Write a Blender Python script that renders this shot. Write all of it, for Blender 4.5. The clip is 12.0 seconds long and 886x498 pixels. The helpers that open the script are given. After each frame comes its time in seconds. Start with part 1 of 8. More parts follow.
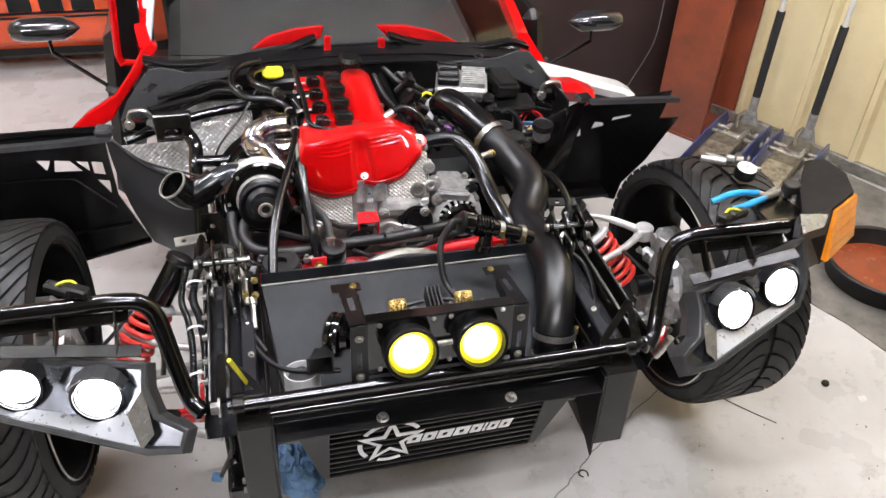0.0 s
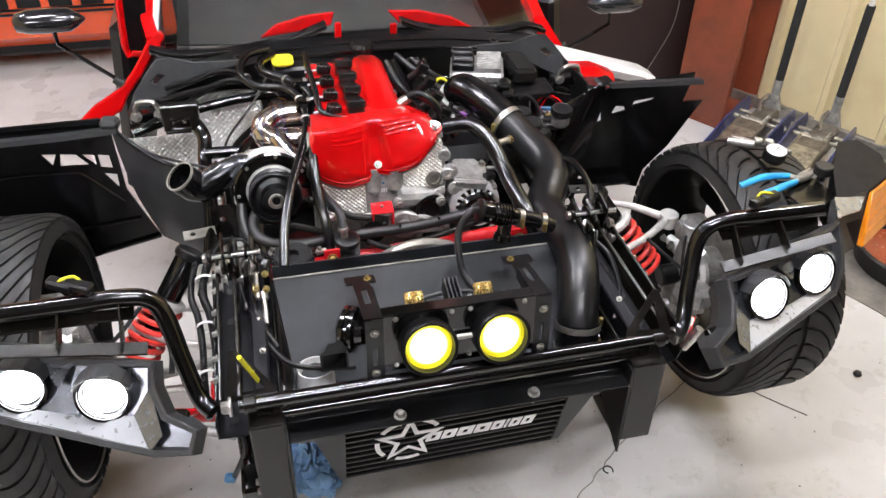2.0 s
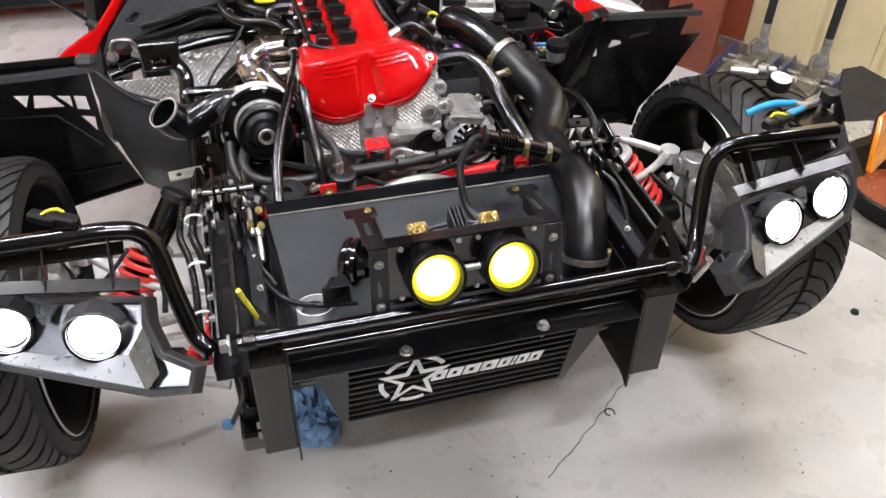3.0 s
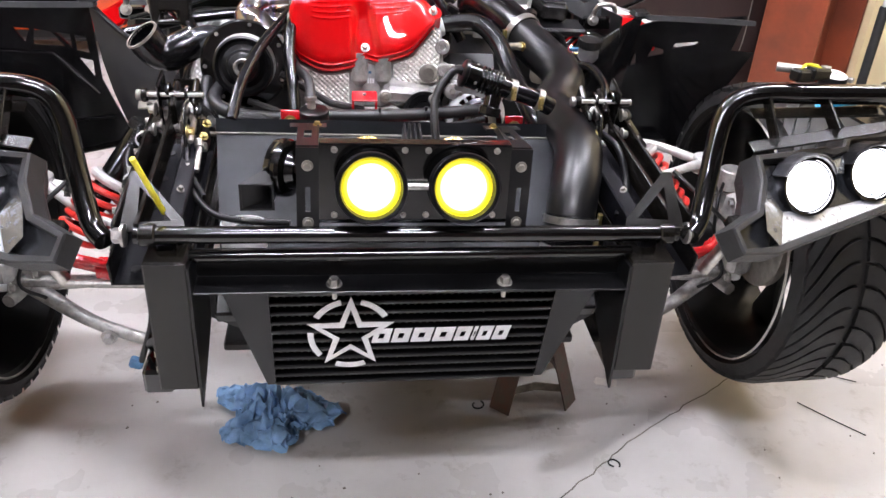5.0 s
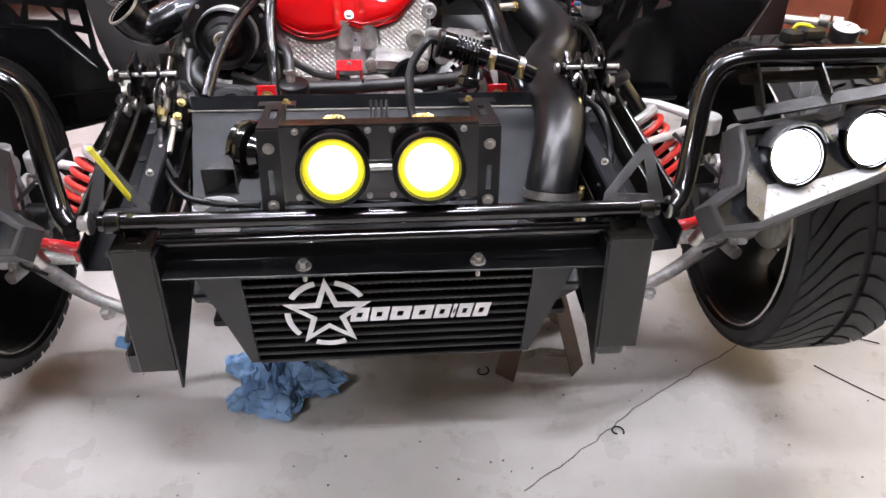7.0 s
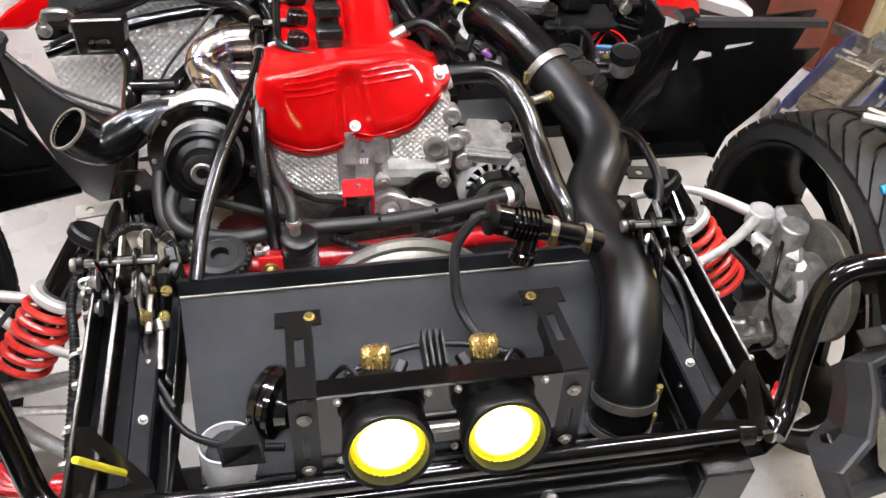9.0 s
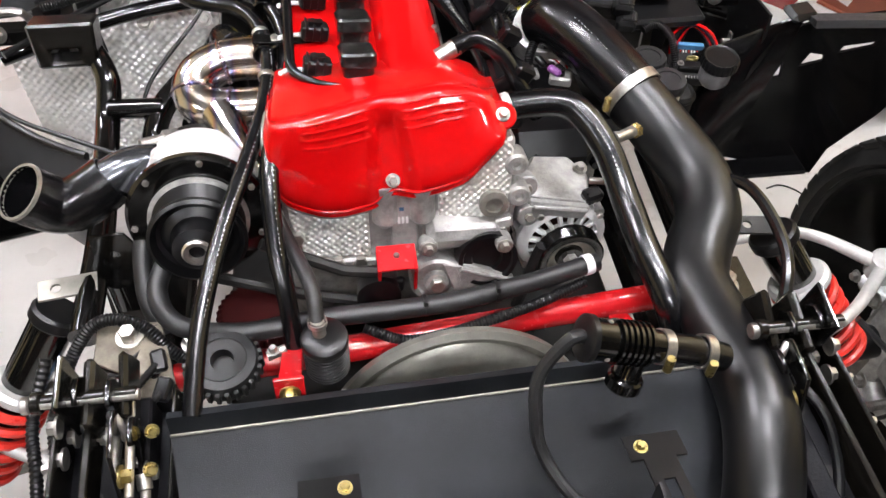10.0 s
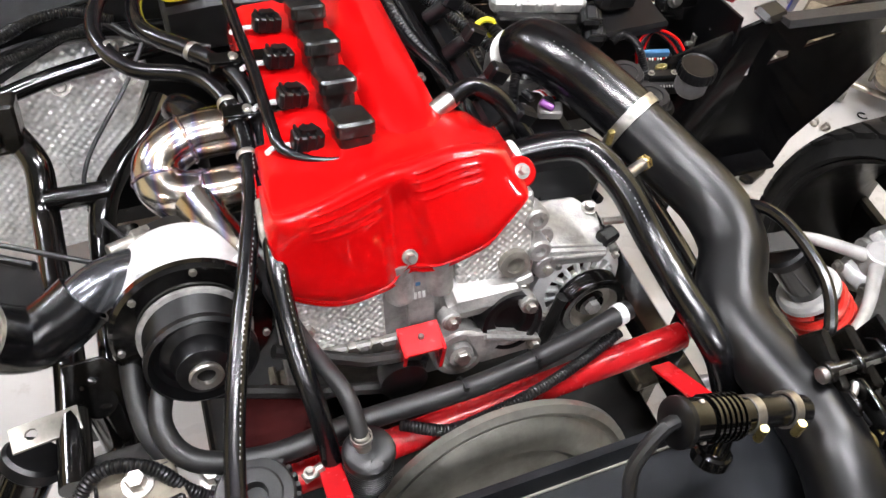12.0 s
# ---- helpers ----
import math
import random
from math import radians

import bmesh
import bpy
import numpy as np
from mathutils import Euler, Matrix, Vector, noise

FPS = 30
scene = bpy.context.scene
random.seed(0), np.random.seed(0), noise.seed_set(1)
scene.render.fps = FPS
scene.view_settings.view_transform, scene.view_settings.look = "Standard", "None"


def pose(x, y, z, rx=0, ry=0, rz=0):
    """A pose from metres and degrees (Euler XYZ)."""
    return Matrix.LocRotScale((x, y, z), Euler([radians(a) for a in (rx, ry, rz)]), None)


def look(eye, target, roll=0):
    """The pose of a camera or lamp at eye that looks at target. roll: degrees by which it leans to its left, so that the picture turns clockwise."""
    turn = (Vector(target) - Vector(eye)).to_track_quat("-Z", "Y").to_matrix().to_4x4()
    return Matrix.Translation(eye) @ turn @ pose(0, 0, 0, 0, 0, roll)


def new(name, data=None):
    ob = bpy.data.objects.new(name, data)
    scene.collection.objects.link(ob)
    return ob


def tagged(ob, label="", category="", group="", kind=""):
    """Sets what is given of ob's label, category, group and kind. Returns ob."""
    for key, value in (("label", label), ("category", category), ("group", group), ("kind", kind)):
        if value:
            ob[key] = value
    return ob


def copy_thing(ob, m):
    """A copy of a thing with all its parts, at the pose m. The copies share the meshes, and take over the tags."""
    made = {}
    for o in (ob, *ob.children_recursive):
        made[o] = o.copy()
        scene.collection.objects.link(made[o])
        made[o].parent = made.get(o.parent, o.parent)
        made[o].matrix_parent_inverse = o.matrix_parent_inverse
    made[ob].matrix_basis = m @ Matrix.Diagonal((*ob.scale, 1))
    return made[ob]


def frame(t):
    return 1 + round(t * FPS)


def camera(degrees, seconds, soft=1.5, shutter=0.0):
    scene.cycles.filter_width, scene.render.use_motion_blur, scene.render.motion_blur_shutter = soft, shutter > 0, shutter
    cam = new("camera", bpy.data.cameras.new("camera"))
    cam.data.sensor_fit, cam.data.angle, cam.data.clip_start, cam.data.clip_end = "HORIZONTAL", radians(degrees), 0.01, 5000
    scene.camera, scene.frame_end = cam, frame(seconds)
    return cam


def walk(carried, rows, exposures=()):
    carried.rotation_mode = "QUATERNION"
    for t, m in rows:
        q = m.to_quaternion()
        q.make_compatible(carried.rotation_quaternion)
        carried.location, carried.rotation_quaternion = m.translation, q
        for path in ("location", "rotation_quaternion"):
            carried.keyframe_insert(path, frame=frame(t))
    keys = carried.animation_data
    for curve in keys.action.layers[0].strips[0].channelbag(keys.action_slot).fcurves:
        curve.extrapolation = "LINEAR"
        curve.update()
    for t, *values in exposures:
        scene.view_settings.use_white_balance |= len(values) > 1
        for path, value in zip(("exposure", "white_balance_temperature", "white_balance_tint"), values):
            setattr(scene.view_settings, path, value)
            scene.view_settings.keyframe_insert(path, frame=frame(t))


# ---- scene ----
cam = camera(57.0, 12.0)

PATH = [
    (0, (-0.299, -1.069, 1.982), (0.119, 0.48, 0.788), 2.8),
    (0.5, (-0.294, -1.06, 1.972), (0.117, 0.494, 0.782), 2.6),
    (1, (-0.288, -1.048, 1.962), (0.112, 0.511, 0.774), 2.3),
    (1.5, (-0.285, -1.035, 1.951), (0.103, 0.526, 0.763), 1.8),
    (2, (-0.289, -1.017, 1.932), (0.09, 0.532, 0.725), 1.2),
    (2.5, (-0.305, -0.989, 1.907), (0.087, 0.517, 0.651), 1.2),
    (3, (-0.339, -0.996, 1.828), (0.088, 0.494, 0.564), 1.3),
    (3.2, (-0.338, -1.011, 1.784), (0.093, 0.496, 0.542), 1.4),
    (4.8, (-0.141, -1.046, 1.46), (0.157, 0.648, 0.439), 4.8),
    (5, (-0.088, -1.057, 1.417), (0.145, 0.658, 0.416), 3.3),
    (5.5, (-0.012, -1.078, 1.359), (0.133, 0.665, 0.388), 1.5),
    (6, (0.037, -1.087, 1.346), (0.13, 0.66, 0.377), 0.4),
    (6.5, (0.054, -1.072, 1.391), (0.136, 0.636, 0.355), 0.2),
    (6.7, (0.056, -1.059, 1.411), (0.14, 0.631, 0.346), 0.1),
    (8.3, (-0.086, -0.672, 1.666), (0.155, 0.803, 0.337), 1.7),
    (8.5, (-0.092, -0.629, 1.677), (0.157, 0.843, 0.346), 1.8),
    (9, (-0.096, -0.484, 1.711), (0.167, 0.938, 0.329), 2.9),
    (9.5, (-0.088, -0.288, 1.693), (0.139, 1.062, 0.235), 3.3),
    (10, (-0.116, -0.112, 1.648), (0.123, 1.185, 0.145), 2.8),
    (10.5, (-0.184, 0.009, 1.626), (0.163, 1.24, 0.089), 3.3),
    (11, (-0.23, 0.068, 1.633), (0.218, 1.24, 0.075), 4.3),
    (11.5, (-0.244, 0.08, 1.641), (0.25, 1.255, 0.099), 4.8),
    (12, (-0.243, 0.078, 1.644), (0.255, 1.266, 0.115), 4.7),
]
walk(cam, [(t, look(eye, target, roll)) for t, eye, target, roll in PATH], [(0.0, 0.08, 6500, 15), (3.0, 0.05, 6450, 15), (5.0, 0.34, 6300, 20), (6.5, 0.34, 6300, 20), (8.5, 0.15, 6600, 16), (12.0, 0.2, 6550, 14)])

# ---- light and exposure ----
world = bpy.data.worlds.new("world")
scene.world = world
world.use_nodes = True
world.node_tree.nodes["Background"].inputs[0].default_value = (0.9, 0.95, 1.0, 1)
world.node_tree.nodes["Background"].inputs[1].default_value = 0.02


# ---- materials ----
def mat(name, color, rough=0.5, metal=0.0, var=0.12, scale=30.0, bump=0.0, bump_scale=200.0, coat=0.0, color2=None, spec=0.5, rough_var=0.1, coat_rough=0.06):
    """A surface with variation at two scales: broad mottling of the colour and fine grain in relief and gloss."""
    m = bpy.data.materials.new(name)
    m.use_nodes = True
    nt = m.node_tree
    b = nt.nodes["Principled BSDF"]
    tc = nt.nodes.new("ShaderNodeTexCoord")
    n1 = nt.nodes.new("ShaderNodeTexNoise")
    n1.inputs["Scale"].default_value = scale
    n1.inputs["Detail"].default_value = 6.0
    n1.inputs["Roughness"].default_value = 0.65
    nt.links.new(tc.outputs["Object"], n1.inputs["Vector"])
    mix = nt.nodes.new("ShaderNodeMix")
    mix.data_type = "RGBA"
    c = color
    d = color2 or tuple(max(0.0, v * (1 - 2 * var)) for v in c)
    mix.inputs[6].default_value = (*c, 1)
    mix.inputs[7].default_value = (*d, 1)
    ramp = nt.nodes.new("ShaderNodeMapRange")
    ramp.inputs[1].default_value = 0.38
    ramp.inputs[2].default_value = 0.68
    nt.links.new(n1.outputs[0], ramp.inputs[0])
    nt.links.new(ramp.outputs[0], mix.inputs[0])
    nt.links.new(mix.outputs[2], b.inputs["Base Color"])
    b.inputs["Metallic"].default_value = metal
    b.inputs["Specular IOR Level"].default_value = spec
    b.inputs["Coat Weight"].default_value = coat
    b.inputs["Coat Roughness"].default_value = coat_rough
    n2 = nt.nodes.new("ShaderNodeTexNoise")
    n2.inputs["Scale"].default_value = scale * 3.3
    n2.inputs["Detail"].default_value = 4.0
    nt.links.new(tc.outputs["Object"], n2.inputs["Vector"])
    r = nt.nodes.new("ShaderNodeMapRange")
    r.inputs[3].default_value = max(0.02, rough - rough_var)
    r.inputs[4].default_value = min(1.0, rough + rough_var)
    nt.links.new(n2.outputs[0], r.inputs[0])
    nt.links.new(r.outputs[0], b.inputs["Roughness"])
    if bump:
        n3 = nt.nodes.new("ShaderNodeTexNoise")
        n3.inputs["Scale"].default_value = bump_scale
        n3.inputs["Detail"].default_value = 3.0
        nt.links.new(tc.outputs["Object"], n3.inputs["Vector"])
        bp = nt.nodes.new("ShaderNodeBump")
        bp.inputs["Strength"].default_value = bump
        bp.inputs["Distance"].default_value = 0.002
        nt.links.new(n3.outputs[0], bp.inputs["Height"])
        nt.links.new(bp.outputs[0], b.inputs["Normal"])
    return m


def glow(name, color, strength):
    m = bpy.data.materials.new(name)
    m.use_nodes = True
    nt = m.node_tree
    b = nt.nodes["Principled BSDF"]
    b.inputs["Base Color"].default_value = (*color, 1)
    b.inputs["Emission Color"].default_value = (*color, 1)
    b.inputs["Emission Strength"].default_value = strength
    return m


def dimple(name, color, pitch, rough, metal=0.45, depth=0.9):
    """Embossed metal foil: a diamond grid of round dimples across x and z."""
    m = mat(name, color, rough, metal, 0.04, 14.0, rough_var=0.03)
    nt = m.node_tree
    b = nt.nodes["Principled BSDF"]
    tc = nt.nodes.new("ShaderNodeTexCoord")
    sep = nt.nodes.new("ShaderNodeSeparateXYZ")
    nt.links.new(tc.outputs["Object"], sep.inputs[0])

    def op(kind, p, q):
        n = nt.nodes.new("ShaderNodeMath")
        n.operation = kind
        for i, v in enumerate((p, q)):
            if v is None:
                continue
            if isinstance(v, (int, float)):
                n.inputs[i].default_value = v
            else:
                nt.links.new(v, n.inputs[i])
        return n.outputs[0]

    k = math.pi / pitch
    up = op("ADD", sep.outputs[2], op("MULTIPLY", sep.outputs[1], 0.5))
    u = op("SINE", op("MULTIPLY", sep.outputs[0], k), None)
    v = op("SINE", op("MULTIPLY", up, k), None)
    h = op("MULTIPLY", u, v)
    bp = nt.nodes.new("ShaderNodeBump")
    bp.inputs["Strength"].default_value = depth
    bp.inputs["Distance"].default_value = 0.0022
    nt.links.new(h, bp.inputs["Height"])
    nt.links.new(bp.outputs[0], b.inputs["Normal"])
    return m


def tinted_metal():
    """Titanium with heat colours that drift from straw through purple to blue."""
    m = mat("heat_tinted_titanium", (0.62, 0.56, 0.50), 0.18, 1.0, 0.1, 30)
    nt = m.node_tree
    b = nt.nodes["Principled BSDF"]
    tc = nt.nodes.new("ShaderNodeTexCoord")
    w = nt.nodes.new("ShaderNodeTexWave")
    w.inputs["Scale"].default_value = 5.5
    w.inputs["Distortion"].default_value = 2.5
    w.inputs["Detail"].default_value = 2.0
    nt.links.new(tc.outputs["Object"], w.inputs["Vector"])
    r = nt.nodes.new("ShaderNodeValToRGB")
    e = r.color_ramp.elements
    e[0].position, e[0].color = 0.0, (0.62, 0.58, 0.54, 1)
    e[1].position, e[1].color = 1.0, (0.66, 0.62, 0.58, 1)
    for p, c in ((0.30, (0.60, 0.48, 0.32, 1)), (0.48, (0.42, 0.28, 0.34, 1)), (0.62, (0.30, 0.32, 0.52, 1)), (0.78, (0.55, 0.58, 0.62, 1))):
        n = e.new(p)
        n.color = c
    nt.links.new(w.outputs[1], r.inputs[0])
    nt.links.new(r.outputs[0], b.inputs["Base Color"])
    return m


def floor_mat():
    """Grey-white painted concrete: cloudy wear, scuffs and fine dirt."""
    m = mat("painted_concrete", (0.60, 0.585, 0.56), 0.30, 0.0, 0.1, 1.6, 0.1, 60.0, color2=(0.49, 0.475, 0.45), rough_var=0.14)
    nt = m.node_tree
    b = nt.nodes["Principled BSDF"]
    base = b.inputs["Base Color"].links[0].from_socket
    tc = nt.nodes.new("ShaderNodeTexCoord")
    n = nt.nodes.new("ShaderNodeTexNoise")
    n.inputs["Scale"].default_value = 9.0
    n.inputs["Detail"].default_value = 12.0
    n.inputs["Roughness"].default_value = 0.75
    nt.links.new(tc.outputs["Object"], n.inputs["Vector"])
    mr = nt.nodes.new("ShaderNodeMapRange")
    mr.inputs[1].default_value, mr.inputs[2].default_value = 0.56, 0.74
    nt.links.new(n.outputs[0], mr.inputs[0])
    mx = nt.nodes.new("ShaderNodeMix")
    mx.data_type = "RGBA"
    mx.inputs[7].default_value = (0.36, 0.33, 0.29, 1)
    nt.links.new(mr.outputs[0], mx.inputs[0])
    nt.links.new(base, mx.inputs[6])
    nt.links.new(mx.outputs[2], b.inputs["Base Color"])
    return m


GLOSS_BLACK = mat("black_powder_coat", (0.003, 0.0029, 0.0027), 0.14, 0.0, 0.2, 60, coat=0.5, rough_var=0.05)
FRAME_BLACK = mat("bare_black_steel", (0.008, 0.007, 0.0055), 0.22, 0.2, 0.12, 25, 0.05, 300)
SATIN_BLACK = mat("satin_black_metal", (0.0045, 0.0045, 0.005), 0.34, 0.0, 0.2, 12, 0.0, 500, spec=0.4, rough_var=0.015)
PANEL_BLACK = mat("wrinkle_black_sheet", (0.0165, 0.0185, 0.0220), 0.48, 0.0, 0.35, 5, 0.25, 900, spec=0.20)
WING_BLACK = mat("satin_black_wing", (0.006, 0.006, 0.008), 0.5, 0.0, 0.3, 12, 0.2, 300, spec=0.12)
PLASTIC = mat("black_plastic", (0.0045, 0.0045, 0.005), 0.32, 0.0, 0.25, 25, 0.1, 700, spec=0.32)
INNER_GREY = mat("grey_black_moulded_panel", (0.036, 0.036, 0.039), 0.45, 0.0, 0.15, 6, 0.15, 500)
DASH_GREY = mat("dark_grey_soft_dash", (0.042, 0.040, 0.037), 0.6, 0.0, 0.2, 5, 0.2, 300)
LINER = mat("glossy_black_liner", (0.003, 0.003, 0.0033), 0.2, 0.0, 0.3, 8, 0.03, 60)
BEZEL = mat("grained_black_plastic", (0.024, 0.0245, 0.026), 0.42, 0.0, 0.2, 50, 0.35, 900, spec=0.4)
CHROMED = mat("silvered_plastic", (0.56, 0.58, 0.61), 0.30, 0.55, 0.05, 30)
CHROMED_DARK = mat("smoked_reflector", (0.25, 0.26, 0.28), 0.25, 0.8, 0.15, 30)
SMOKED = mat("smoked_chrome_liner", (0.10, 0.105, 0.115), 0.22, 0.8, 0.15, 30)
RIM_GREY = mat("dark_grey_rim_paint", (0.010, 0.0095, 0.009), 0.34, 0.2, 0.3, 20, coat=0.0, spec=0.25)
RUBBER = mat("tyre_rubber", (0.013, 0.0125, 0.012), 0.55, 0.0, 0.3, 18, 0.2, 400, spec=0.35)
HOSE = mat("glossy_silicone_hose", (0.0035, 0.0035, 0.004), 0.22, 0.0, 0.2, 40, 0.05, 500)
RUBBER_HOSE = mat("matt_rubber_hose", (0.012, 0.012, 0.0125), 0.42, 0.0, 0.2, 40, 0.1, 500, spec=0.38)
RED = mat("red_gloss_paint", (0.52, 0.0025, 0.003), 0.30, 0.0, 0.06, 6, 0.01, 90, coat=1.0, rough_var=0.05, spec=0.05, coat_rough=0.02)
RED_FRAME = mat("red_powder_coat", (0.55, 0.010, 0.014), 0.25, 0.0, 0.1, 20, coat=0.4)
SPRING_RED = mat("red_spring_coat", (0.60, 0.03, 0.02), 0.3, 0.0, 0.1, 30, coat=0.3)
ALU = mat("cast_aluminium", (0.47, 0.46, 0.44), 0.38, 0.55, 0.25, 40, 0.25, 350)
ALU_LIGHT = mat("bright_machined_aluminium", (0.82, 0.82, 0.81), 0.36, 0.3, 0.1, 40, 0.08, 300)
ARM_WHITE = mat("silver_painted_arm", (0.56, 0.55, 0.53), 0.35, 0.3, 0.15, 25, 0.1, 200)
COIL_GREY = mat("dark_grey_coil_plastic", (0.011, 0.0105, 0.010), 0.2, 0.0, 0.2, 40)
ZINC = mat("zinc_plated_steel", (0.55, 0.53, 0.49), 0.36, 0.95, 0.2, 80)
YELLOW_ZINC = mat("yellow_zinc_steel", (0.62, 0.50, 0.20), 0.3, 0.95, 0.2, 80)
GOLD = mat("gold_anodised_cap", (0.80, 0.56, 0.20), 0.28, 0.9, 0.15, 60)
WELD = mat("blue_gold_weld", (0.42, 0.30, 0.22), 0.25, 0.95, 0.1, 60, color2=(0.22, 0.22, 0.45))
TITANIUM = tinted_metal()
FOIL = dimple("embossed_heat_shield", (0.90, 0.89, 0.87), 0.0082, 0.33, 0.55, 0.95)
FOIL_FINE = dimple("embossed_insulation", (0.74, 0.72, 0.68), 0.0055, 0.34, 0.55)
DULL_STEEL = mat("dull_grey_steel", (0.33, 0.31, 0.27), 0.4, 0.5, 0.25, 20, 0.1, 200)
SPUN_STEEL = mat("dull_spun_steel", (0.40, 0.39, 0.34), 0.34, 0.75, 0.2, 14, 0.1, 160)
PRINT_GREY = mat("grey_hose_print", (0.42, 0.42, 0.42), 0.5, 0.0, 0.2, 60)
WHITE_PRINT = mat("white_stencil_paint", (0.80, 0.80, 0.80), 0.5, 0.0, 0.08, 60)
CREAM_PLASTIC = mat("cream_plastic", (0.62, 0.58, 0.47), 0.4, 0.0, 0.1, 20)
YELLOW = mat("yellow_plastic", (0.75, 0.68, 0.03), 0.4, 0.0, 0.1, 60)
BLUE_PLASTIC = mat("blue_dipped_handle", (0.02, 0.32, 0.62), 0.35, 0.0, 0.12, 40)
BLUE_CLIP = mat("blue_connector_plastic", (0.05, 0.16, 0.30), 0.4, 0.0, 0.15, 60)
ORANGE_LENS = mat("amber_lens", (0.62, 0.19, 0.006), 0.12, 0.0, 0.12, 25, coat=0.6)
WHITE_PAINT = mat("white_car_paint", (0.80, 0.79, 0.78), 0.22, 0.0, 0.05, 5, coat=0.6)
ORANGE_PAINT = mat("orange_car_paint", (0.78, 0.085, 0.012), 0.22, 0.0, 0.1, 4, coat=0.7)
RUST_RED = mat("red_oxide_paint", (0.26, 0.058, 0.024), 0.42, 0.0, 0.22, 3, 0.15, 60, color2=(0.13, 0.035, 0.018))
BROWN = mat("dark_brown_panel", (0.024, 0.0085, 0.006), 0.5, 0.0, 0.2, 3, 0.1, 40)
CREAM = mat("cream_steel_cladding", (0.78, 0.66, 0.39), 0.42, 0.0, 0.08, 2.5, 0.05, 40, color2=(0.68, 0.56, 0.32))
CEIL = mat("dark_roof_sheet", (0.10, 0.10, 0.10), 0.6, 0.0, 0.06, 3)
FLOOR = floor_mat()
RAW_CONCRETE = mat("stained_concrete", (0.22, 0.20, 0.17), 0.7, 0.0, 0.3, 6, 0.4, 80)
CARBON = mat("carbon_fibre", (0.03, 0.03, 0.033), 0.18, 0.2, 0.5, 160, coat=0.8)
RAG = mat("blue_shop_towel", (0.27, 0.47, 0.74), 0.85, 0.0, 0.15, 30, 0.4, 400)
PAPER = mat("paper_tag", (0.78, 0.76, 0.70), 0.7, 0.0, 0.1, 60)
JACK_BLUE = mat("dark_blue_enamel", (0.03, 0.045, 0.22), 0.3, 0.1, 0.2, 25, coat=0.4)
STEEL_WORN = mat("worn_bright_steel", (0.50, 0.46, 0.38), 0.32, 0.8, 0.35, 30, 0.2, 120)
JACK_GREY = mat("worn_grey_enamel", (0.20, 0.175, 0.135), 0.4, 0.4, 0.3, 35, 0.15, 150)
FOAM = mat("black_foam_grip", (0.016, 0.016, 0.016), 0.75, 0.0, 0.2, 60, 0.3, 500)
STAND_RED = mat("worn_red_stand", (0.09, 0.075, 0.060), 0.5, 0.3, 0.3, 25, 0.2, 200, color2=(0.13, 0.055, 0.045))
LAMP_WHITE = glow("headlamp_glow", (0.97, 0.99, 1.0), 20.0)
LAMP_CORE = glow("fog_lamp_core_glow", (1.0, 0.97, 0.36), 2.2)
LAMP_YELLOW = glow("fog_lamp_glow", (0.86, 0.84, 0.06), 0.9)
# reflector ring, no lamp: the fog lamp's light on it is given as emission
REFLECTOR_GLOW = glow("reflector_ring_added_glow", (0.60, 0.52, 0.02), 0.22)
TUBE_GLOW = glow("fluorescent_tube_glow", (0.98, 1.0, 1.03), 195.0)


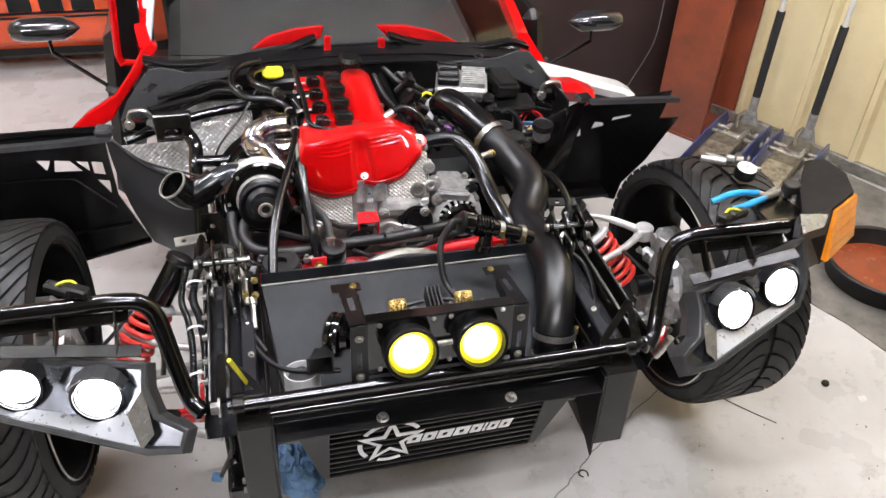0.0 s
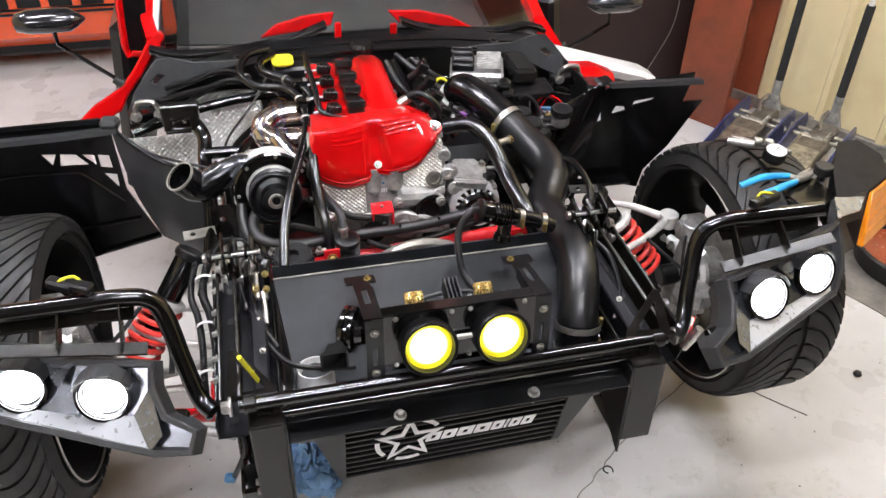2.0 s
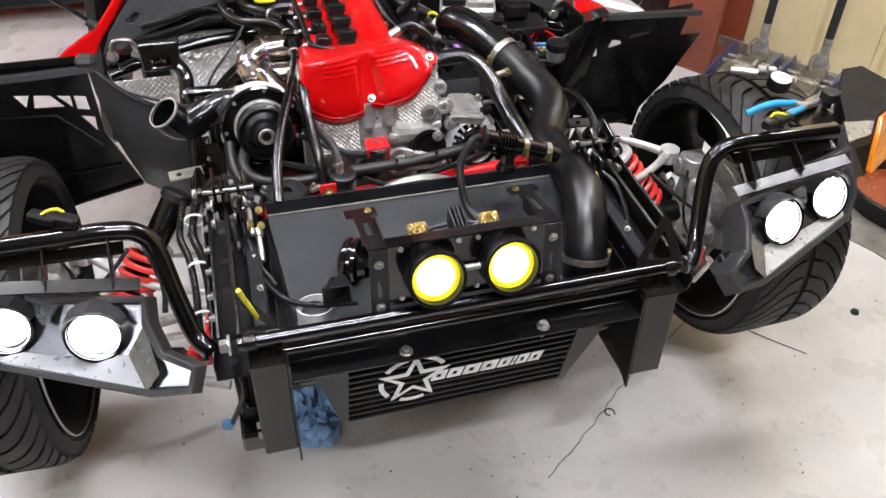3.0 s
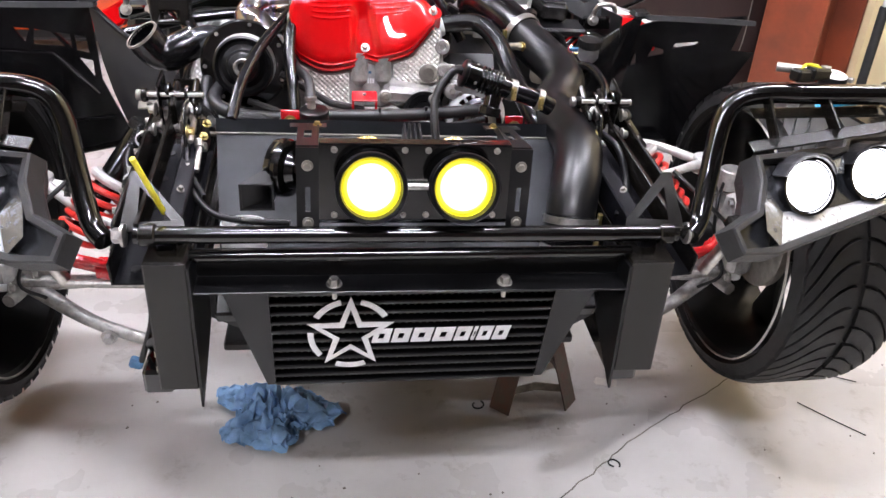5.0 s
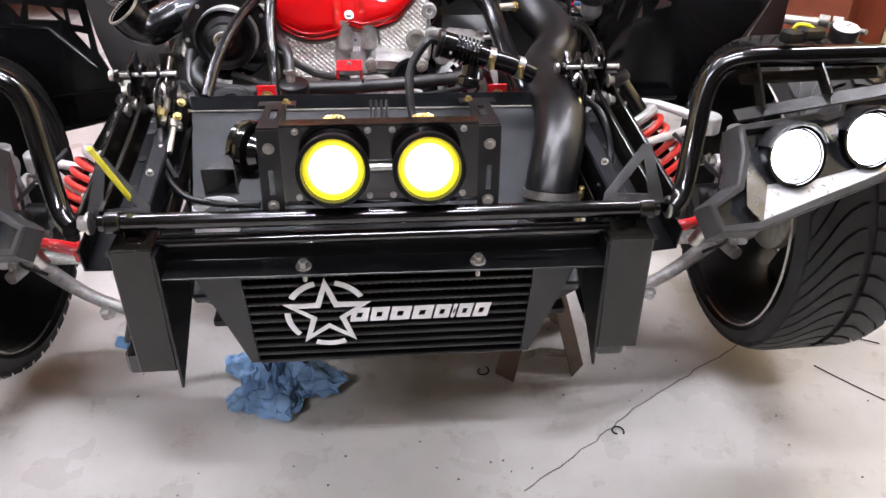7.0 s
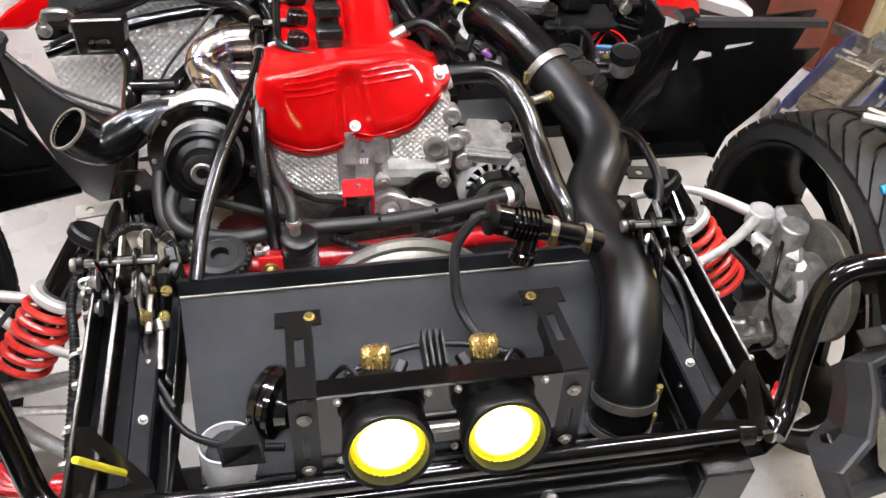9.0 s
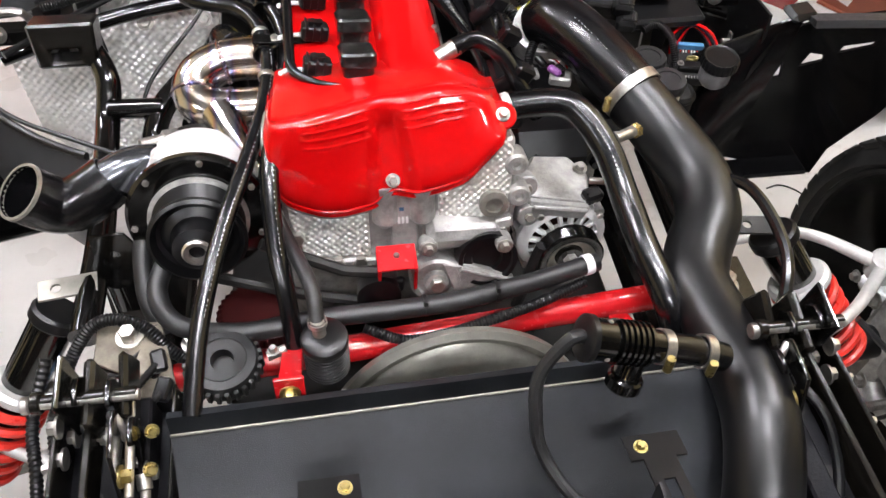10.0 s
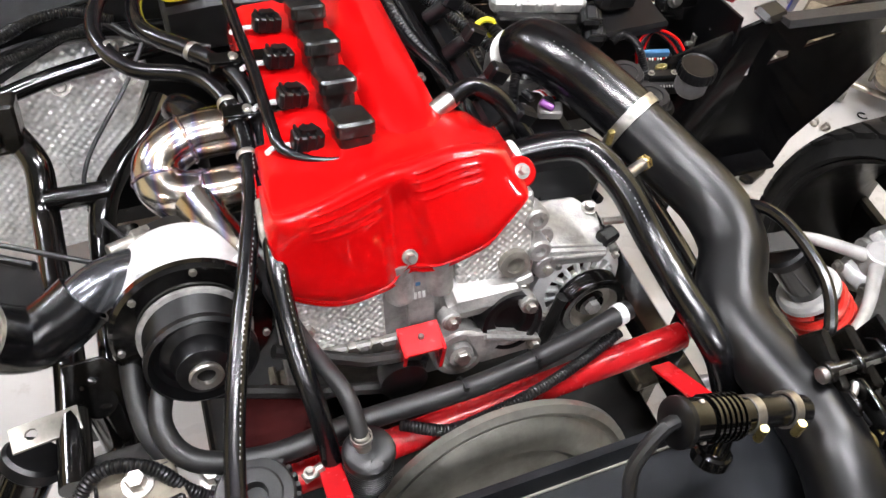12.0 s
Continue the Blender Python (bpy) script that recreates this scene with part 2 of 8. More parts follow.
# ---- shapes ----
class Geo:
    """Collects vertices and faces of one mesh."""

    def __init__(self):
        self.v, self.f = [], []

    def add(self, verts, faces, m=None):
        n = len(self.v)
        self.v += [tuple(m @ Vector(p)) if m else tuple(p) for p in verts]
        self.f += [tuple(i + n for i in q) for q in faces]
        return self

    def box(self, center, size, rot=(0, 0, 0), bevel=0.0, m=None):
        """A block with chamfered edges."""
        x, y, z = (s / 2 for s in size)
        b = min(bevel, x * 0.9, y * 0.9, z * 0.9)
        t = pose(*center, *rot)
        if m:
            t = m @ t
        if b <= 0:
            vs = [(i * x, j * y, k * z) for i in (-1, 1) for j in (-1, 1) for k in (-1, 1)]
            return self.add(vs, [(0, 1, 3, 2), (4, 6, 7, 5), (0, 4, 5, 1), (2, 3, 7, 6), (0, 2, 6, 4), (1, 5, 7, 3)], t)
        vs, idx = [], {}
        for i in (-1, 1):
            for j in (-1, 1):
                for k in (-1, 1):
                    for a in range(3):
                        p = [i * (x - b), j * (y - b), k * (z - b)]
                        p[a] = (i, j, k)[a] * (x, y, z)[a]
                        idx[i, j, k, a] = len(vs)
                        vs.append(tuple(p))
        fs = []
        for a in range(3):
            o1, o2 = (a + 1) % 3, (a + 2) % 3
            for s in (-1, 1):
                q = []
                for u, w in ((-1, -1), (1, -1), (1, 1), (-1, 1)):
                    c = [0, 0, 0]
                    c[a], c[o1], c[o2] = s, u, w
                    q.append(idx[(*c, a)])
                fs.append(tuple(q if s > 0 else q[::-1]))
        for a in range(3):
            o1, o2 = (a + 1) % 3, (a + 2) % 3
            for s1 in (-1, 1):
                for s2 in (-1, 1):
                    c0, c1 = [0, 0, 0], [0, 0, 0]
                    c0[a], c1[a] = -1, 1
                    c0[o1] = c1[o1] = s1
                    c0[o2] = c1[o2] = s2
                    q = [idx[(*c0, o1)], idx[(*c1, o1)], idx[(*c1, o2)], idx[(*c0, o2)]]
                    fs.append(tuple(q if s1 * s2 > 0 else q[::-1]))
        for i in (-1, 1):
            for j in (-1, 1):
                for k in (-1, 1):
                    q = [idx[i, j, k, 0], idx[i, j, k, 1], idx[i, j, k, 2]]
                    fs.append(tuple(q if i * j * k > 0 else q[::-1]))
        return self.add(vs, fs, t)

    def lathe(self, profile, origin=(0, 0, 0), axis=(0, 0, 1), seg=32, wave=None):
        """Turns a profile of (radius, height) round an axis. wave: (count, depth) for knurls, on rings with radius > 0."""
        q = Vector(axis).normalized().to_track_quat("Z", "Y").to_matrix().to_4x4()
        t = Matrix.Translation(origin) @ q
        vs, fs = [], []
        for r, h in profile:
            for i in range(seg):
                a = 2 * math.pi * i / seg
                rr = r
                if wave and r > 0:
                    rr = r * (1 - wave[1] * (0.5 + 0.5 * math.cos(a * wave[0])))
                vs.append((rr * math.cos(a), rr * math.sin(a), h))
        for j in range(len(profile) - 1):
            for i in range(seg):
                k = (i + 1) % seg
                fs.append((j * seg + i, j * seg + k, (j + 1) * seg + k, (j + 1) * seg + i))
        return self.add(vs, fs, t)

    def disc(self, profile, origin, axis, seg=32, wave=None):
        """A lathe closed at both ends."""
        p = [(0.0, profile[0][1])] + list(profile) + [(0.0, profile[-1][1])]
        return self.lathe(p, origin, axis, seg, wave)

    def cyl(self, a, b, r, seg=20, bevel=0.0):
        a, b = Vector(a), Vector(b)
        h = (b - a).length
        e = min(bevel or r * 0.12, h * 0.4, r * 0.5)
        return self.disc([(r - e, 0), (r, e), (r, h - e), (r - e, h)], a, b - a, seg)

    def tube(self, pts, r, seg=14, step=0.012, rib=None, cap=True, smooth=True, hollow=0.0):
        """A round bar or hose along a smooth line. rib: (pitch, depth). r: a number or one for each point."""
        pts = [Vector(p) for p in pts]
        rs = r if isinstance(r, (list, tuple)) else [r] * len(pts)
        line, rad = [], []
        if smooth and len(pts) > 2:
            ext = [2 * pts[0] - pts[1]] + pts + [2 * pts[-1] - pts[-2]]
            for i in range(1, len(ext) - 2):
                p0, p1, p2, p3 = ext[i - 1 : i + 3]
                n = max(2, int((p2 - p1).length / step))
                for j in range(n):
                    u = j / n
                    line.append(0.5 * (2 * p1 + (p2 - p0) * u + (2 * p0 - 5 * p1 + 4 * p2 - p3) * u * u + (3 * p1 - p0 - 3 * p2 + p3) * u**3))
                    rad.append(rs[i - 1] * (1 - u) + rs[i] * u)
        else:
            for i in range(len(pts) - 1):
                n = max(1, int((pts[i + 1] - pts[i]).length / step)) if rib else 1
                for j in range(n):
                    line.append(pts[i].lerp(pts[i + 1], j / n))
                    rad.append(rs[i] + (rs[i + 1] - rs[i]) * j / n)
        line.append(pts[-1])
        rad.append(rs[-1])
        if rib:
            l2, r2 = [], []
            for i in range(len(line) - 1):
                d = (line[i + 1] - line[i]).length
                n = max(1, int(d / (rib[0] / 2)))
                for j in range(n):
                    l2.append(line[i].lerp(line[i + 1], j / n))
                    r2.append(rad[i])
            l2.append(line[-1])
            r2.append(rad[-1])
            line, rad = l2, [q - (rib[1] if i % 2 else 0) for i, q in enumerate(r2)]
        tan = [(line[min(i + 1, len(line) - 1)] - line[max(i - 1, 0)]).normalized() for i in range(len(line))]
        up = tan[0].orthogonal().normalized()
        vs, fs = [], []
        for i, p in enumerate(line):
            up = (up - tan[i] * up.dot(tan[i])).normalized()
            side = tan[i].cross(up)
            for k in range(seg):
                a = 2 * math.pi * k / seg
                vs.append(p + rad[i] * (math.cos(a) * up + math.sin(a) * side))
        for i in range(len(line) - 1):
            for k in range(seg):
                l = (k + 1) % seg
                fs.append((i * seg + k, i * seg + l, (i + 1) * seg + l, (i + 1) * seg + k))
        if hollow:
            n = len(vs)
            for e, i in ((0, 0), (1, len(line) - 1)):
                base = i * seg
                inner = [p + (line[i] - p) * hollow for p in vs[base : base + seg]]
                deep = [p - tan[i] * (1 if e else -1) * rad[i] * 1.2 for p in inner]
                m0 = len(vs)
                vs += inner + deep
                for k in range(seg):
                    l = (k + 1) % seg
                    q1, q2 = (base + k, base + l, m0 + l, m0 + k), (m0 + k, m0 + l, m0 + seg + l, m0 + seg + k)
                    fs += [q1, q2] if e else [q1[::-1], q2[::-1]]
                fs.append(tuple(range(m0 + seg, m0 + 2 * seg)) if e else tuple(range(m0 + seg, m0 + 2 * seg))[::-1])
        elif cap:
            fs.append(tuple(range(seg))[::-1])
            fs.append(tuple(range(len(vs) - seg, len(vs))))
        return self.add(vs, fs)

    def prism(self, poly, depth, m, holes=(), bevel=0.0):
        """A flat plate of the outline poly in the xy plane of m, depth thick along z, with holes cut through."""
        bm = bmesh.new()
        loops = [list(poly)] + [list(h) for h in holes]
        edges = []
        for lp in loops:
            vs = [bm.verts.new((x, y, 0)) for x, y in lp]
            edges += [bm.edges.new((vs[i], vs[(i + 1) % len(vs)])) for i in range(len(vs))]
        bmesh.ops.triangle_fill(bm, use_beauty=True, edges=edges, normal=(0, 0, 1))
        faces = list(bm.faces)
        ext = bmesh.ops.extrude_face_region(bm, geom=faces)
        for e in ext["geom"]:
            if isinstance(e, bmesh.types.BMVert):
                e.co.z += depth
        bmesh.ops.recalc_face_normals(bm, faces=bm.faces)
        if bevel:
            es = [e for e in bm.edges if len(e.link_faces) == 2 and e.calc_face_angle(0) > 0.6]
            bmesh.ops.bevel(bm, geom=es, offset=bevel, segments=1, affect="EDGES")
        bm.verts.index_update()
        self.add([v.co.copy() for v in bm.verts], [[v.index for v in f.verts] for f in bm.faces], m)
        bm.free()
        return self

    def loft(self, rings, closed=True, caps=False):
        """Skins equal rings of points."""
        n = len(rings[0])
        vs = [p for ring in rings for p in ring]
        fs = []
        for i in range(len(rings) - 1):
            for k in range(n if closed else n - 1):
                l = (k + 1) % n
                fs.append((i * n + k, i * n + l, (i + 1) * n + l, (i + 1) * n + k))
        if caps:
            fs.append(tuple(range(n))[::-1])
            fs.append(tuple(range(len(vs) - n, len(vs))))
        return self.add(vs, fs)

    def bolt(self, at, axis, r=0.008, h=0.008, washer=True):
        """A hexagon head on a washer."""
        ax = Vector(axis).normalized()
        o = Vector(at)
        if washer:
            self.disc([(r * 1.5, 0), (r * 1.5, h * 0.3)], o, ax, 16)
        self.disc([(r, h * 0.3), (r, h * 1.1), (r * 0.85, h * 1.3)], o, ax, 6)
        return self


def frame3(origin, xdir, ydir):
    """A pose with its x along xdir and its y near ydir."""
    x = Vector(xdir).normalized()
    y = Vector(ydir)
    y = (y - x * y.dot(x)).normalized()
    z = x.cross(y)
    m = Matrix((x, y, z)).transposed().to_4x4()
    m.translation = Vector(origin)
    return m


def part(name, geo, material, parent=None, label="", angle=35.0):
    """Links a shape as one mesh object, under a thing or a part."""
    me = bpy.data.meshes.new(name)
    me.from_pydata(geo.v, [], geo.f)
    me.materials.append(material)
    me.polygons.foreach_set("use_smooth", [True] * len(me.polygons))
    bm = bmesh.new()
    bm.from_mesh(me)
    bmesh.ops.remove_doubles(bm, verts=bm.verts, dist=1e-6)
    bmesh.ops.recalc_face_normals(bm, faces=bm.faces)
    bm.to_mesh(me)
    bm.free()
    me.set_sharp_from_angle(angle=radians(angle))
    ob = new(name, me)
    if parent is not None:
        ob.parent = parent
        ob.matrix_parent_inverse = parent.matrix_world.inverted()
    if label:
        ob["label"] = label
    return ob


def rounded(w, h, r, n=5):
    """The outline of a rounded rectangle."""
    pts = []
    for cx, cy, a0 in ((w / 2 - r, h / 2 - r, 0), (-w / 2 + r, h / 2 - r, 90), (-w / 2 + r, -h / 2 + r, 180), (w / 2 - r, -h / 2 + r, 270)):
        for i in range(n):
            a = radians(a0 + 90 * i / (n - 1))
            pts.append((cx + r * math.cos(a), cy + r * math.sin(a)))
    return pts


def thing(name, label, category, at=(0, 0, 0), group="", kind=""):
    ob = new(name)
    ob.location = at
    bpy.context.view_layer.update()
    return tagged(ob, label, category, group, kind)


def single(name, geo, material, label, category, group="", kind="", angle=35.0):
    return tagged(part(name, geo, material, None, "", angle), label, category, group, kind)


# ---- the workshop ----
def strip_path(pts, w, z0, z1):
    """A thin ribbon along a line on the floor."""
    g = Geo()
    for a, b in zip(pts, pts[1:]):
        a, b = Vector((*a, 0)), Vector((*b, 0))
        n = (b - a).cross(Vector((0, 0, 1))).normalized() * w / 2
        vs = [a + n, b + n, b - n, a - n]
        g.add([(p.x, p.y, z) for z in (z0, z1) for p in vs], [(3, 2, 1, 0), (4, 5, 6, 7), (0, 1, 5, 4), (1, 2, 6, 5), (2, 3, 7, 6), (3, 0, 4, 7)])
    return g


def build_room():
    floor = single("floor", Geo().box((0, 2, -0.06), (13.2, 13.2, 0.12)), FLOOR, "grey painted concrete workshop floor with scuffs and a crack", "floor", kind="structure")
    rng = random.Random(4)
    line = [(0.30, 0.17), (0.47, 0.29), (0.60, 0.40), (0.80, 0.53), (1.0, 0.655), (1.25, 0.80), (1.42, 0.93)]
    fine = []
    for a, b in zip(line, line[1:]):
        for i in range(8):
            u = i / 8
            fine.append((a[0] + (b[0] - a[0]) * u + rng.uniform(-0.004, 0.004), a[1] + (b[1] - a[1]) * u + rng.uniform(-0.004, 0.004)))
    part("crack", strip_path(fine, 0.0035, -0.001, 0.0006), RAW_CONCRETE, floor, "hairline crack in the concrete")
    patch = [(1.68, 1.02), (1.70, 0.91), (1.77, 0.77), (1.82, 0.60), (1.95, 0.35), (3.15, 0.25), (2.42, 1.80), (2.1, 1.62), (1.85, 1.30)]
    tagged(part("bare_concrete", Geo().prism(patch, 0.004, pose(0, 0, 0.0005)), RAW_CONCRETE, floor), "bare stained concrete")
    # ribbed cladding: the profile runs along y
    prof, y = [], -4.6
    while y < 3.0:
        prof += [(0.0, y), (0.0, y + 0.22), (0.032, y + 0.235), (0.032, y + 0.262), (0.0, y + 0.277)]
        y += 0.305
    n = len(prof)
    g = Geo()
    turn = Matrix.Translation((2.43, 1.83, 0)) @ pose(0, 0, 0, 0, 0, 29) @ Matrix.Translation((-2.43, -1.83, 0))
    g.add([(2.45 - d, yy, z) for z in (0.03, 4.2) for d, yy in prof], [(i, i + 1, n + i + 1, n + i) for i in range(n - 1)], turn)
    g.box((2.51, -0.8, 2.1), (0.08, 7.8, 4.2), m=turn)
    wall = single("wall_east", g, CREAM, "cream ribbed steel cladding wall", "wall", kind="structure")
    part("base_angle", Geo().box((2.43, -0.8, 0.035), (0.030, 7.8, 0.06), bevel=0.004, m=turn), DULL_STEEL, wall, "grey steel base angle")
    single("wall_north", Geo().box((-1.4, 8.0, 2.1), (8.4, 0.12, 4.2)), CREAM, "cream workshop end wall", "wall", kind="structure")
    single("wall_west", Geo().box((-5.6, 1.7, 2.1), (0.12, 12.6, 4.2)), CREAM, "cream workshop side wall", "wall", kind="structure")
    # the south wall is unseen; its dark colour is chosen to darken reflections
    single("wall_south", Geo().box((0.2, -4.6, 2.1), (11.6, 0.12, 4.2)), BROWN, "unseen closing wall, dark brown to deepen reflections", "wall", kind="structure")
    single("partition", Geo().box((2.05, 5.4, 2.1), (0.12, 5.3, 4.2)), BROWN, "dark brown partition wall", "wall", kind="structure")
    single("ceiling", Geo().box((0.2, 1.7, 4.26), (11.8, 12.8, 0.1)), CEIL, "dark workshop roof sheeting", "ceiling", kind="structure")
    # dark roller door and its steel frame
    g = Geo().box((1.31, 2.71, 2.1), (1.42, 0.03, 4.2), (0, 0, -12), 0.004)
    single("door_1", g, BROWN, "dark brown closed sheet door", "door", kind="structure")
    v = Vector((0.839, 0.545, 0))
    c = Vector((1.806, 2.253, 2.1))
    col = single("column", Geo().box(c, (0.27, 0.02, 4.2), (0, 0, -57), 0.004), RUST_RED, "red oxide painted steel column", "column", kind="structure")
    part("web", Geo().box(c + v * 0.17, (0.02, 0.32, 4.2), (0, 0, -57)), RUST_RED, col)
    part("rear_flange", Geo().box(c + v * 0.34, (0.27, 0.02, 4.2), (0, 0, -57), 0.004), RUST_RED, col)
    part("base_plate", Geo().box((c.x + v.x * 0.17, c.y + v.y * 0.17, 0.008), (0.28, 0.38, 0.012), (0, 0, -57), 0.002), RUST_RED, col)
    part("hanging_cord", Geo().tube([(1.786, 2.590, 1.183), (1.778, 2.590, 0.579), (1.776, 2.590, 0.428), (1.760, 2.594, 0.323), (1.709, 2.605, 0.187), (1.664, 2.614, 0.080)], 0.0025, 6), DULL_STEEL, col, "thin hanging cord")
    single("door_jamb", Geo().box((0.62, 2.84, 2.1), (0.14, 0.12, 4.2), bevel=0.006), RUST_RED, "red oxide steel door jamb", "door frame", kind="structure")
    # ceiling fluorescents
    proto = None
    for x, yy in ((-3.0, -2.2), (-1.35, 1.15), (-3.0, 2.8), (0.0, -1.6), (0.1, 0.2), (1.75, 0.9)):
        if proto is None:
            proto = thing("ceiling_light", "white twin-tube fluorescent batten under the dark roof", "ceiling light", (x, yy, 3.45), "ceiling lights")
            part("batten", Geo().box((x, yy, 3.465), (1.30, 0.2, 0.06), bevel=0.01), WHITE_PRINT, proto)
            for dy in (-0.06, 0.06):
                part("tube", Geo().cyl((x - 0.62, yy + dy, 3.41), (x + 0.62, yy + dy, 3.41), 0.017, 12), TUBE_GLOW, proto, "lit fluorescent tube")
            part("hanger", Geo().box((x, yy, 3.85), (0.02, 0.02, 0.72)), DULL_STEEL, proto)
        else:
            copy_thing(proto, pose(x, yy, 3.45))


build_room()


# ---- the car: frame, lamps, suspension, body ----
car = thing("car", "stripped red and white sports car front raised on stands, bonnet off", "car", (0, 0.5, 0))


def build_frame():
    bar = part("front_crossbar", Geo().tube([(-0.405, 0.050, 0.800), (0.452, 0.070, 0.785)], 0.0135, 20, smooth=False), GLOSS_BLACK, car, "glossy black round crossbar")
    for x, y, z in ((-0.385, 0.050, 0.800), (0.432, 0.0695, 0.785)):
        part("collar", Geo().cyl((x - 0.012, y, z), (x + 0.012, y, z), 0.0175, 20), FRAME_BLACK, bar)
    for x, y, z, s in ((-0.418, 0.050, 0.800, -1), (0.466, 0.070, 0.785, 1)):
        part("end_bolt", Geo().bolt((x, y, z), (s, 0, 0), 0.012, 0.014), ZINC, bar)
    part("lower_crossbar", Geo().tube([(-0.330, 0.055, 0.759), (0.375, 0.062, 0.756)], 0.0105, 16, smooth=False), GLOSS_BLACK, car, "glossy black lower crossbar")
    g = Geo().box((0.027, 0.074, 0.735), (0.70, 0.004, 0.050), (0, 1.1, 1.2), 0.001)
    g.box((0.027, 0.046, 0.7095), (0.70, 0.050, 0.004), (0, 1.1, 1.2), 0.001)
    sill = part("angle_bracket", g, SATIN_BLACK, car, "long black steel angle carrying the intercooler")
    for x, y, z in ((-0.109, 0.040, 0.713), (0.166, 0.046, 0.708)):
        part("bolt", Geo().bolt((x, y, z), (0, -0.15, 1), 0.0085, 0.011), ZINC, sill)
        part("stud", Geo().cyl((x, y, z - 0.004), (x, y, z - 0.026), 0.004, 10), ZINC, sill)
    for s, x0, x1, y, zt, zb in ((-1, -0.390, -0.331, 0.015, 0.770, 0.532), (1, 0.372, 0.438, 0.028, 0.756, 0.535)):
        g = Geo()
        w, d, t = x1 - x0, 0.062, 0.004
        xm, zm, h = (x0 + x1) / 2, (zt + zb) / 2, zt - zb
        g.box((xm, y, zm), (w, t, h), bevel=0.001).box((xm, y + d, zm), (w, t, h), bevel=0.001)
        g.box((x0, y + d / 2, zm), (t, d, h), bevel=0.001).box((x1, y + d / 2, zm), (t, d, h), bevel=0.001)
        g.box((xm, y + d / 2, zt), (w, d, t), bevel=0.001)
        post = part("front_post", g, FRAME_BLACK, car, "dark raw steel box-section post with an open foot")
        xi = x1 if s < 0 else x0
        pts = [(y, zt - 0.01), (y + 0.14, zt - 0.02), (y + 0.14, zb + 0.05), (y - 0.005, zb - 0.035)]
        m = Matrix(((0, 0, 1, xi - 0.002 - s * 0.004), (1, 0, 0, 0), (0, 1, 0, 0), (0, 0, 0, 1)))
        part("gusset", Geo().prism(pts, 0.004, m), SATIN_BLACK, post)
        for z in (zb + 0.05, zb + 0.02):
            part("bolt", Geo().bolt((x0 if s < 0 else x1, y + 0.03, z), (s, 0, 0), 0.007, 0.008), ZINC, post)
    # black sheet panels between the posts and the cooler
    for poly, xc in (([(-0.336, 0.715), (-0.262, 0.715), (-0.215, 0.520), (-0.336, 0.585)], -1), ([(0.372, 0.700), (0.305, 0.700), (0.262, 0.505), (0.372, 0.575)], 1)):
        part("side_sheet", Geo().prism(poly, 0.003, Matrix(((1, 0, 0, 0), (0, 0, 1, 0.150), (0, 1, 0, 0), (0, 0, 0, 1)))), SATIN_BLACK, car, "black sheet panel beside the cooler")
    # side rails with their flat bars, sloping up to the rear
    for s in (-1, 1):
        g = Geo()
        a, b = (Vector((-0.402, 0.060, 0.795)), Vector((-0.395, 0.40, 0.862))) if s < 0 else (Vector((0.448, 0.075, 0.785)), Vector((0.400, 0.40, 0.858)))
        for off, w, h in ((0.0, 0.008, 0.045), (s * 0.034, 0.006, 0.040)):
            m = frame3((a + b) / 2 + Vector((off, 0, 0)), b - a, (0, 0, 1))
            g.box((0, 0, 0), ((b - a).length, h, w), bevel=0.0015, m=m)
        rail = part("side_rail", g, FRAME_BLACK, car, "black flat-bar side rail")
        g = Geo()
        m = frame3((a + b) / 2 + Vector((-s * 0.040, 0, -0.035)), b - a, (0, 0, 1))
        g.box((0, 0, 0), ((b - a).length * 1.02, 0.05, 0.03), bevel=0.003, m=m)
        part("rail_channel", g, WING_BLACK, rail)
        # pressed channel closing the rail from below, with its inner lip
        m = frame3((a + b) / 2 + Vector((-s * 0.010, 0.02, -0.085)), b - a, (0, 0, 1))
        g = Geo().box((0, 0, 0), ((b - a).length * 1.12, 0.004, 0.125), bevel=0.001, m=m)
        part("channel_web", g, WING_BLACK, rail, "black pressed steel channel")
        for e in (-0.060, 0.060):
            part("channel_lip", Geo().box((0, 0.020, e), ((b - a).length * 1.12, 0.044, 0.004), bevel=0.001, m=m), FRAME_BLACK, rail)
        # flat dark discs stand for the shade in holes; none are cut
        for k in range(5):
            part("web_hole_disc", Geo().disc([(0.008, 0.0), (0.008, 0.0012)], m @ Vector((-0.16 + 0.08 * k, 0.0025, s * 0.030)), m.to_3x3().col[1], 18), RUBBER, rail)
        # triangular window bracket at the front
        p0 = Vector((s * 0.455 if s > 0 else -0.425, 0.062, 0.798))
        m = frame3(p0, (-s * 1.0, 0.10, 0.0), (-s * 0.32, 0.62, 0.70))
        tri3 = [(-0.004, 0), (0.092, 0), (0.090, 0.014), (0.030, 0.094), (0.016, 0.094)]
        hole = [(0.022, 0.014), (0.072, 0.014), (0.028, 0.070)]
        part("triangle_bracket", Geo().prism(tri3, 0.004, m, [hole]), FRAME_BLACK, rail, "black triangular steel bracket")
        # latch block
        c = b + Vector((-s * 0.005, -0.02, 0.025))
        g = Geo().box(c, (0.012, 0.075, 0.05), (15, 0, 0), 0.004).box(c + Vector((-s * 0.035, 0.01, 0.0)), (0.010, 0.07, 0.055), (25, 0, 0), 0.004)
        g.cyl(c + Vector((-0.05, -0.01, 0.018)), c + Vector((0.05, -0.01, 0.018)), 0.008)
        g.cyl(c + Vector((-0.055, -0.01, 0.018)), c + Vector((-0.045, -0.01, 0.018)), 0.012)
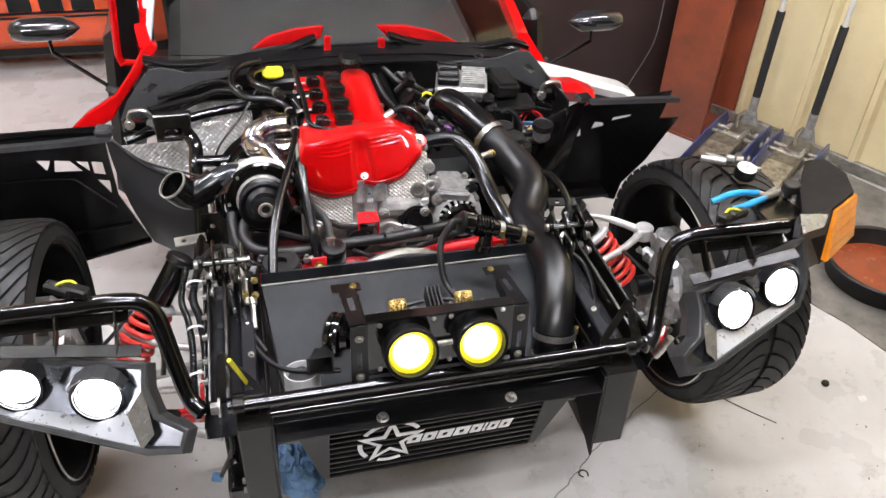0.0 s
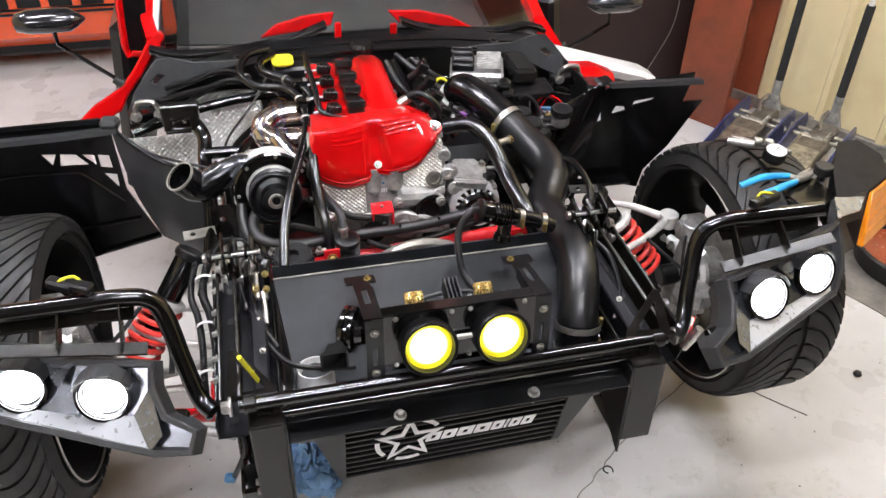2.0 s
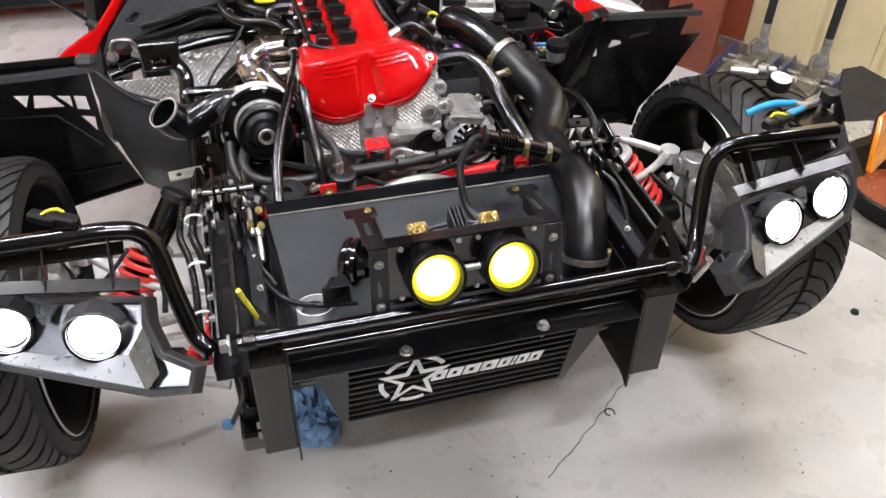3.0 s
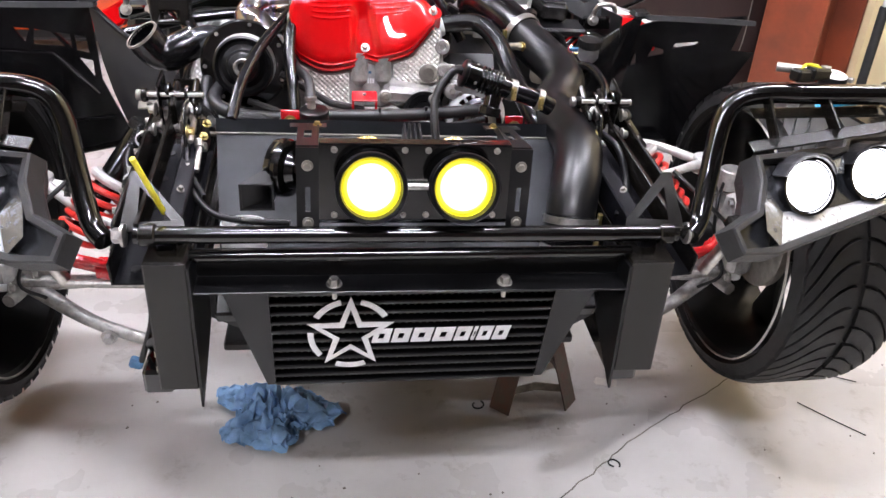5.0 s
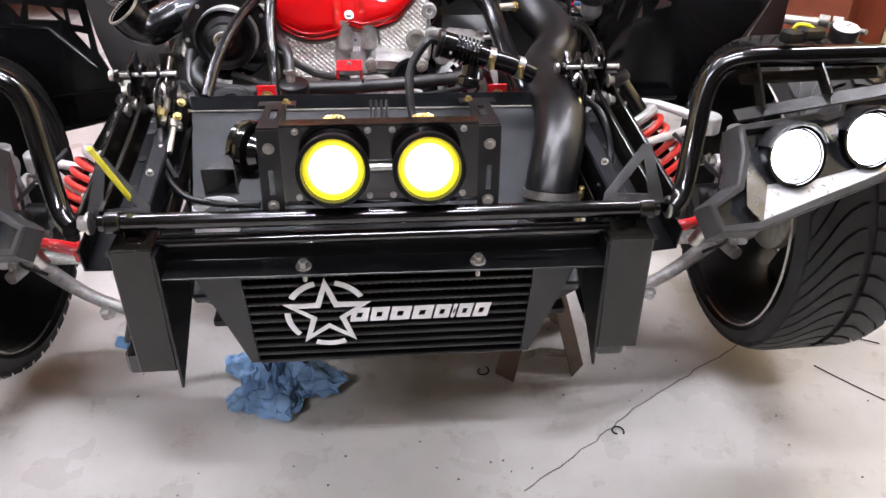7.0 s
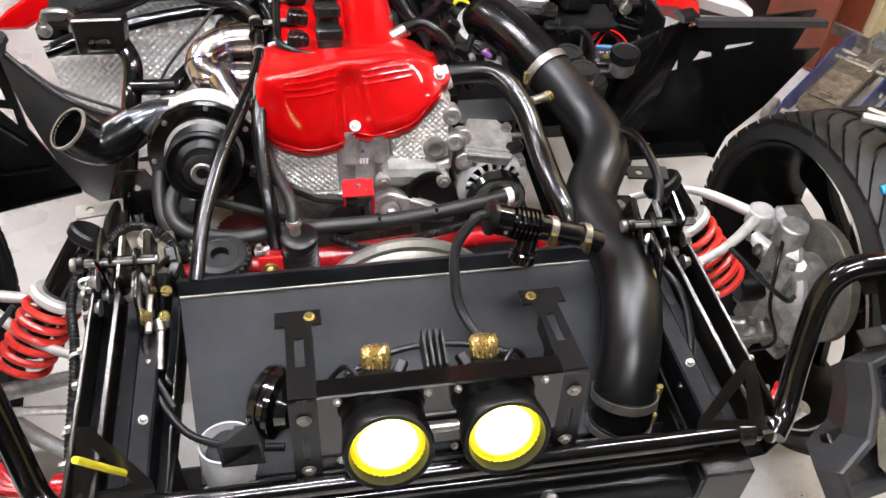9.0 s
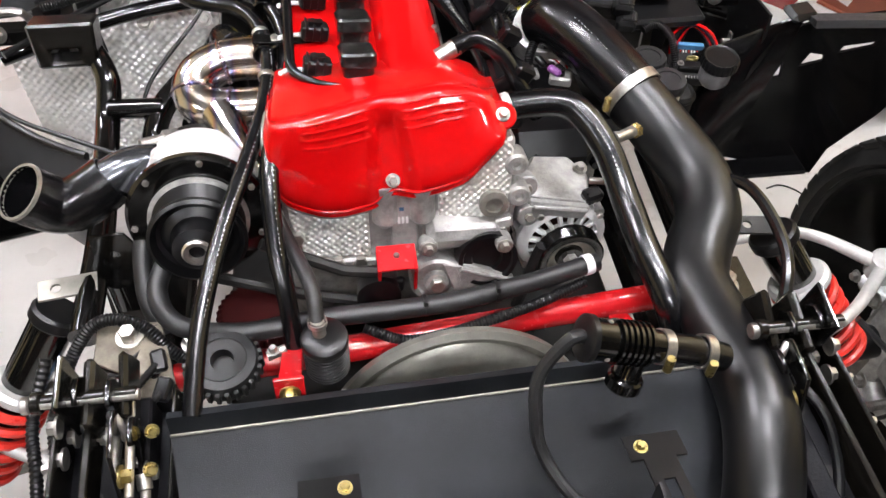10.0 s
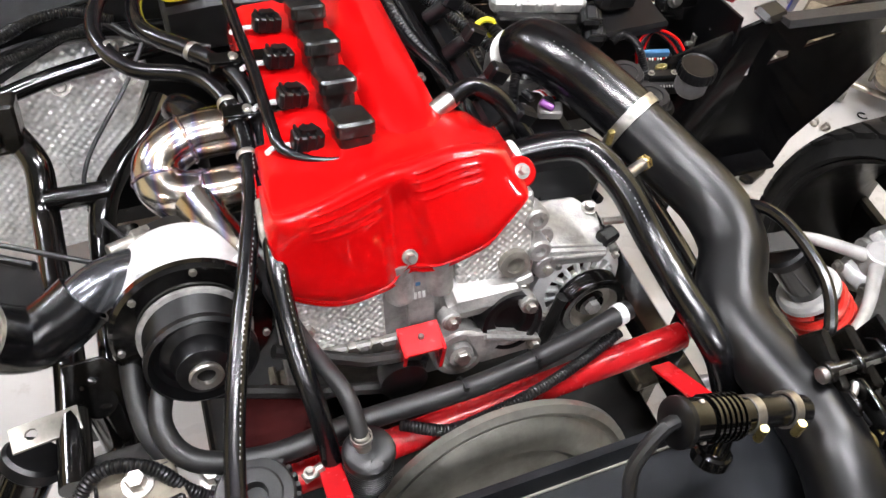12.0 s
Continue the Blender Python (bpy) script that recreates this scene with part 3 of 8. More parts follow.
        latch = part("bonnet_latch", g, FRAME_BLACK, car, "black bonnet latch with plated pins")
        part("latch_pin", Geo().cyl(c + Vector((-0.058, -0.012, 0.019)), c + Vector((0.052, -0.012, 0.019)), 0.0062, 14).cyl(c + Vector((-0.064, -0.012, 0.019)), c + Vector((-0.056, -0.012, 0.019)), 0.0095, 14), ZINC, latch, "plated latch pin")
        part("latch_plate", Geo().box(c + Vector((s * 0.022, 0.0, 0.01)), (0.006, 0.06, 0.08), (10, 0, 0), 0.002), GLOSS_BLACK, latch)
        hook = [(-0.034, -0.052), (-0.012, -0.060), (0.010, -0.026), (0.024, -0.002), (0.026, 0.020), (0.014, 0.034), (-0.002, 0.034), (-0.012, 0.024), (-0.004, 0.014), (0.006, 0.010), (0.002, -0.006), (-0.020, -0.026)]
        for dx, dy, dz in ((-s * 0.020, -0.015, 0.0), (s * 0.012, -0.012, 0.004), (-s * 0.040, -0.050, -0.022)):
            part("latch_hook", Geo().prism(hook, 0.006, Matrix(((0, 0, 1, c.x + dx), (1, 0, 0, c.y + dy), (0, 1, 0, c.z + dz), (0, 0, 0, 1))), (), 0.001), GLOSS_BLACK, latch, "black steel latch hook")
            part("hook_bolt", Geo().bolt(c + Vector((dx - s * 0.004, dy - 0.012, dz - 0.036)), (-s, 0, 0), 0.009, 0.010), ZINC, latch)
            part("hook_nut", Geo().bolt(c + Vector((dx + s * 0.010, dy - 0.012, dz - 0.036)), (s, 0, 0), 0.008, 0.008), ZINC, latch)
        part("shackle", Geo().tube([c + Vector((-s * 0.030, -0.030, -0.030)), c + Vector((-s * 0.034, -0.040, -0.002)), c + Vector((-s * 0.026, -0.030, 0.012)), c + Vector((-s * 0.018, -0.022, -0.004)), c + Vector((-s * 0.020, -0.022, -0.030))], 0.0045, 10), ZINC, latch, "plated wire shackle")
        part("cable_end", Geo().cyl(c + Vector((-s * 0.048, -0.085, -0.05)), c + Vector((-s * 0.048, -0.135, -0.072)), 0.0055, 12).cyl(c + Vector((-s * 0.048, -0.085, -0.05)), c + Vector((-s * 0.046, -0.070, -0.042)), 0.008, 12), ZINC, latch, "plated cable end")
        for dy, dz in ((-0.05, -0.03), (-0.03, 0.0), (0.02, -0.02)):
            part("bolt", Geo().bolt(c + Vector((s * 0.03, dy, dz)), (s, 0, 0), 0.008, 0.009), ZINC, latch)
        for dy, dz in ((-0.07, -0.02), (-0.03, -0.012)):
            part("nut", Geo().bolt(c + Vector((-s * 0.055, dy, dz - 0.015)), (-s * 0.4, -0.6, 0.7), 0.0052, 0.006), YELLOW_ZINC, latch)
    return bar


def build_headlight(s):
    """One corner lamp: its bent carrier tube, faceted bezel and two projector lamps."""
    M = (lambda p: Vector(p)) if s > 0 else (lambda p: Vector((-p[0] + 0.018, *p[1:])))
    arm = part("lamp_carrier", Geo().tube([M(p) for p in ((0.470, 0.060, 0.785), (0.492, 0.085, 0.80), (0.512, 0.125, 0.86), (0.530, 0.160, 0.94), (0.552, 0.168, 0.978), (0.595, 0.166, 0.992), (0.68, 0.162, 0.994), (0.80, 0.158, 0.996))], 0.0165, 18, 0.008), GLOSS_BLACK, car, "glossy black bent tube carrying a headlight")
    g = Geo()
    for a, b in (((0.60, 0.16, 0.985), (0.60, 0.10, 0.93)), ((0.70, 0.16, 0.985), (0.70, 0.10, 0.95)), ((0.56, 0.10, 0.925), (0.80, 0.10, 0.965)), ((0.58, 0.16, 0.96), (0.80, 0.15, 0.97))):
        a, b = M(a), M(b)
        g.box((0, 0, 0), ((b - a).length, 0.026, 0.004), m=frame3((a + b) / 2, b - a, (0, 1, 0.3)), bevel=0.001)
    part("bracket", g, FRAME_BLACK, arm)
    # housing: thin grained rim round a dark panel, silvered facets along the bottom and between the lamps
    F = frame3((0.645, 0.045, 0.877), (0.926, 0.377, 0.021), (0, 0.72, 0.69))
    Q = lambda a, b, n: M(F @ Vector((a, b, n)))
    rim = [(-0.082, 0.074), (0.018, 0.066), (0.068, 0.062), (0.082, 0.056), (0.110, 0.056), (0.126, 0.073), (0.232, 0.064), (0.280, 0.064), (0.250, -0.008), (0.230, -0.035), (0.180, -0.068), (-0.114, -0.084), (-0.180, -0.070), (-0.182, -0.027), (-0.122, -0.010), (-0.092, 0.033)]

    def inset(d):
        out = []
        for i, p in enumerate(rim):
            o, r = Vector(rim[i - 1]), Vector(rim[(i + 1) % len(rim)])
            e0, e1 = (Vector(p) - o).normalized(), (r - Vector(p)).normalized()
            nn = Vector((e0.y + e1.y, -e0.x - e1.x)).normalized()
            out.append(tuple(Vector(p) + nn * d))
        return out

    inn = inset(0.012)
    deep = inset(0.016)
    far = [(0.03 + (x - 0.03) * 0.8, 0.0 + y * 0.72) for x, y in rim]
    ring = lambda pts, n: [Q(a, b, n) for a, b in pts]
    part("headlight", Geo().loft([ring(far, -0.085), ring(inset(-0.002), -0.035), ring(rim, 0.0), ring(inset(0.003), 0.004), ring(inn, 0.003), ring(deep, -0.016)]), BEZEL, arm, "black faceted headlight housing", 22)
    g = Geo()
    g.add(ring(deep, -0.016), [tuple(range(16))])
    part("lamp_backing", g, SMOKED, arm, "smoked chrome lamp backing")
    lower = [(-0.104, -0.076, 0.000), (0.040, -0.070, 0.000), (0.188, -0.061, 0.000)]
    upper = [(-0.060, -0.022, -0.013), (0.033, -0.036, -0.013), (0.196, -0.040, -0.013)]
    part("reflector_bezel", Geo().loft([[Q(*p) for p in lower], [Q(*p) for p in upper]], closed=False), CHROMED, arm, "silvered lower reflector bezel", 15)
    part("reflector_side", Geo().loft([[Q(-0.104, -0.076, 0.001), Q(-0.060, -0.022, -0.011)], [Q(-0.122, -0.045, 0.004), Q(-0.080, 0.030, -0.008)]], closed=False), CHROMED_DARK, arm)
    part("divider", Geo().loft([[Q(0.064, 0.052, -0.010), Q(0.130, 0.052, -0.010)], [Q(0.074, 0.010, 0.004), Q(0.082, 0.010, 0.004)]], closed=False), CHROMED_DARK, arm, "silvered divider between the lamps")
    for p, r in ((Q(-0.005, 0.008, -0.004), 0.037), (Q(0.146, 0.001, -0.004), 0.037)):
        o, ax = p, Vector((s * 0.10, -0.90, 0.40 if s > 0 else 0.26)).normalized()
        part("projector_shroud", Geo().lathe([(r * 1.26, -0.03), (r * 1.30, 0.012), (r * 1.26, 0.018), (r * 1.14, 0.017), (r * 1.05, 0.004), (r * 0.88, -0.008)], o, ax, 44), GLOSS_BLACK, arm, "black round lamp shroud")
        part("lens_ring", Geo().lathe([(r * 1.09, 0.011), (r * 1.07, 0.013), (r * 1.03, 0.010), (r * 1.01, 0.004)], o, ax, 40), CHROMED_DARK, arm, "thin bright lens ring")
        q = ax.to_track_quat("Z", "Y").to_matrix()
        up = q.transposed() @ Vector((0, 0, 1))
        top = math.atan2(up.y, up.x)
        arc = []
        for k in range(7):
            a = top + (k - 3) * 0.40
            lift = 0.036 - 0.0045 * abs(k - 3)
            arc.append([o + q @ Vector((rr * math.cos(a), rr * math.sin(a), zz)) for rr, zz in ((r * 1.27, -0.01), (r * 1.46, -0.01), (r * 1.42, lift - 0.004), (r * 1.33, lift), (r * 1.27, lift - 0.002))])
        part("visor", Geo().loft(arc, caps=True), BEZEL, arm, "faceted black visor over the lamp", 15)
        part("lens", Geo().disc([(r * 0.95, 0.000), (r * 0.90, 0.005), (r * 0.6, 0.012), (r * 0.3, 0.015)], o, ax, 36), LAMP_WHITE, arm, "lit white projector lens")
    # bracket foot behind the housing
    part("housing_foot", Geo().box(Q(-0.120, -0.040, -0.040), (0.05, 0.07, 0.02), (30, 0, 12 * s), 0.003), FRAME_BLACK, arm)
    # wing with its amber side marker
    MM = lambda pts: [M(p) for p in pts]
    o = [(0.943, 0.275, 0.920), (1.036, 0.296, 0.920), (1.144, 0.361, 0.919), (1.180, 0.444, 0.918), (1.167, 0.521, 0.918), (1.109, 0.517, 0.918), (1.022, 0.410, 0.918)]
    u = [(0.943, 0.224, 0.833), (0.986, 0.220, 0.816), (1.128, 0.309, 0.816), (1.169, 0.422, 0.827), (1.152, 0.512, 0.844), (1.101, 0.501, 0.844), (0.999, 0.365, 0.833)]
    part("corner_wing", Geo().loft([MM(o), MM(u)], caps=True), WING_BLACK, arm, "black corner wing panel", 25)
    tip = [(0.889, 0.207, 0.916), (0.943, 0.275, 0.921), (1.036, 0.296, 0.921), (0.988, 0.223, 0.819), (0.943, 0.207, 0.816)]
    part("wing_nose", Geo().loft([MM(tip), MM([Vector(p) + Vector((0.0, 0.02, -0.012)) for p in tip])], caps=True), BEZEL, arm)
    part("silver_trim", Geo().loft([MM([(0.940, 0.284, 0.925), (1.009, 0.272, 0.925), (0.972, 0.232, 0.921), (0.905, 0.216, 0.919)]), MM([(0.940, 0.286, 0.918), (1.009, 0.275, 0.918), (0.972, 0.236, 0.913), (0.905, 0.220, 0.911)])], caps=True), CHROMED_DARK, arm, "silver-grey trim plate")
    quad = [Vector(p) for p in ((1.042, 0.301, 0.911), (1.142, 0.358, 0.910), (1.128, 0.307, 0.824), (0.995, 0.224, 0.824))]
    out = Vector((0.006, -0.010, 0.004))
    part("side_marker", Geo().loft([MM([p - out * 0.3 for p in quad]), MM([p + out for p in quad])], caps=True), ORANGE_LENS, arm, "amber side marker lens")
    for k in range(1, 4):
        part("lens_rib", Geo().tube([M(quad[3].lerp(quad[0], k / 4) + out), M(quad[2].lerp(quad[1], k / 4) + out)], 0.0014, 6, smooth=False), ORANGE_LENS, arm)
    part("marker_frame", Geo().tube([M(p + out * 0.6) for p in (*quad, quad[0])], 0.0035, 8, smooth=False), ORANGE_LENS, arm)
    part("mount_plate", Geo().box(M((0.943, 0.365, 0.882)), (0.11, 0.10, 0.006), (0, 0, s * 8), 0.002), FRAME_BLACK, arm)
    part("rubber_mount", Geo().cyl(M((0.994, 0.405, 0.888)), M((0.994, 0.405, 0.907)), 0.010).cyl(M((0.994, 0.405, 0.907)), M((0.994, 0.405, 0.931)), 0.022, 24), RUBBER, arm)
    # loose plug on the tube
    for i, (dx, dy) in enumerate(((0.0, 0.0), (0.03, 0.01))):
        part("plug", Geo().box(M((0.66 + dx, 0.175 + dy, 1.022)), (0.05, 0.022, 0.02), (0, 8, 25 * s), 0.004), PLASTIC, arm)
    part("wire", Geo().tube([M(p) for p in ((0.655, 0.18, 1.025), (0.665, 0.185, 1.036), (0.685, 0.185, 1.034), (0.70, 0.18, 1.024))], 0.003, 8), YELLOW, arm)
    part("loom", Geo().tube([M(p) for p in ((0.60, 0.185, 0.99), (0.565, 0.19, 0.97), (0.548, 0.18, 0.92), (0.535, 0.16, 0.86), (0.54, 0.14, 0.82))], 0.006, 8, 0.006, (0.006, 0.0012)), RUBBER_HOSE, arm)


def build_wheel(s):
    """Wide low-profile tyre on a dark rim, axis along x."""
    cx, cy, cz, R, ri, wd = s * 0.930, 0.583, 0.497, 0.356, 0.296, 0.128
    turn = Matrix.Translation((cx, cy, cz)) @ pose(0, 0, 0, 0, 0, s * 2.6) @ Matrix(((0, 0, s, 0), (1, 0, 0, 0), (0, s, 0, 0), (0, 0, 0, 1)))
    prof = [(ri, -wd * 0.86), (ri + 0.02, -wd * 0.96), (R - 0.045, -wd), (R - 0.012, -wd * 0.88), (R - 0.008, -wd * 0.74), (R - 0.006, 0.0), (R - 0.008, wd * 0.74), (R - 0.012, wd * 0.88), (R - 0.045, wd), (ri + 0.02, wd * 0.96), (ri, wd * 0.86)]
    g = Geo().lathe(prof, (0, 0, 0), (0, 0, 1), 72)
    g.v = [tuple(turn @ Vector(p)) for p in g.v]
    tyre = part("wheel", g, RUBBER, car, "wide black low-profile front tyre", 40)
    # directional tread blocks: raised curved ribs on both shoulders
    b = Geo()
    N = 46
    for i in range(N):
        for side in (-1, 1):
            ring = []
            for k in range(7):
                u = k / 6
                x = side * wd * (0.07 + 0.85 * u)
                a = 2 * math.pi * i / N + 0.34 * u * u + (0.5 / N if side > 0 else 0)
                rr = R + 0.003 - 0.011 * max(0.0, (u - 0.70) / 0.30) ** 1.6
                half = (0.0565 - 0.004 * u)
                ring.append((x, a, rr, half))
            vs, fs = [], []
            for x, a, rr, half in ring:
                for da, dr in ((-half, -0.010), (-half, 0), (half, 0), (half, -0.010)):
                    vs.append(turn @ Vector(((rr + dr) * math.cos(a + da), (rr + dr) * math.sin(a + da), x)))
            for k in range(6):
                for q in range(3):
                    fs.append((k * 4 + q, k * 4 + q + 1, k * 4 + q + 5, k * 4 + q + 4))
            fs += [(0, 1, 2, 3), (27, 26, 25, 24)]
            b.add(vs, fs)
    tagged(part("tread", b, RUBBER, tyre, "grooved directional tread"), kind="stuff")
    g = Geo().lathe([(ri + 0.006, -wd * 0.92), (ri + 0.012, -wd * 0.86), (ri - 0.004, -wd * 0.82), (ri - 0.012, -wd * 0.4), (ri - 0.03, wd * 0.3), (ri - 0.02, wd * 0.8), (ri + 0.008, wd * 0.9)], (0, 0, 0), (0, 0, 1), 64)
    for i in range(10):
        m = pose(0, 0, 0, 0, 0, 36 * i + 23)
        g.prism([(0.06, -0.020), (0.17, -0.022), (0.275, -0.060), (0.275, 0.060), (0.17, 0.022), (0.06, 0.020)], 0.028, m @ pose(0, 0, wd * 0.50), (), 0.006)
    g.disc([(0.075, wd * 0.35), (0.08, wd * 0.6), (0.06, wd * 0.72)], (0, 0, 0), (0, 0, 1), 32)
    g.v = [tuple(turn @ Vector(p)) for p in g.v]
    part("rim", g, RIM_GREY, tyre, "dark grey spoked rim")
    part("rim_lip", Geo().lathe([(ri + 0.004, 0.0), (ri + 0.008, -0.003), (ri + 0.004, -0.006)], (cx - s * wd * 0.93, cy, cz), (-s, 0, 0), 64), ZINC, tyre, "bright rim lip")
    g = Geo().disc([(0.128, -0.011), (0.130, -0.009), (0.130, 0.009), (0.128, 0.011)], (cx - s * 0.02, cy, cz), (1, 0, 0), 48)
    part("brake_disc", g, DULL_STEEL, tyre, "worn steel brake disc")
    # upright, arms, damper
    hub = Geo().cyl((cx - s * 0.02, cy, cz), (cx - s * 0.12, cy, cz), 0.062, 28).box((cx - s * 0.13, cy, cz), (0.05, 0.09, 0.26), (0, s * 6, 0), 0.02)
    hub.box((cx - s * 0.115, cy - 0.07, cz - 0.02), (0.06, 0.10, 0.07), (0, 0, 0), 0.015).cyl((cx - s * 0.13, cy, cz + 0.12), (cx - s * 0.13, cy, cz + 0.17), 0.028)
    up = part("upright", hub, ALU, car, "cast aluminium wheel upright")
    part("knuckle_ring", Geo().lathe([(0.060, 0.0), (0.074, 0.002), (0.078, 0.014), (0.070, 0.024), (0.054, 0.022), (0.050, 0.008)], (cx - s * 0.085, cy, cz), (-s, 0, 0), 36), ALU_LIGHT, up)
    for a0, ln in ((0.3, 0.055), (2.0, 0.05), (3.6, 0.06), (5.2, 0.05)):
        p = Vector((cx - s * 0.095, cy + 0.066 * math.cos(a0), cz + 0.066 * math.sin(a0)))
        part("knuckle_lug", Geo().tube([p, p + Vector((-s * 0.02, ln * 0.6 * math.cos(a0), ln * 0.6 * math.sin(a0))), p + Vector((-s * 0.028, ln * math.cos(a0), ln * math.sin(a0)))], [0.022, 0.017, 0.014], 12), ALU_LIGHT, up)
        part("lug_bolt", Geo().bolt(p + Vector((-s * 0.040, ln * math.cos(a0), ln * math.sin(a0))), (-s, 0, 0), 0.008, 0.009), ZINC, up)
    part("caliper", Geo().box((cx - s * 0.055, cy + 0.115, cz + 0.03), (0.075, 0.065, 0.15), (8, 0, 0), 0.014).cyl((cx - s * 0.10, cy + 0.115, cz + 0.065), (cx - s * 0.05, cy + 0.115, cz + 0.065), 0.024).cyl((cx - s * 0.10, cy + 0.115, cz + 0.0), (cx - s * 0.05, cy + 0.115, cz + 0.0), 0.024), ALU, up, "cast brake caliper")
    part("steering_arm", Geo().tube([(cx - s * 0.13, cy - 0.02, cz - 0.08), (cx - s * 0.14, cy - 0.07, cz - 0.085), (cx - s * 0.13, cy - 0.12, cz - 0.085)], [0.022, 0.017, 0.014], 12), ALU, up)
    part("axle_nut", Geo().bolt((cx - s * 0.125, cy, cz), (-s, 0, 0), 0.024, 0.018).cyl((cx - s * 0.14, cy, cz), (cx - s * 0.20, cy, cz - 0.004), 0.030, 20), PLASTIC, up)
    for dy, dz in ((0.035, 0.07), (-0.035, 0.07), (0.035, -0.07), (-0.035, -0.07)):
        part("upright_bolt", Geo().bolt((cx - s * 0.157, cy + dy, cz + dz), (-s, 0, 0.1), 0.010, 0.010), ZINC, up)
    part("sensor_wire", Geo().tube([(cx - s * 0.15, cy - 0.01, cz + 0.14), (cx - s * 0.18, cy - 0.06, cz + 0.12), (cx - s * 0.19, cy - 0.10, cz + 0.05), (cx - s * 0.16, cy - 0.12, cz - 0.04), (cx - s * 0.20, cy - 0.10, cz - 0.09)], 0.004, 8), PLASTIC, up)
    ay = 0.555
    x0, xo = s * 0.46, cx - s * 0.135
    az, ao = (0.685, 0.668) if s > 0 else (0.585, 0.620)
    g = Geo()
    for dy in ((-0.11, 0.12) if s > 0 else (-0.11, 0.03)):
        g.tube([(x0, ay + dy, az), (x0 + (s * 0.74 - x0) * 0.55, ay + 0.04 + dy * 0.75, az + 0.003), (s * 0.74, ay + 0.06, ao)], [0.008, 0.009, 0.012], 12)
    g.cyl((s * 0.74, ay + 0.06, ao - 0.023), (s * 0.74, ay + 0.06, ao + 0.017), 0.026).cyl((x0, ay - 0.13, az), (x0, ay - 0.09, az), 0.016).cyl((x0, ay + 0.10, az), (x0, ay + 0.14, az), 0.016)
    part("upper_arm", g, ARM_WHITE, car, "silver upper wishbone")
    g = Geo()
    for dy in (-0.15, 0.13):
        g.tube([(x0, ay - 0.03 + dy, 0.352), (x0 + (xo - x0) * 0.5, ay - 0.02 + dy * 0.6, 0.368), (xo, ay, 0.400)], [0.012, 0.014, 0.020], 12)
    g.bolt((x0 + (xo - x0) * 0.38, ay - 0.155, 0.362), (0, -1, 0), 0.011, 0.014)
    part("lower_arm", g, ALU, car, "silver lower wishbone")
    part("tie_rod", Geo().tube([(s * 0.42, ay - 0.10, 0.452), (xo + s * 0.04, ay - 0.06, 0.440)], 0.009, 10, smooth=False), ZINC, car)
    top, bot = Vector((s * 0.516, ay + 0.055, 0.765)), Vector((s * 0.650, ay - 0.030, 0.580))
    if s < 0:
        top, bot = top + Vector((0.004, 0, -0.028)), bot + Vector((0.004, 0, -0.028))
    d = top - bot
    seat = 0.60 if s > 0 else 0.46
    sh = part("damper", Geo().cyl(bot, bot + d * 0.5, 0.021).cyl(bot + d * (seat - 0.05), top, 0.030, 24), GLOSS_BLACK, car, "black coil-over damper")
    part("damper_cap", Geo().cyl(top - d * 0.02, top + d * 0.07, 0.036, 24), PLASTIC, sh)
    part("spring_seat", Geo().cyl(bot + d * seat, bot + d * (seat + 0.08), 0.047, 28), ARM_WHITE, sh)
    q = d.normalized().to_track_quat("Z", "Y").to_matrix()
    pts = []
    for i in range(6 * 14 + 1):
        a = 2 * math.pi * i / 14
        pts.append(bot + d * (seat - 0.58 + 0.58 * i / (6 * 14)) + q @ Vector((0.042 * math.cos(a), 0.042 * math.sin(a), 0)))
    part("spring", Geo().tube(pts, 0.0072, 8, 0.03), SPRING_RED, sh, "red coil spring")
    # red lower frame tube with ladder cut-outs
    g = Geo().tube([(s * 0.40, 0.170, 0.668), (s * 0.47, 0.170, 0.668), (s * 0.505, 0.172, 0.670)], [0.021, 0.021, 0.019], 16)
    for i in range(3):
        g.tube([(s * 0.49, 0.160 + 0.010 * i, 0.684 - 0.014 * i), (s * 0.530, 0.150 + 0.012 * i, 0.702 - 0.014 * i), (s * 0.565, 0.160 + 0.014 * i, 0.704 - 0.014 * i), (s * 0.585, 0.185 + 0.012 * i, 0.712 - 0.014 * i)], 0.0075, 10)
    g.tube([(s * 0.452, 0.178, 0.664), (s * 0.462, 0.26, 0.640), (s * 0.458, 0.40, 0.600)], 0.016, 14)
    part("red_side_tube", g, RED_FRAME, car, "red painted tubular bracket")
    part("link", Geo().cyl((s * 0.555, 0.15, 0.66), (s * 0.58, 0.14, 0.72), 0.011), ZINC, car)


build_frame()
for side in (1, -1):
    build_headlight(side)
    build_wheel(side)


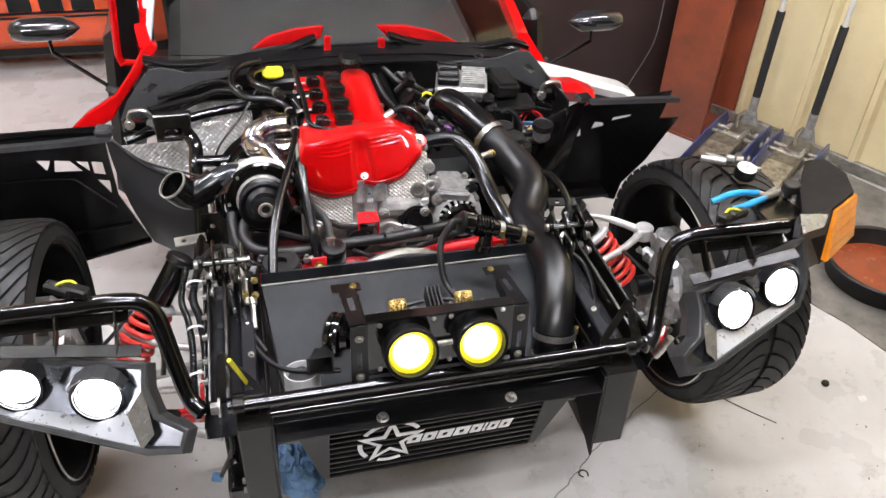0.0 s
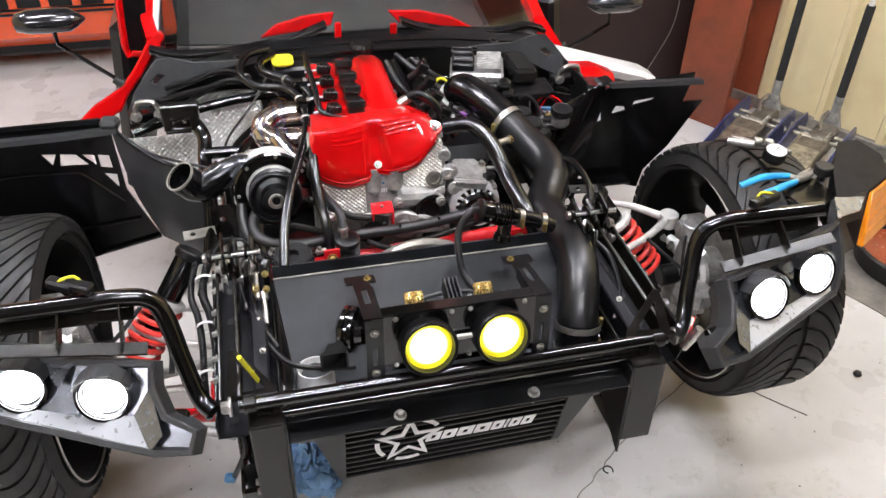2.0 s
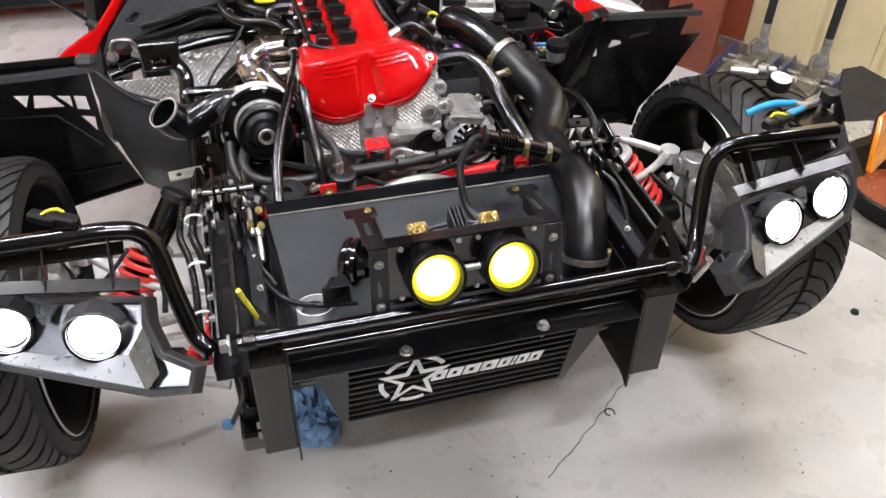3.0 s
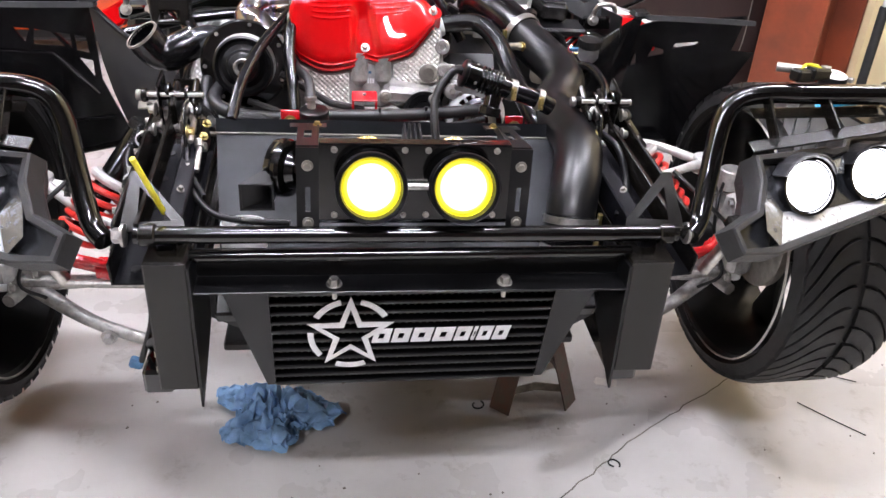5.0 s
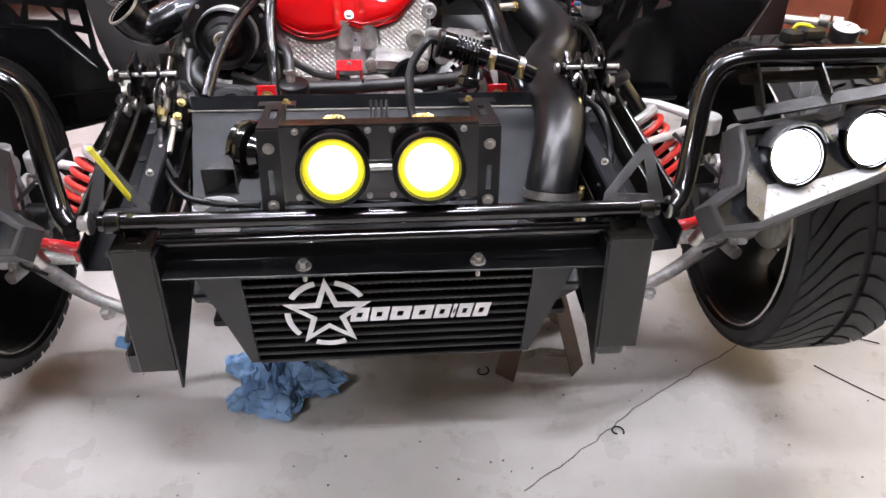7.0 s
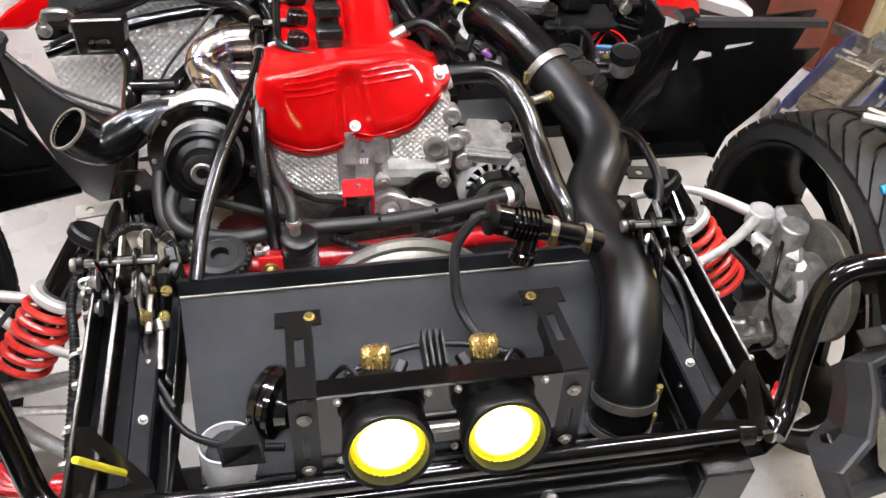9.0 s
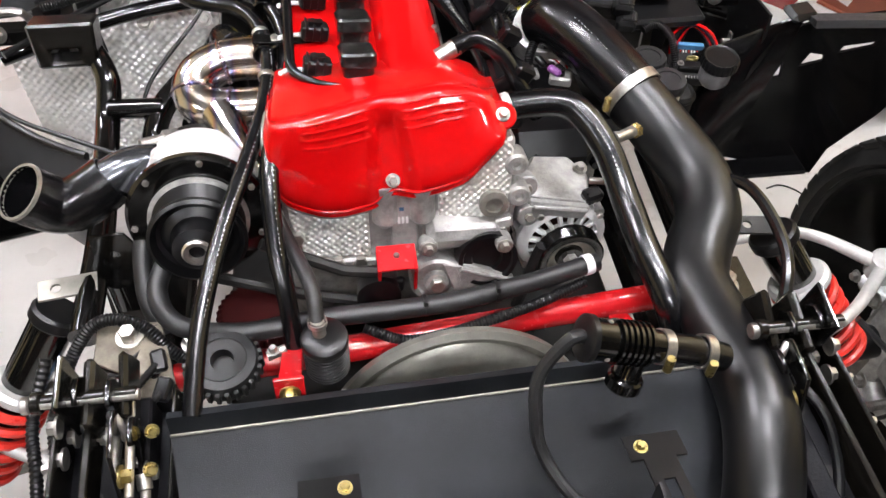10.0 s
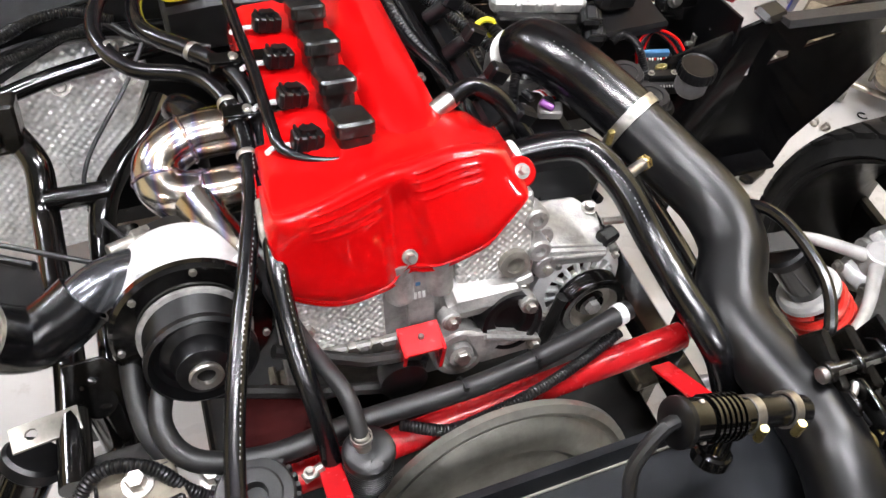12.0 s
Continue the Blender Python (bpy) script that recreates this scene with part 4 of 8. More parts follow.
def build_fog_lamps():
    y0, z0, tilt = 0.085, 0.868, -6
    m = pose(0.018, y0, z0, tilt, 1.0, 1.5)
    lx, lz = 0.0705, -0.002
    g = Geo()
    circ = lambda cx, cz, r: [(cx + r * math.cos(2 * math.pi * i / 28), cz + r * math.sin(2 * math.pi * i / 28)) for i in range(28)]
    up = m @ Matrix(((1, 0, 0, 0), (0, 0, -1, 0), (0, 1, 0, 0), (0, 0, 0, 1)))
    g.prism([(-0.148, -0.062), (0.148, -0.062), (0.148, 0.062), (-0.148, 0.062)], 0.003, up, [circ(-lx, lz, 0.05), circ(lx, lz, 0.05)])
    g.box((0, 0.012, 0.063), (0.296, 0.026, 0.003), m=m).box((0, 0.012, -0.063), (0.296, 0.026, 0.003), m=m)
    bar = part("fog_lamp_frame", g, GLOSS_BLACK, car, "glossy black plate holding two fog lamps")
    for s in (-1, 1):
        for z in (-0.05, 0.055):
            for x in (0.018, 0.125):
                part("screw", Geo().bolt(m @ Vector((s * x, -0.003, z)), m.to_3x3() @ Vector((0, -1, 0)), 0.0035, 0.004), ZINC, bar)
        # slotted side brackets
        g = Geo()
        side = m @ pose(s * 0.165, 0.0, 0)
        sl = side @ Matrix(((1, 0, 0, 0), (0, 0, -1, 0), (0, 1, 0, 0), (0, 0, 0, 1)))
        g.prism([(-0.017, -0.075), (0.017, -0.075), (0.017, 0.058), (-0.017, 0.058)], 0.003, sl, [[(-0.004, -0.045), (0.004, -0.045), (0.004, -0.005), (-0.004, -0.005)]])
        g.box((-s * 0.016, 0.035, 0.0), (0.003, 0.07, 0.12), m=side)
        strap = side @ Matrix.Translation((0, 0.004, 0.056)) @ pose(0, 0, 0, -4, 0, 0)
        g.prism([(-0.017, 0.0), (0.017, 0.0), (0.017, 0.135), (0.030, 0.135), (0.030, 0.165), (-0.030, 0.165), (-0.030, 0.135), (-0.017, 0.135)], 0.003, strap, [[(-0.006, 0.055), (0.006, 0.055), (0.006, 0.110), (-0.006, 0.110)]])
        g.box((-s * 0.0165, 0.055, 0.045), (0.003, 0.10, 0.030), (4, 0, 0), m=side)
        br = part("lamp_bracket", g, SATIN_BLACK, bar, "black slotted lamp bracket")
        part("bolt", Geo().bolt(strap @ Vector((-s * 0.015, 0.150, 0.003)), (0, 0, 1), 0.005, 0.005), YELLOW_ZINC, bar)
        part("bolt", Geo().bolt(side @ Vector((0, -0.004, 0.030)), (0, -1, 0), 0.006, 0.004), DULL_STEEL, bar)
        part("bolt", Geo().bolt(side @ Vector((0, -0.004, -0.062)), (0, -1, 0), 0.006, 0.004), DULL_STEEL, bar)
        o = m @ Vector((s * lx, 0, lz))
        ax = (m.to_3x3() @ Vector((0, -1, 0.24))).normalized()
        part("lamp_body", Geo().lathe([(0.030, -0.085), (0.045, -0.06), (0.050, -0.01), (0.053, 0.0), (0.0515, 0.004), (0.0510, 0.030), (0.0540, 0.032), (0.0545, 0.048), (0.0525, 0.052), (0.0470, 0.051), (0.0445, 0.036)], o, ax, 44), PLASTIC, bar, "round black fog lamp housing")
        part("lens_ring", Geo().lathe([(0.0450, 0.038), (0.0435, 0.033), (0.0405, 0.029)], o, ax, 36), REFLECTOR_GLOW, bar, "yellow reflector ring with the lamp light on it given as glow")
        part("lens", Geo().lathe([(0.0415, 0.027), (0.0400, 0.032), (0.037, 0.035), (0.035, 0.034)], o, ax, 36), LAMP_YELLOW, bar, "lit yellow fog lamp lens")
        part("lens_core", Geo().disc([(0.0370, 0.0335), (0.033, 0.0385), (0.015, 0.043)], o, ax, 36), LAMP_CORE, bar, "bright yellow-white lens core")
        back = m @ Vector((s * lx, 0.062, -0.006))
        cap = (m.to_3x3() @ Vector((0, 0.55, 0.83))).normalized()
        part("lamp_back", Geo().disc([(0.030, -0.030), (0.040, -0.018), (0.040, 0.004), (0.030, 0.018), (0.022, 0.024)], back, cap, 30), PLASTIC, bar, "rounded black lamp back cover")
        part("lamp_lead", Geo().tube([back + Vector((s * 0.020, 0.0, 0.020)), back + Vector((s * 0.036, 0.020, 0.030)), back + Vector((s * 0.050, 0.030, 0.010)), back + Vector((s * 0.070, 0.020, -0.010))], 0.0035, 8), PLASTIC, bar)
        part("lead_plug", Geo().box(back + Vector((-s * 0.030, 0.012, 0.030)), (0.014, 0.020, 0.012), (20, 0, 30 * s), 0.002), PLASTIC, bar)
        part("cap_neck", Geo().cyl(back, back + cap * 0.042, 0.017, 24), PLASTIC, bar)
        part("cap", Geo().disc([(0.016, 0.030), (0.0190, 0.033), (0.0190, 0.054), (0.0165, 0.059), (0.008, 0.060)], back, cap, 108, (18, 0.12)), GOLD, bar, "knurled gold cap")
    g = Geo().box((0, 0.03, 0.01), (0.034, 0.06, 0.05), (0, 0, 0), 0.006, m=m)
    for i in range(4):
        g.box((-0.012 + 0.008 * i, 0.065, 0.05), (0.004, 0.05, 0.035), (20, 0, 0), 0.001, m=m)
    part("lamp_link", g, SATIN_BLACK, bar)
    part("link_pin", Geo().cyl(m @ Vector((-0.02, -0.012, 0.0)), m @ Vector((0.02, -0.012, 0.0)), 0.006), ZINC, bar)
    part("loom", Geo().tube([m @ Vector(p) for p in ((-0.11, 0.09, 0.0), (-0.05, 0.11, 0.012), (0.0, 0.11, 0.02), (0.06, 0.11, 0.012), (0.13, 0.09, 0.0))], 0.005, 8, 0.006, (0.006, 0.001)), RUBBER_HOSE, bar)
    # horn
    h = Vector((-0.196, 0.125, 0.868))
    ha = Vector((0.86, -0.42, 0.06)).normalized()
    horn = part("horn", Geo().disc([(0.030, -0.022), (0.040, -0.016), (0.045, -0.012), (0.046, -0.004), (0.043, -0.002), (0.043, 0.004), (0.046, 0.006), (0.044, 0.012), (0.032, 0.016), (0.026, 0.028), (0.016, 0.030)], h + Vector((0.012, 0.006, 0.006)), ha, 36), GLOSS_BLACK, car, "black electric horn")
    ring = lambda x, y, z, w, d: [h + Vector((x, y, z)) + Vector((0, a * w, b * d)) for a, b in ((-1, -1), (1, -1), (1, 1), (-1, 1))]
    mouth = [[h + Vector((0.0, 0.0 + a * 0.014, b * 0.030)) for a, b in ((-1, -1), (1, -1), (1, 1), (-1, 1))], [h + Vector((-0.018 + 0 * b, -0.02 + a * 0.016, -0.005 + b * 0.026)) for a, b in ((-1, -1), (1, -1), (1, 1), (-1, 1))], [h + Vector((-0.028 + a * 0.026, -0.05, -0.018 + b * 0.022)) for a, b in ((-1, -1), (1, -1), (1, 1), (-1, 1))]]
    g = Geo().loft(mouth)
    inner = [[p + (sum(mouth[2], Vector()) / 4 - p) * 0.12 for p in mouth[2]], [p + (sum(mouth[2], Vector()) / 4 - p) * 0.35 + Vector((0.01, 0.03, 0.005)) for p in mouth[2]]]
    g.loft([mouth[2]] + inner)
    part("horn_trumpet", g, PLASTIC, horn)
    part("horn_stem", Geo().cyl(h + Vector((0.030, 0.0, 0.006)), h + Vector((0.065, -0.012, 0.008)), 0.009).bolt(h + Vector((0.055, -0.008, 0.022)), (0, 0, 1), 0.006, 0.008), ZINC, horn)


def build_intercooler():
    top, bot = Vector((0.022, 0.062, 0.700)), Vector((0.022, 0.122, 0.450))
    zdir = (top - bot)
    h, w, d = zdir.length, 0.478, 0.065
    m = frame3((top + bot) / 2, (1, 0.02, -0.008), zdir)  # x across, y up the face, z towards the front
    if m.to_3x3().col[2].y > 0:
        m = m @ pose(0, 0, 0, 0, 180, 0)
    ic = thing("intercooler", "black bar-and-plate intercooler with white stencilled emblem", "intercooler", tuple((top + bot) / 2))
    n = 11
    part("core", Geo().box((0, 0, -d / 2 - 0.008), (w, h, d - 0.020), m=m), PLASTIC, ic, "dark finned core")
    pitch = h / n
    for i in range(n + 1):
        g = Geo().box((0, -h / 2 + i * pitch, -d / 2), (w, 0.009, d), bevel=0.002, m=m)
        part("bar", g, SATIN_BLACK, ic)
    fins = Geo()
    for i in range(n):
        y = -h / 2 + (i + 0.5) * pitch
        k = int(w / 0.006)
        for j in range(k):
            x = -w / 2 + (j + 0.5) * w / k
            fins.box((x, y, -0.0125), (0.0012, pitch - 0.010, 0.005), (0, 0, 18 if j % 2 else -18), m=m)
    tagged(part("fin_pack", fins, PLASTIC, ic), kind="stuff")
    for s in (-1, 1):
        x0, xt, xb = s * w / 2, s * (w / 2 + 0.075), s * (w / 2 + 0.014)
        f = [(x0, -h / 2), (xb, -h / 2), (xt, h / 2), (x0, h / 2)]
        g = Geo().loft([[m @ Vector((x, y, 0.0)) for x, y in f], [m @ Vector((x, y, -d)) for x, y in f]], caps=True)
        part("end_tank", g, SATIN_BLACK, ic, "satin black tapered end tank", 20)
    # emblem: open ring and star, then a row of bars for the lettering
    cx, cy, R = -0.106, 0.008, 0.073
    g = Geo()
    star = []
    for i in range(10):
        a = math.pi / 2 + i * math.pi / 5
        r = R * 1.06 if i % 2 == 0 else R * 0.43
        star.append((cx + r * math.cos(a), cy + 1.22 * r * math.sin(a)))
    hole = []
    for i in range(10):
        a = math.pi / 2 + i * math.pi / 5
        r = R * 0.72 if i % 2 == 0 else R * 0.27
        hole.append((cx + r * math.cos(a), cy - 0.002 + 1.22 * r * math.sin(a)))
    cut = lambda a, b: [(cx + q * math.cos(t), cy + 1.22 * q * math.sin(t)) for q, ts in ((R, [a + (b - a) * i / 8 for i in range(9)]), (R * 0.86, [b - (b - a) * i / 8 for i in range(9)])) for t in ts]
    polys = [(star, [hole])] + [(cut(math.radians(a), math.radians(b)), []) for a, b in ((32, 76), (104, 148), (176, 220), (248, 292))]
    for lp, ho in polys:
        g.prism(lp, 0.0012, m @ pose(0, 0, 0.0022), ho)
    part("emblem", g, WHITE_PRINT, ic, "white star in a broken ring")
    x = -0.070
    for wd in (0.034, 0.034, 0.038, 0.038, 0.030, 0.010, 0.028, 0.030):
        sk = 0.006
        g = Geo().prism([(x, -0.016), (x + wd - 0.004, -0.016), (x + wd - 0.004 + sk, 0.020), (x + sk, 0.020)], 0.0012, m @ pose(0, 0, 0.0022), [[(x + wd * 0.32, -0.006), (x + wd * 0.60, -0.006), (x + wd * 0.60 + 0.003, 0.008), (x + wd * 0.32 + 0.003, 0.008)]])
        part("lettering_bar", g, WHITE_PRINT, ic, "white block of lettering")
        x += wd
    # right and left boots
    part("inlet_neck", Geo().lathe([(0.037, -0.03), (0.037, 0.03), (0.034, 0.03), (0.033, -0.03)], (-0.258, 0.150, 0.735), (0, 0.15, 1), 36), ALU_LIGHT, ic, "open bare aluminium pipe neck")
    part("neck_floor", Geo().disc([(0.033, 0.0), (0.033, 0.002)], (-0.258, 0.146, 0.712), (0, 0.15, 1), 28), PLASTIC, ic)


def build_radiator():
    rad = thing("radiator", "black sheet-covered radiator behind the crossbar", "radiator", (0, 0.25, 0.75))
    tl, tr = Vector((-0.320, 0.352, 0.840)), Vector((0.335, 0.378, 0.822))
    bl, br = Vector((-0.295, 0.125, 0.715)), Vector((0.335, 0.150, 0.700))
    nrm = (tr - tl).cross(bl - tl).normalized()
    if nrm.z < 0:
        nrm = -nrm
    g = Geo().loft([[tl, tr, br, bl], [p - nrm * 0.05 for p in (tl, tr, br, bl)]], caps=True)
    part("cover_sheet", g, PANEL_BLACK, rad, "grey-black wrinkle-coated cover sheet", 20)
    lip = Vector((0, 0.006, 0.028))
    back = Vector((0, 0.010, -0.004))
    part("top_lip", Geo().loft([[tl, tr, tr + lip, tl + lip], [tl + back, tr + back, tr + lip + back, tl + lip + back]], caps=True), PANEL_BLACK, rad, "upturned black lip")
    # thin light strip whose steel colour imitates the shine along the edge
    part("edge_shine_strip", Geo().tube([tl + Vector((0, 0, 0.002)), tr + Vector((0, 0, 0.002))], 0.0019, 8, smooth=False), DULL_STEEL, rad)
    part("under_tray", Geo().box((0.02, 0.20, 0.66), (0.66, 0.22, 0.03), (28, 0, 0), 0.004), PLASTIC, rad)
    # spun fan ring whose top shows behind the lip
    part("fan_shroud", Geo().disc([(0.176, -0.012), (0.185, -0.006), (0.1855, 0.004), (0.176, 0.009), (0.170, 0.005), (0.166, 0.004), (0.156, 0.012), (0.140, 0.016), (0.120, 0.015), (0.112, 0.008)], (0.018, 0.437, 0.623), (0.035, -0.975, 0.223), 96), SPUN_STEEL, rad, "dull grey spun metal fan ring")


engine = thing("engine", "four-cylinder engine with glossy red cam cover and supercharger", "engine", (-0.05, 0.8, 0.3))


def build_engine():
    block = part("engine_block", Geo().box((-0.05, 0.93, 0.70), (0.25, 0.44, 0.36), bevel=0.02).box((-0.06, 0.76, 0.66), (0.28, 0.10, 0.30), bevel=0.02), ALU, engine, "cast aluminium block and head")

    # front cam housing: a sheet from the back edge over the ridge down to the bolted flange, with two pillowed lobes
    def smooth(a, b, x):
        t = max(0.0, min(1.0, (x - a) / (b - a)))
        return t * t * (3 - 2 * t)

    def along(keys, u):
        """Smooth value at u of a table of (u, x, y, z)."""
        for k0, k1 in zip(keys, keys[1:]):
            if u <= k1[0]:
                break
        i = keys.index(k0)
        p0, p3 = keys[max(0, i - 1)], keys[min(len(keys) - 1, i + 2)]
        t = (u - k0[0]) / (k1[0] - k0[0])
        f = lambda c: 0.5 * (2 * k0[c] + (k1[c] - p0[c]) * t + (2 * p0[c] - 5 * k0[c] + 4 * k1[c] - p3[c]) * t * t + (3 * k0[c] - p0[c] - 3 * k1[c] + p3[c]) * t**3)
        return Vector((f(1), f(2), f(3)))

    foot = [(0.0, -0.196, 0.735, 0.985), (0.05, -0.202, 0.672, 0.982), (0.11, -0.200, 0.655, 0.958), (0.16, -0.196, 0.646, 0.926), (0.20, -0.189, 0.641, 0.904), (0.25, -0.174, 0.638, 0.890), (0.33, -0.143, 0.635, 0.876), (0.39, -0.118, 0.634, 0.873), (0.45, -0.095, 0.635, 0.876), (0.51, -0.071, 0.636, 0.882), (0.545, -0.058, 0.639, 0.893), (0.575, -0.046, 0.640, 0.899), (0.61, -0.032, 0.639, 0.896), (0.65, -0.016, 0.639, 0.892), (0.70, 0.003, 0.639, 0.895), (0.77, 0.031, 0.641, 0.902), (0.83, 0.052, 0.643, 0.912), (0.88, 0.072, 0.648, 0.933), (0.93, 0.089, 0.652, 0.953), (0.965, 0.100, 0.662, 0.962), (1.0, 0.108, 0.715, 0.972)]
    crest = [(0.0, -0.192, 0.730, 0.990), (0.06, -0.192, 0.684, 1.000), (0.12, -0.184, 0.668, 1.006), (0.25, -0.147, 0.669, 1.010), (0.42, -0.095, 0.687, 1.011), (0.51, -0.067, 0.696, 1.011), (0.62, -0.027, 0.703, 1.011), (0.75, 0.015, 0.712, 1.011), (0.85, 0.048, 0.711, 1.010), (0.93, 0.078, 0.714, 0.999), (1.0, 0.100, 0.738, 0.980)]
    nrm = Vector((0, -0.80, 0.60))
    rows = []
    for i in range(161):
        u = i / 160
        bt, rg = along(foot, u), along(crest, u)
        e0, e1 = min(1.0, u / 0.11), min(1.0, (1 - u) / 0.09)
        end = (1 - (1 - e0) ** 3) ** 0.7 * (1 - (1 - e1) ** 3) ** 0.7
        prof = [Vector((rg.x * 0.97 - 0.002, 0.800, rg.z - 0.022)), Vector((rg.x * 0.985, 0.765, rg.z - 0.012)), rg + Vector((0, 0.030, -0.005)), rg + Vector((0, 0.010, -0.001))]
        steps = [0.42 * (j / 70) ** 1.4 for j in range(70)] + [0.42 + 0.53 * j / 24 for j in range(24)] + [0.95 + 0.05 * j / 14 for j in range(15)]
        for q in steps:
            p = rg.lerp(bt, q)
            # narrow valley between the lobes, wider at its foot round the bolt
            xc, hw = -0.054 + 0.010 * q, 0.004 + 0.011 * q
            valley = (1 - smooth(hw, hw + 0.022, abs(p.x - xc))) * smooth(0.0, 0.40, q)
            face = 0.019 * max(0.0, 1 - abs(2 * q - 1) ** 6) ** 0.5
            out = face * end * (1 - 0.78 * valley)
            left, right = -0.158, 0.052
            win = smooth(0.018, 0.024, abs(p.x - xc)) * smooth(left, left + 0.008, p.x) * (1 - smooth(right - 0.008, right, p.x))
            for s0 in (0.11, 0.19, 0.27, 0.35):
                out += 0.0011 * win * math.exp(-(((q - s0) / 0.013) ** 2))
            # raised lip along the foot
            out += 0.0034 * math.exp(-(((q - 0.978) / 0.012) ** 2)) * end
            prof.append(p + nrm * out)
        # turned-out flange
        prof.append(bt + Vector((0, -0.003, -0.004)))
        prof.append(bt + Vector((0, 0.004, -0.009)))
        prof.append(bt + Vector((0, 0.030, -0.008)))
        rows.append(prof)
    part("cam_cover", Geo().loft(rows, closed=False), RED, block, "glossy red front cam housing with two rounded lobes", 70)
    part("cover_gasket", Geo().tube([r[-2] + Vector((0, 0.006, -0.004)) for r in rows[3:-3:2]], 0.0055, 8), DULL_STEEL, block)
    # rear cover: a rounded box running back, low over the coils and raised along one side
    prof = [(-0.180, 0.905), (-0.185, 0.955), (-0.178, 0.982), (-0.160, 0.990), (-0.112, 0.992), (-0.100, 0.984), (-0.048, 0.984), (-0.036, 1.000), (-0.020, 1.006), (0.018, 1.004), (0.036, 0.994), (0.046, 0.970), (0.048, 0.905)]
    rr = []
    for y, k, dz in ((0.722, 0.99, -0.022), (0.745, 1.0, -0.008), (0.775, 1.0, 0.0), (0.90, 0.98, 0.003), (1.05, 0.955, 0.006), (1.08, 0.93, 0.003), (1.09, 0.84, -0.01)):
        rr.append([Vector((-0.07 + (x + 0.07) * k, y, 0.905 + (z - 0.905) * k + dz)) for x, z in prof])
    g = Geo().loft(rr, closed=False)
    g.add(rr[-1], [tuple(range(len(prof)))])
    part("valve_cover", g, RED, block, "glossy red valve cover", 40)
    part("cover_bolt", Geo().bolt((-0.0465, 0.6445, 0.915), (0, -0.8, 0.6), 0.0062, 0.012), ZINC, block, "zinc cover bolt")
    part("cover_bolt", Geo().bolt((0.097, 0.674, 0.986), (0, -0.6, 0.8), 0.0062, 0.010), ZINC, block, "zinc cover bolt")
    part("bolt_ear", Geo().cyl((0.097, 0.700, 0.950), (0.097, 0.675, 0.985), 0.019, 24), RED, block)
    for x, y in ((-0.155, 0.735), (-0.06, 0.765), (0.035, 0.86), (-0.17, 0.95)):
        part("cover_screw", Geo().bolt((x, y, 0.990), (0, 0, 1), 0.0045, 0.006), ZINC, block)
    # timing case with embossed insulation
    tc = [(-0.188, 0.950), (-0.192, 0.890), (-0.180, 0.800), (-0.165, 0.785), (0.0, 0.782), (0.118, 0.815), (0.124, 0.86), (0.116, 0.955), (0.092, 0.95), (0.06, 0.915), (-0.046, 0.895), (-0.13, 0.878), (-0.17, 0.89)]
    face = frame3((0, 0.652, 0.88), (1, 0, 0), (0, 0.22, 1))
    loc = [(x, z - 0.88) for x, z in tc]
    part("timing_case", Geo().prism(loc, -0.10, face, bevel=0.004), ALU, block, "cast aluminium timing case")
    for lo in ([(-0.186, 0.030), (-0.184, -0.02), (-0.168, -0.086), (-0.080, -0.090), (-0.080, 0.006), (-0.12, -0.002), (-0.16, 0.012)], [(0.014, -0.054), (0.112, -0.036), (0.113, 0.062), (0.096, 0.076), (0.076, 0.055), (0.05, 0.034), (0.014, 0.018)]):
        part("insulation_pad", Geo().prism(lo, 0.008, face @ pose(0, 0, -0.001), bevel=0.002), FOIL_FINE, block, "embossed silver insulation pad")
    g = Geo()
    for x in (-0.058, -0.008):
        g.tube([face @ Vector((x, 0.022, 0.002)), face @ Vector((x, -0.034, 0.002)), face @ Vector((x, -0.044, -0.004))], [0.018, 0.018, 0.011], 18, smooth=False)
    g.prism([(-0.050, 0.02), (-0.016, 0.02), (-0.014, -0.090), (-0.052, -0.090)], 0.007, face, bevel=0.002)
    tower = part("sensor_tower", g, ALU, block)
    part("paint_mark", Geo().box(face @ Vector((-0.036, -0.018, 0.0075)), (0.006, 0.001, 0.005), (-12, 0, 0)), BLUE_CLIP, tower)
    for i in range(3):
        part("print_bar", Geo().box(face @ Vector((-0.040 + 0.0055 * i, -0.036, 0.0075)), (0.0035, 0.001, 0.010), (-12, 0, 0)), WHITE_PRINT, tower)
    for x, y in ((0.118, 0.037), (0.124, -0.012)):
        part("case_ear", Geo().disc([(0.016, -0.02), (0.016, 0.008), (0.013, 0.011), (0.007, 0.011), (0.006, 0.004)], face @ Vector((x, y, 0.0)), face.to_3x3().col[2], 26).box(face @ Vector((x - 0.010, y, -0.008)), (0.024, 0.02, 0.030), (-12, 0, 0), 0.003), ALU, block)
    part("case_boss", Geo().disc([(0.020, 0.0), (0.020, 0.012), (0.012, 0.014), (0.012, 0.009)], face @ Vector((0.088, -0.018, 0.004)), face.to_3x3().col[2], 28), DULL_STEEL, block)
    for x, y in ((-0.155, -0.094), (-0.125, -0.097), (-0.095, -0.098), (0.06, -0.075), (-0.176, -0.05), (0.10, -0.066)):
        part("case_bolt", Geo().bolt(face @ Vector((x, y, 0.002)), face.to_3x3().col[2], 0.010, 0.010), ZINC, block)
    g = Geo().prism([(-0.178, -0.086), (-0.08, -0.092), (0.006, -0.092), (0.006, -0.066), (0.014, -0.062), (0.115, -0.042), (0.118, -0.058), (0.075, -0.070), (0.055, -0.082), (0.012, -0.092), (0.0, -0.108), (-0.172, -0.102)], 0.013, face, bevel=0.003)
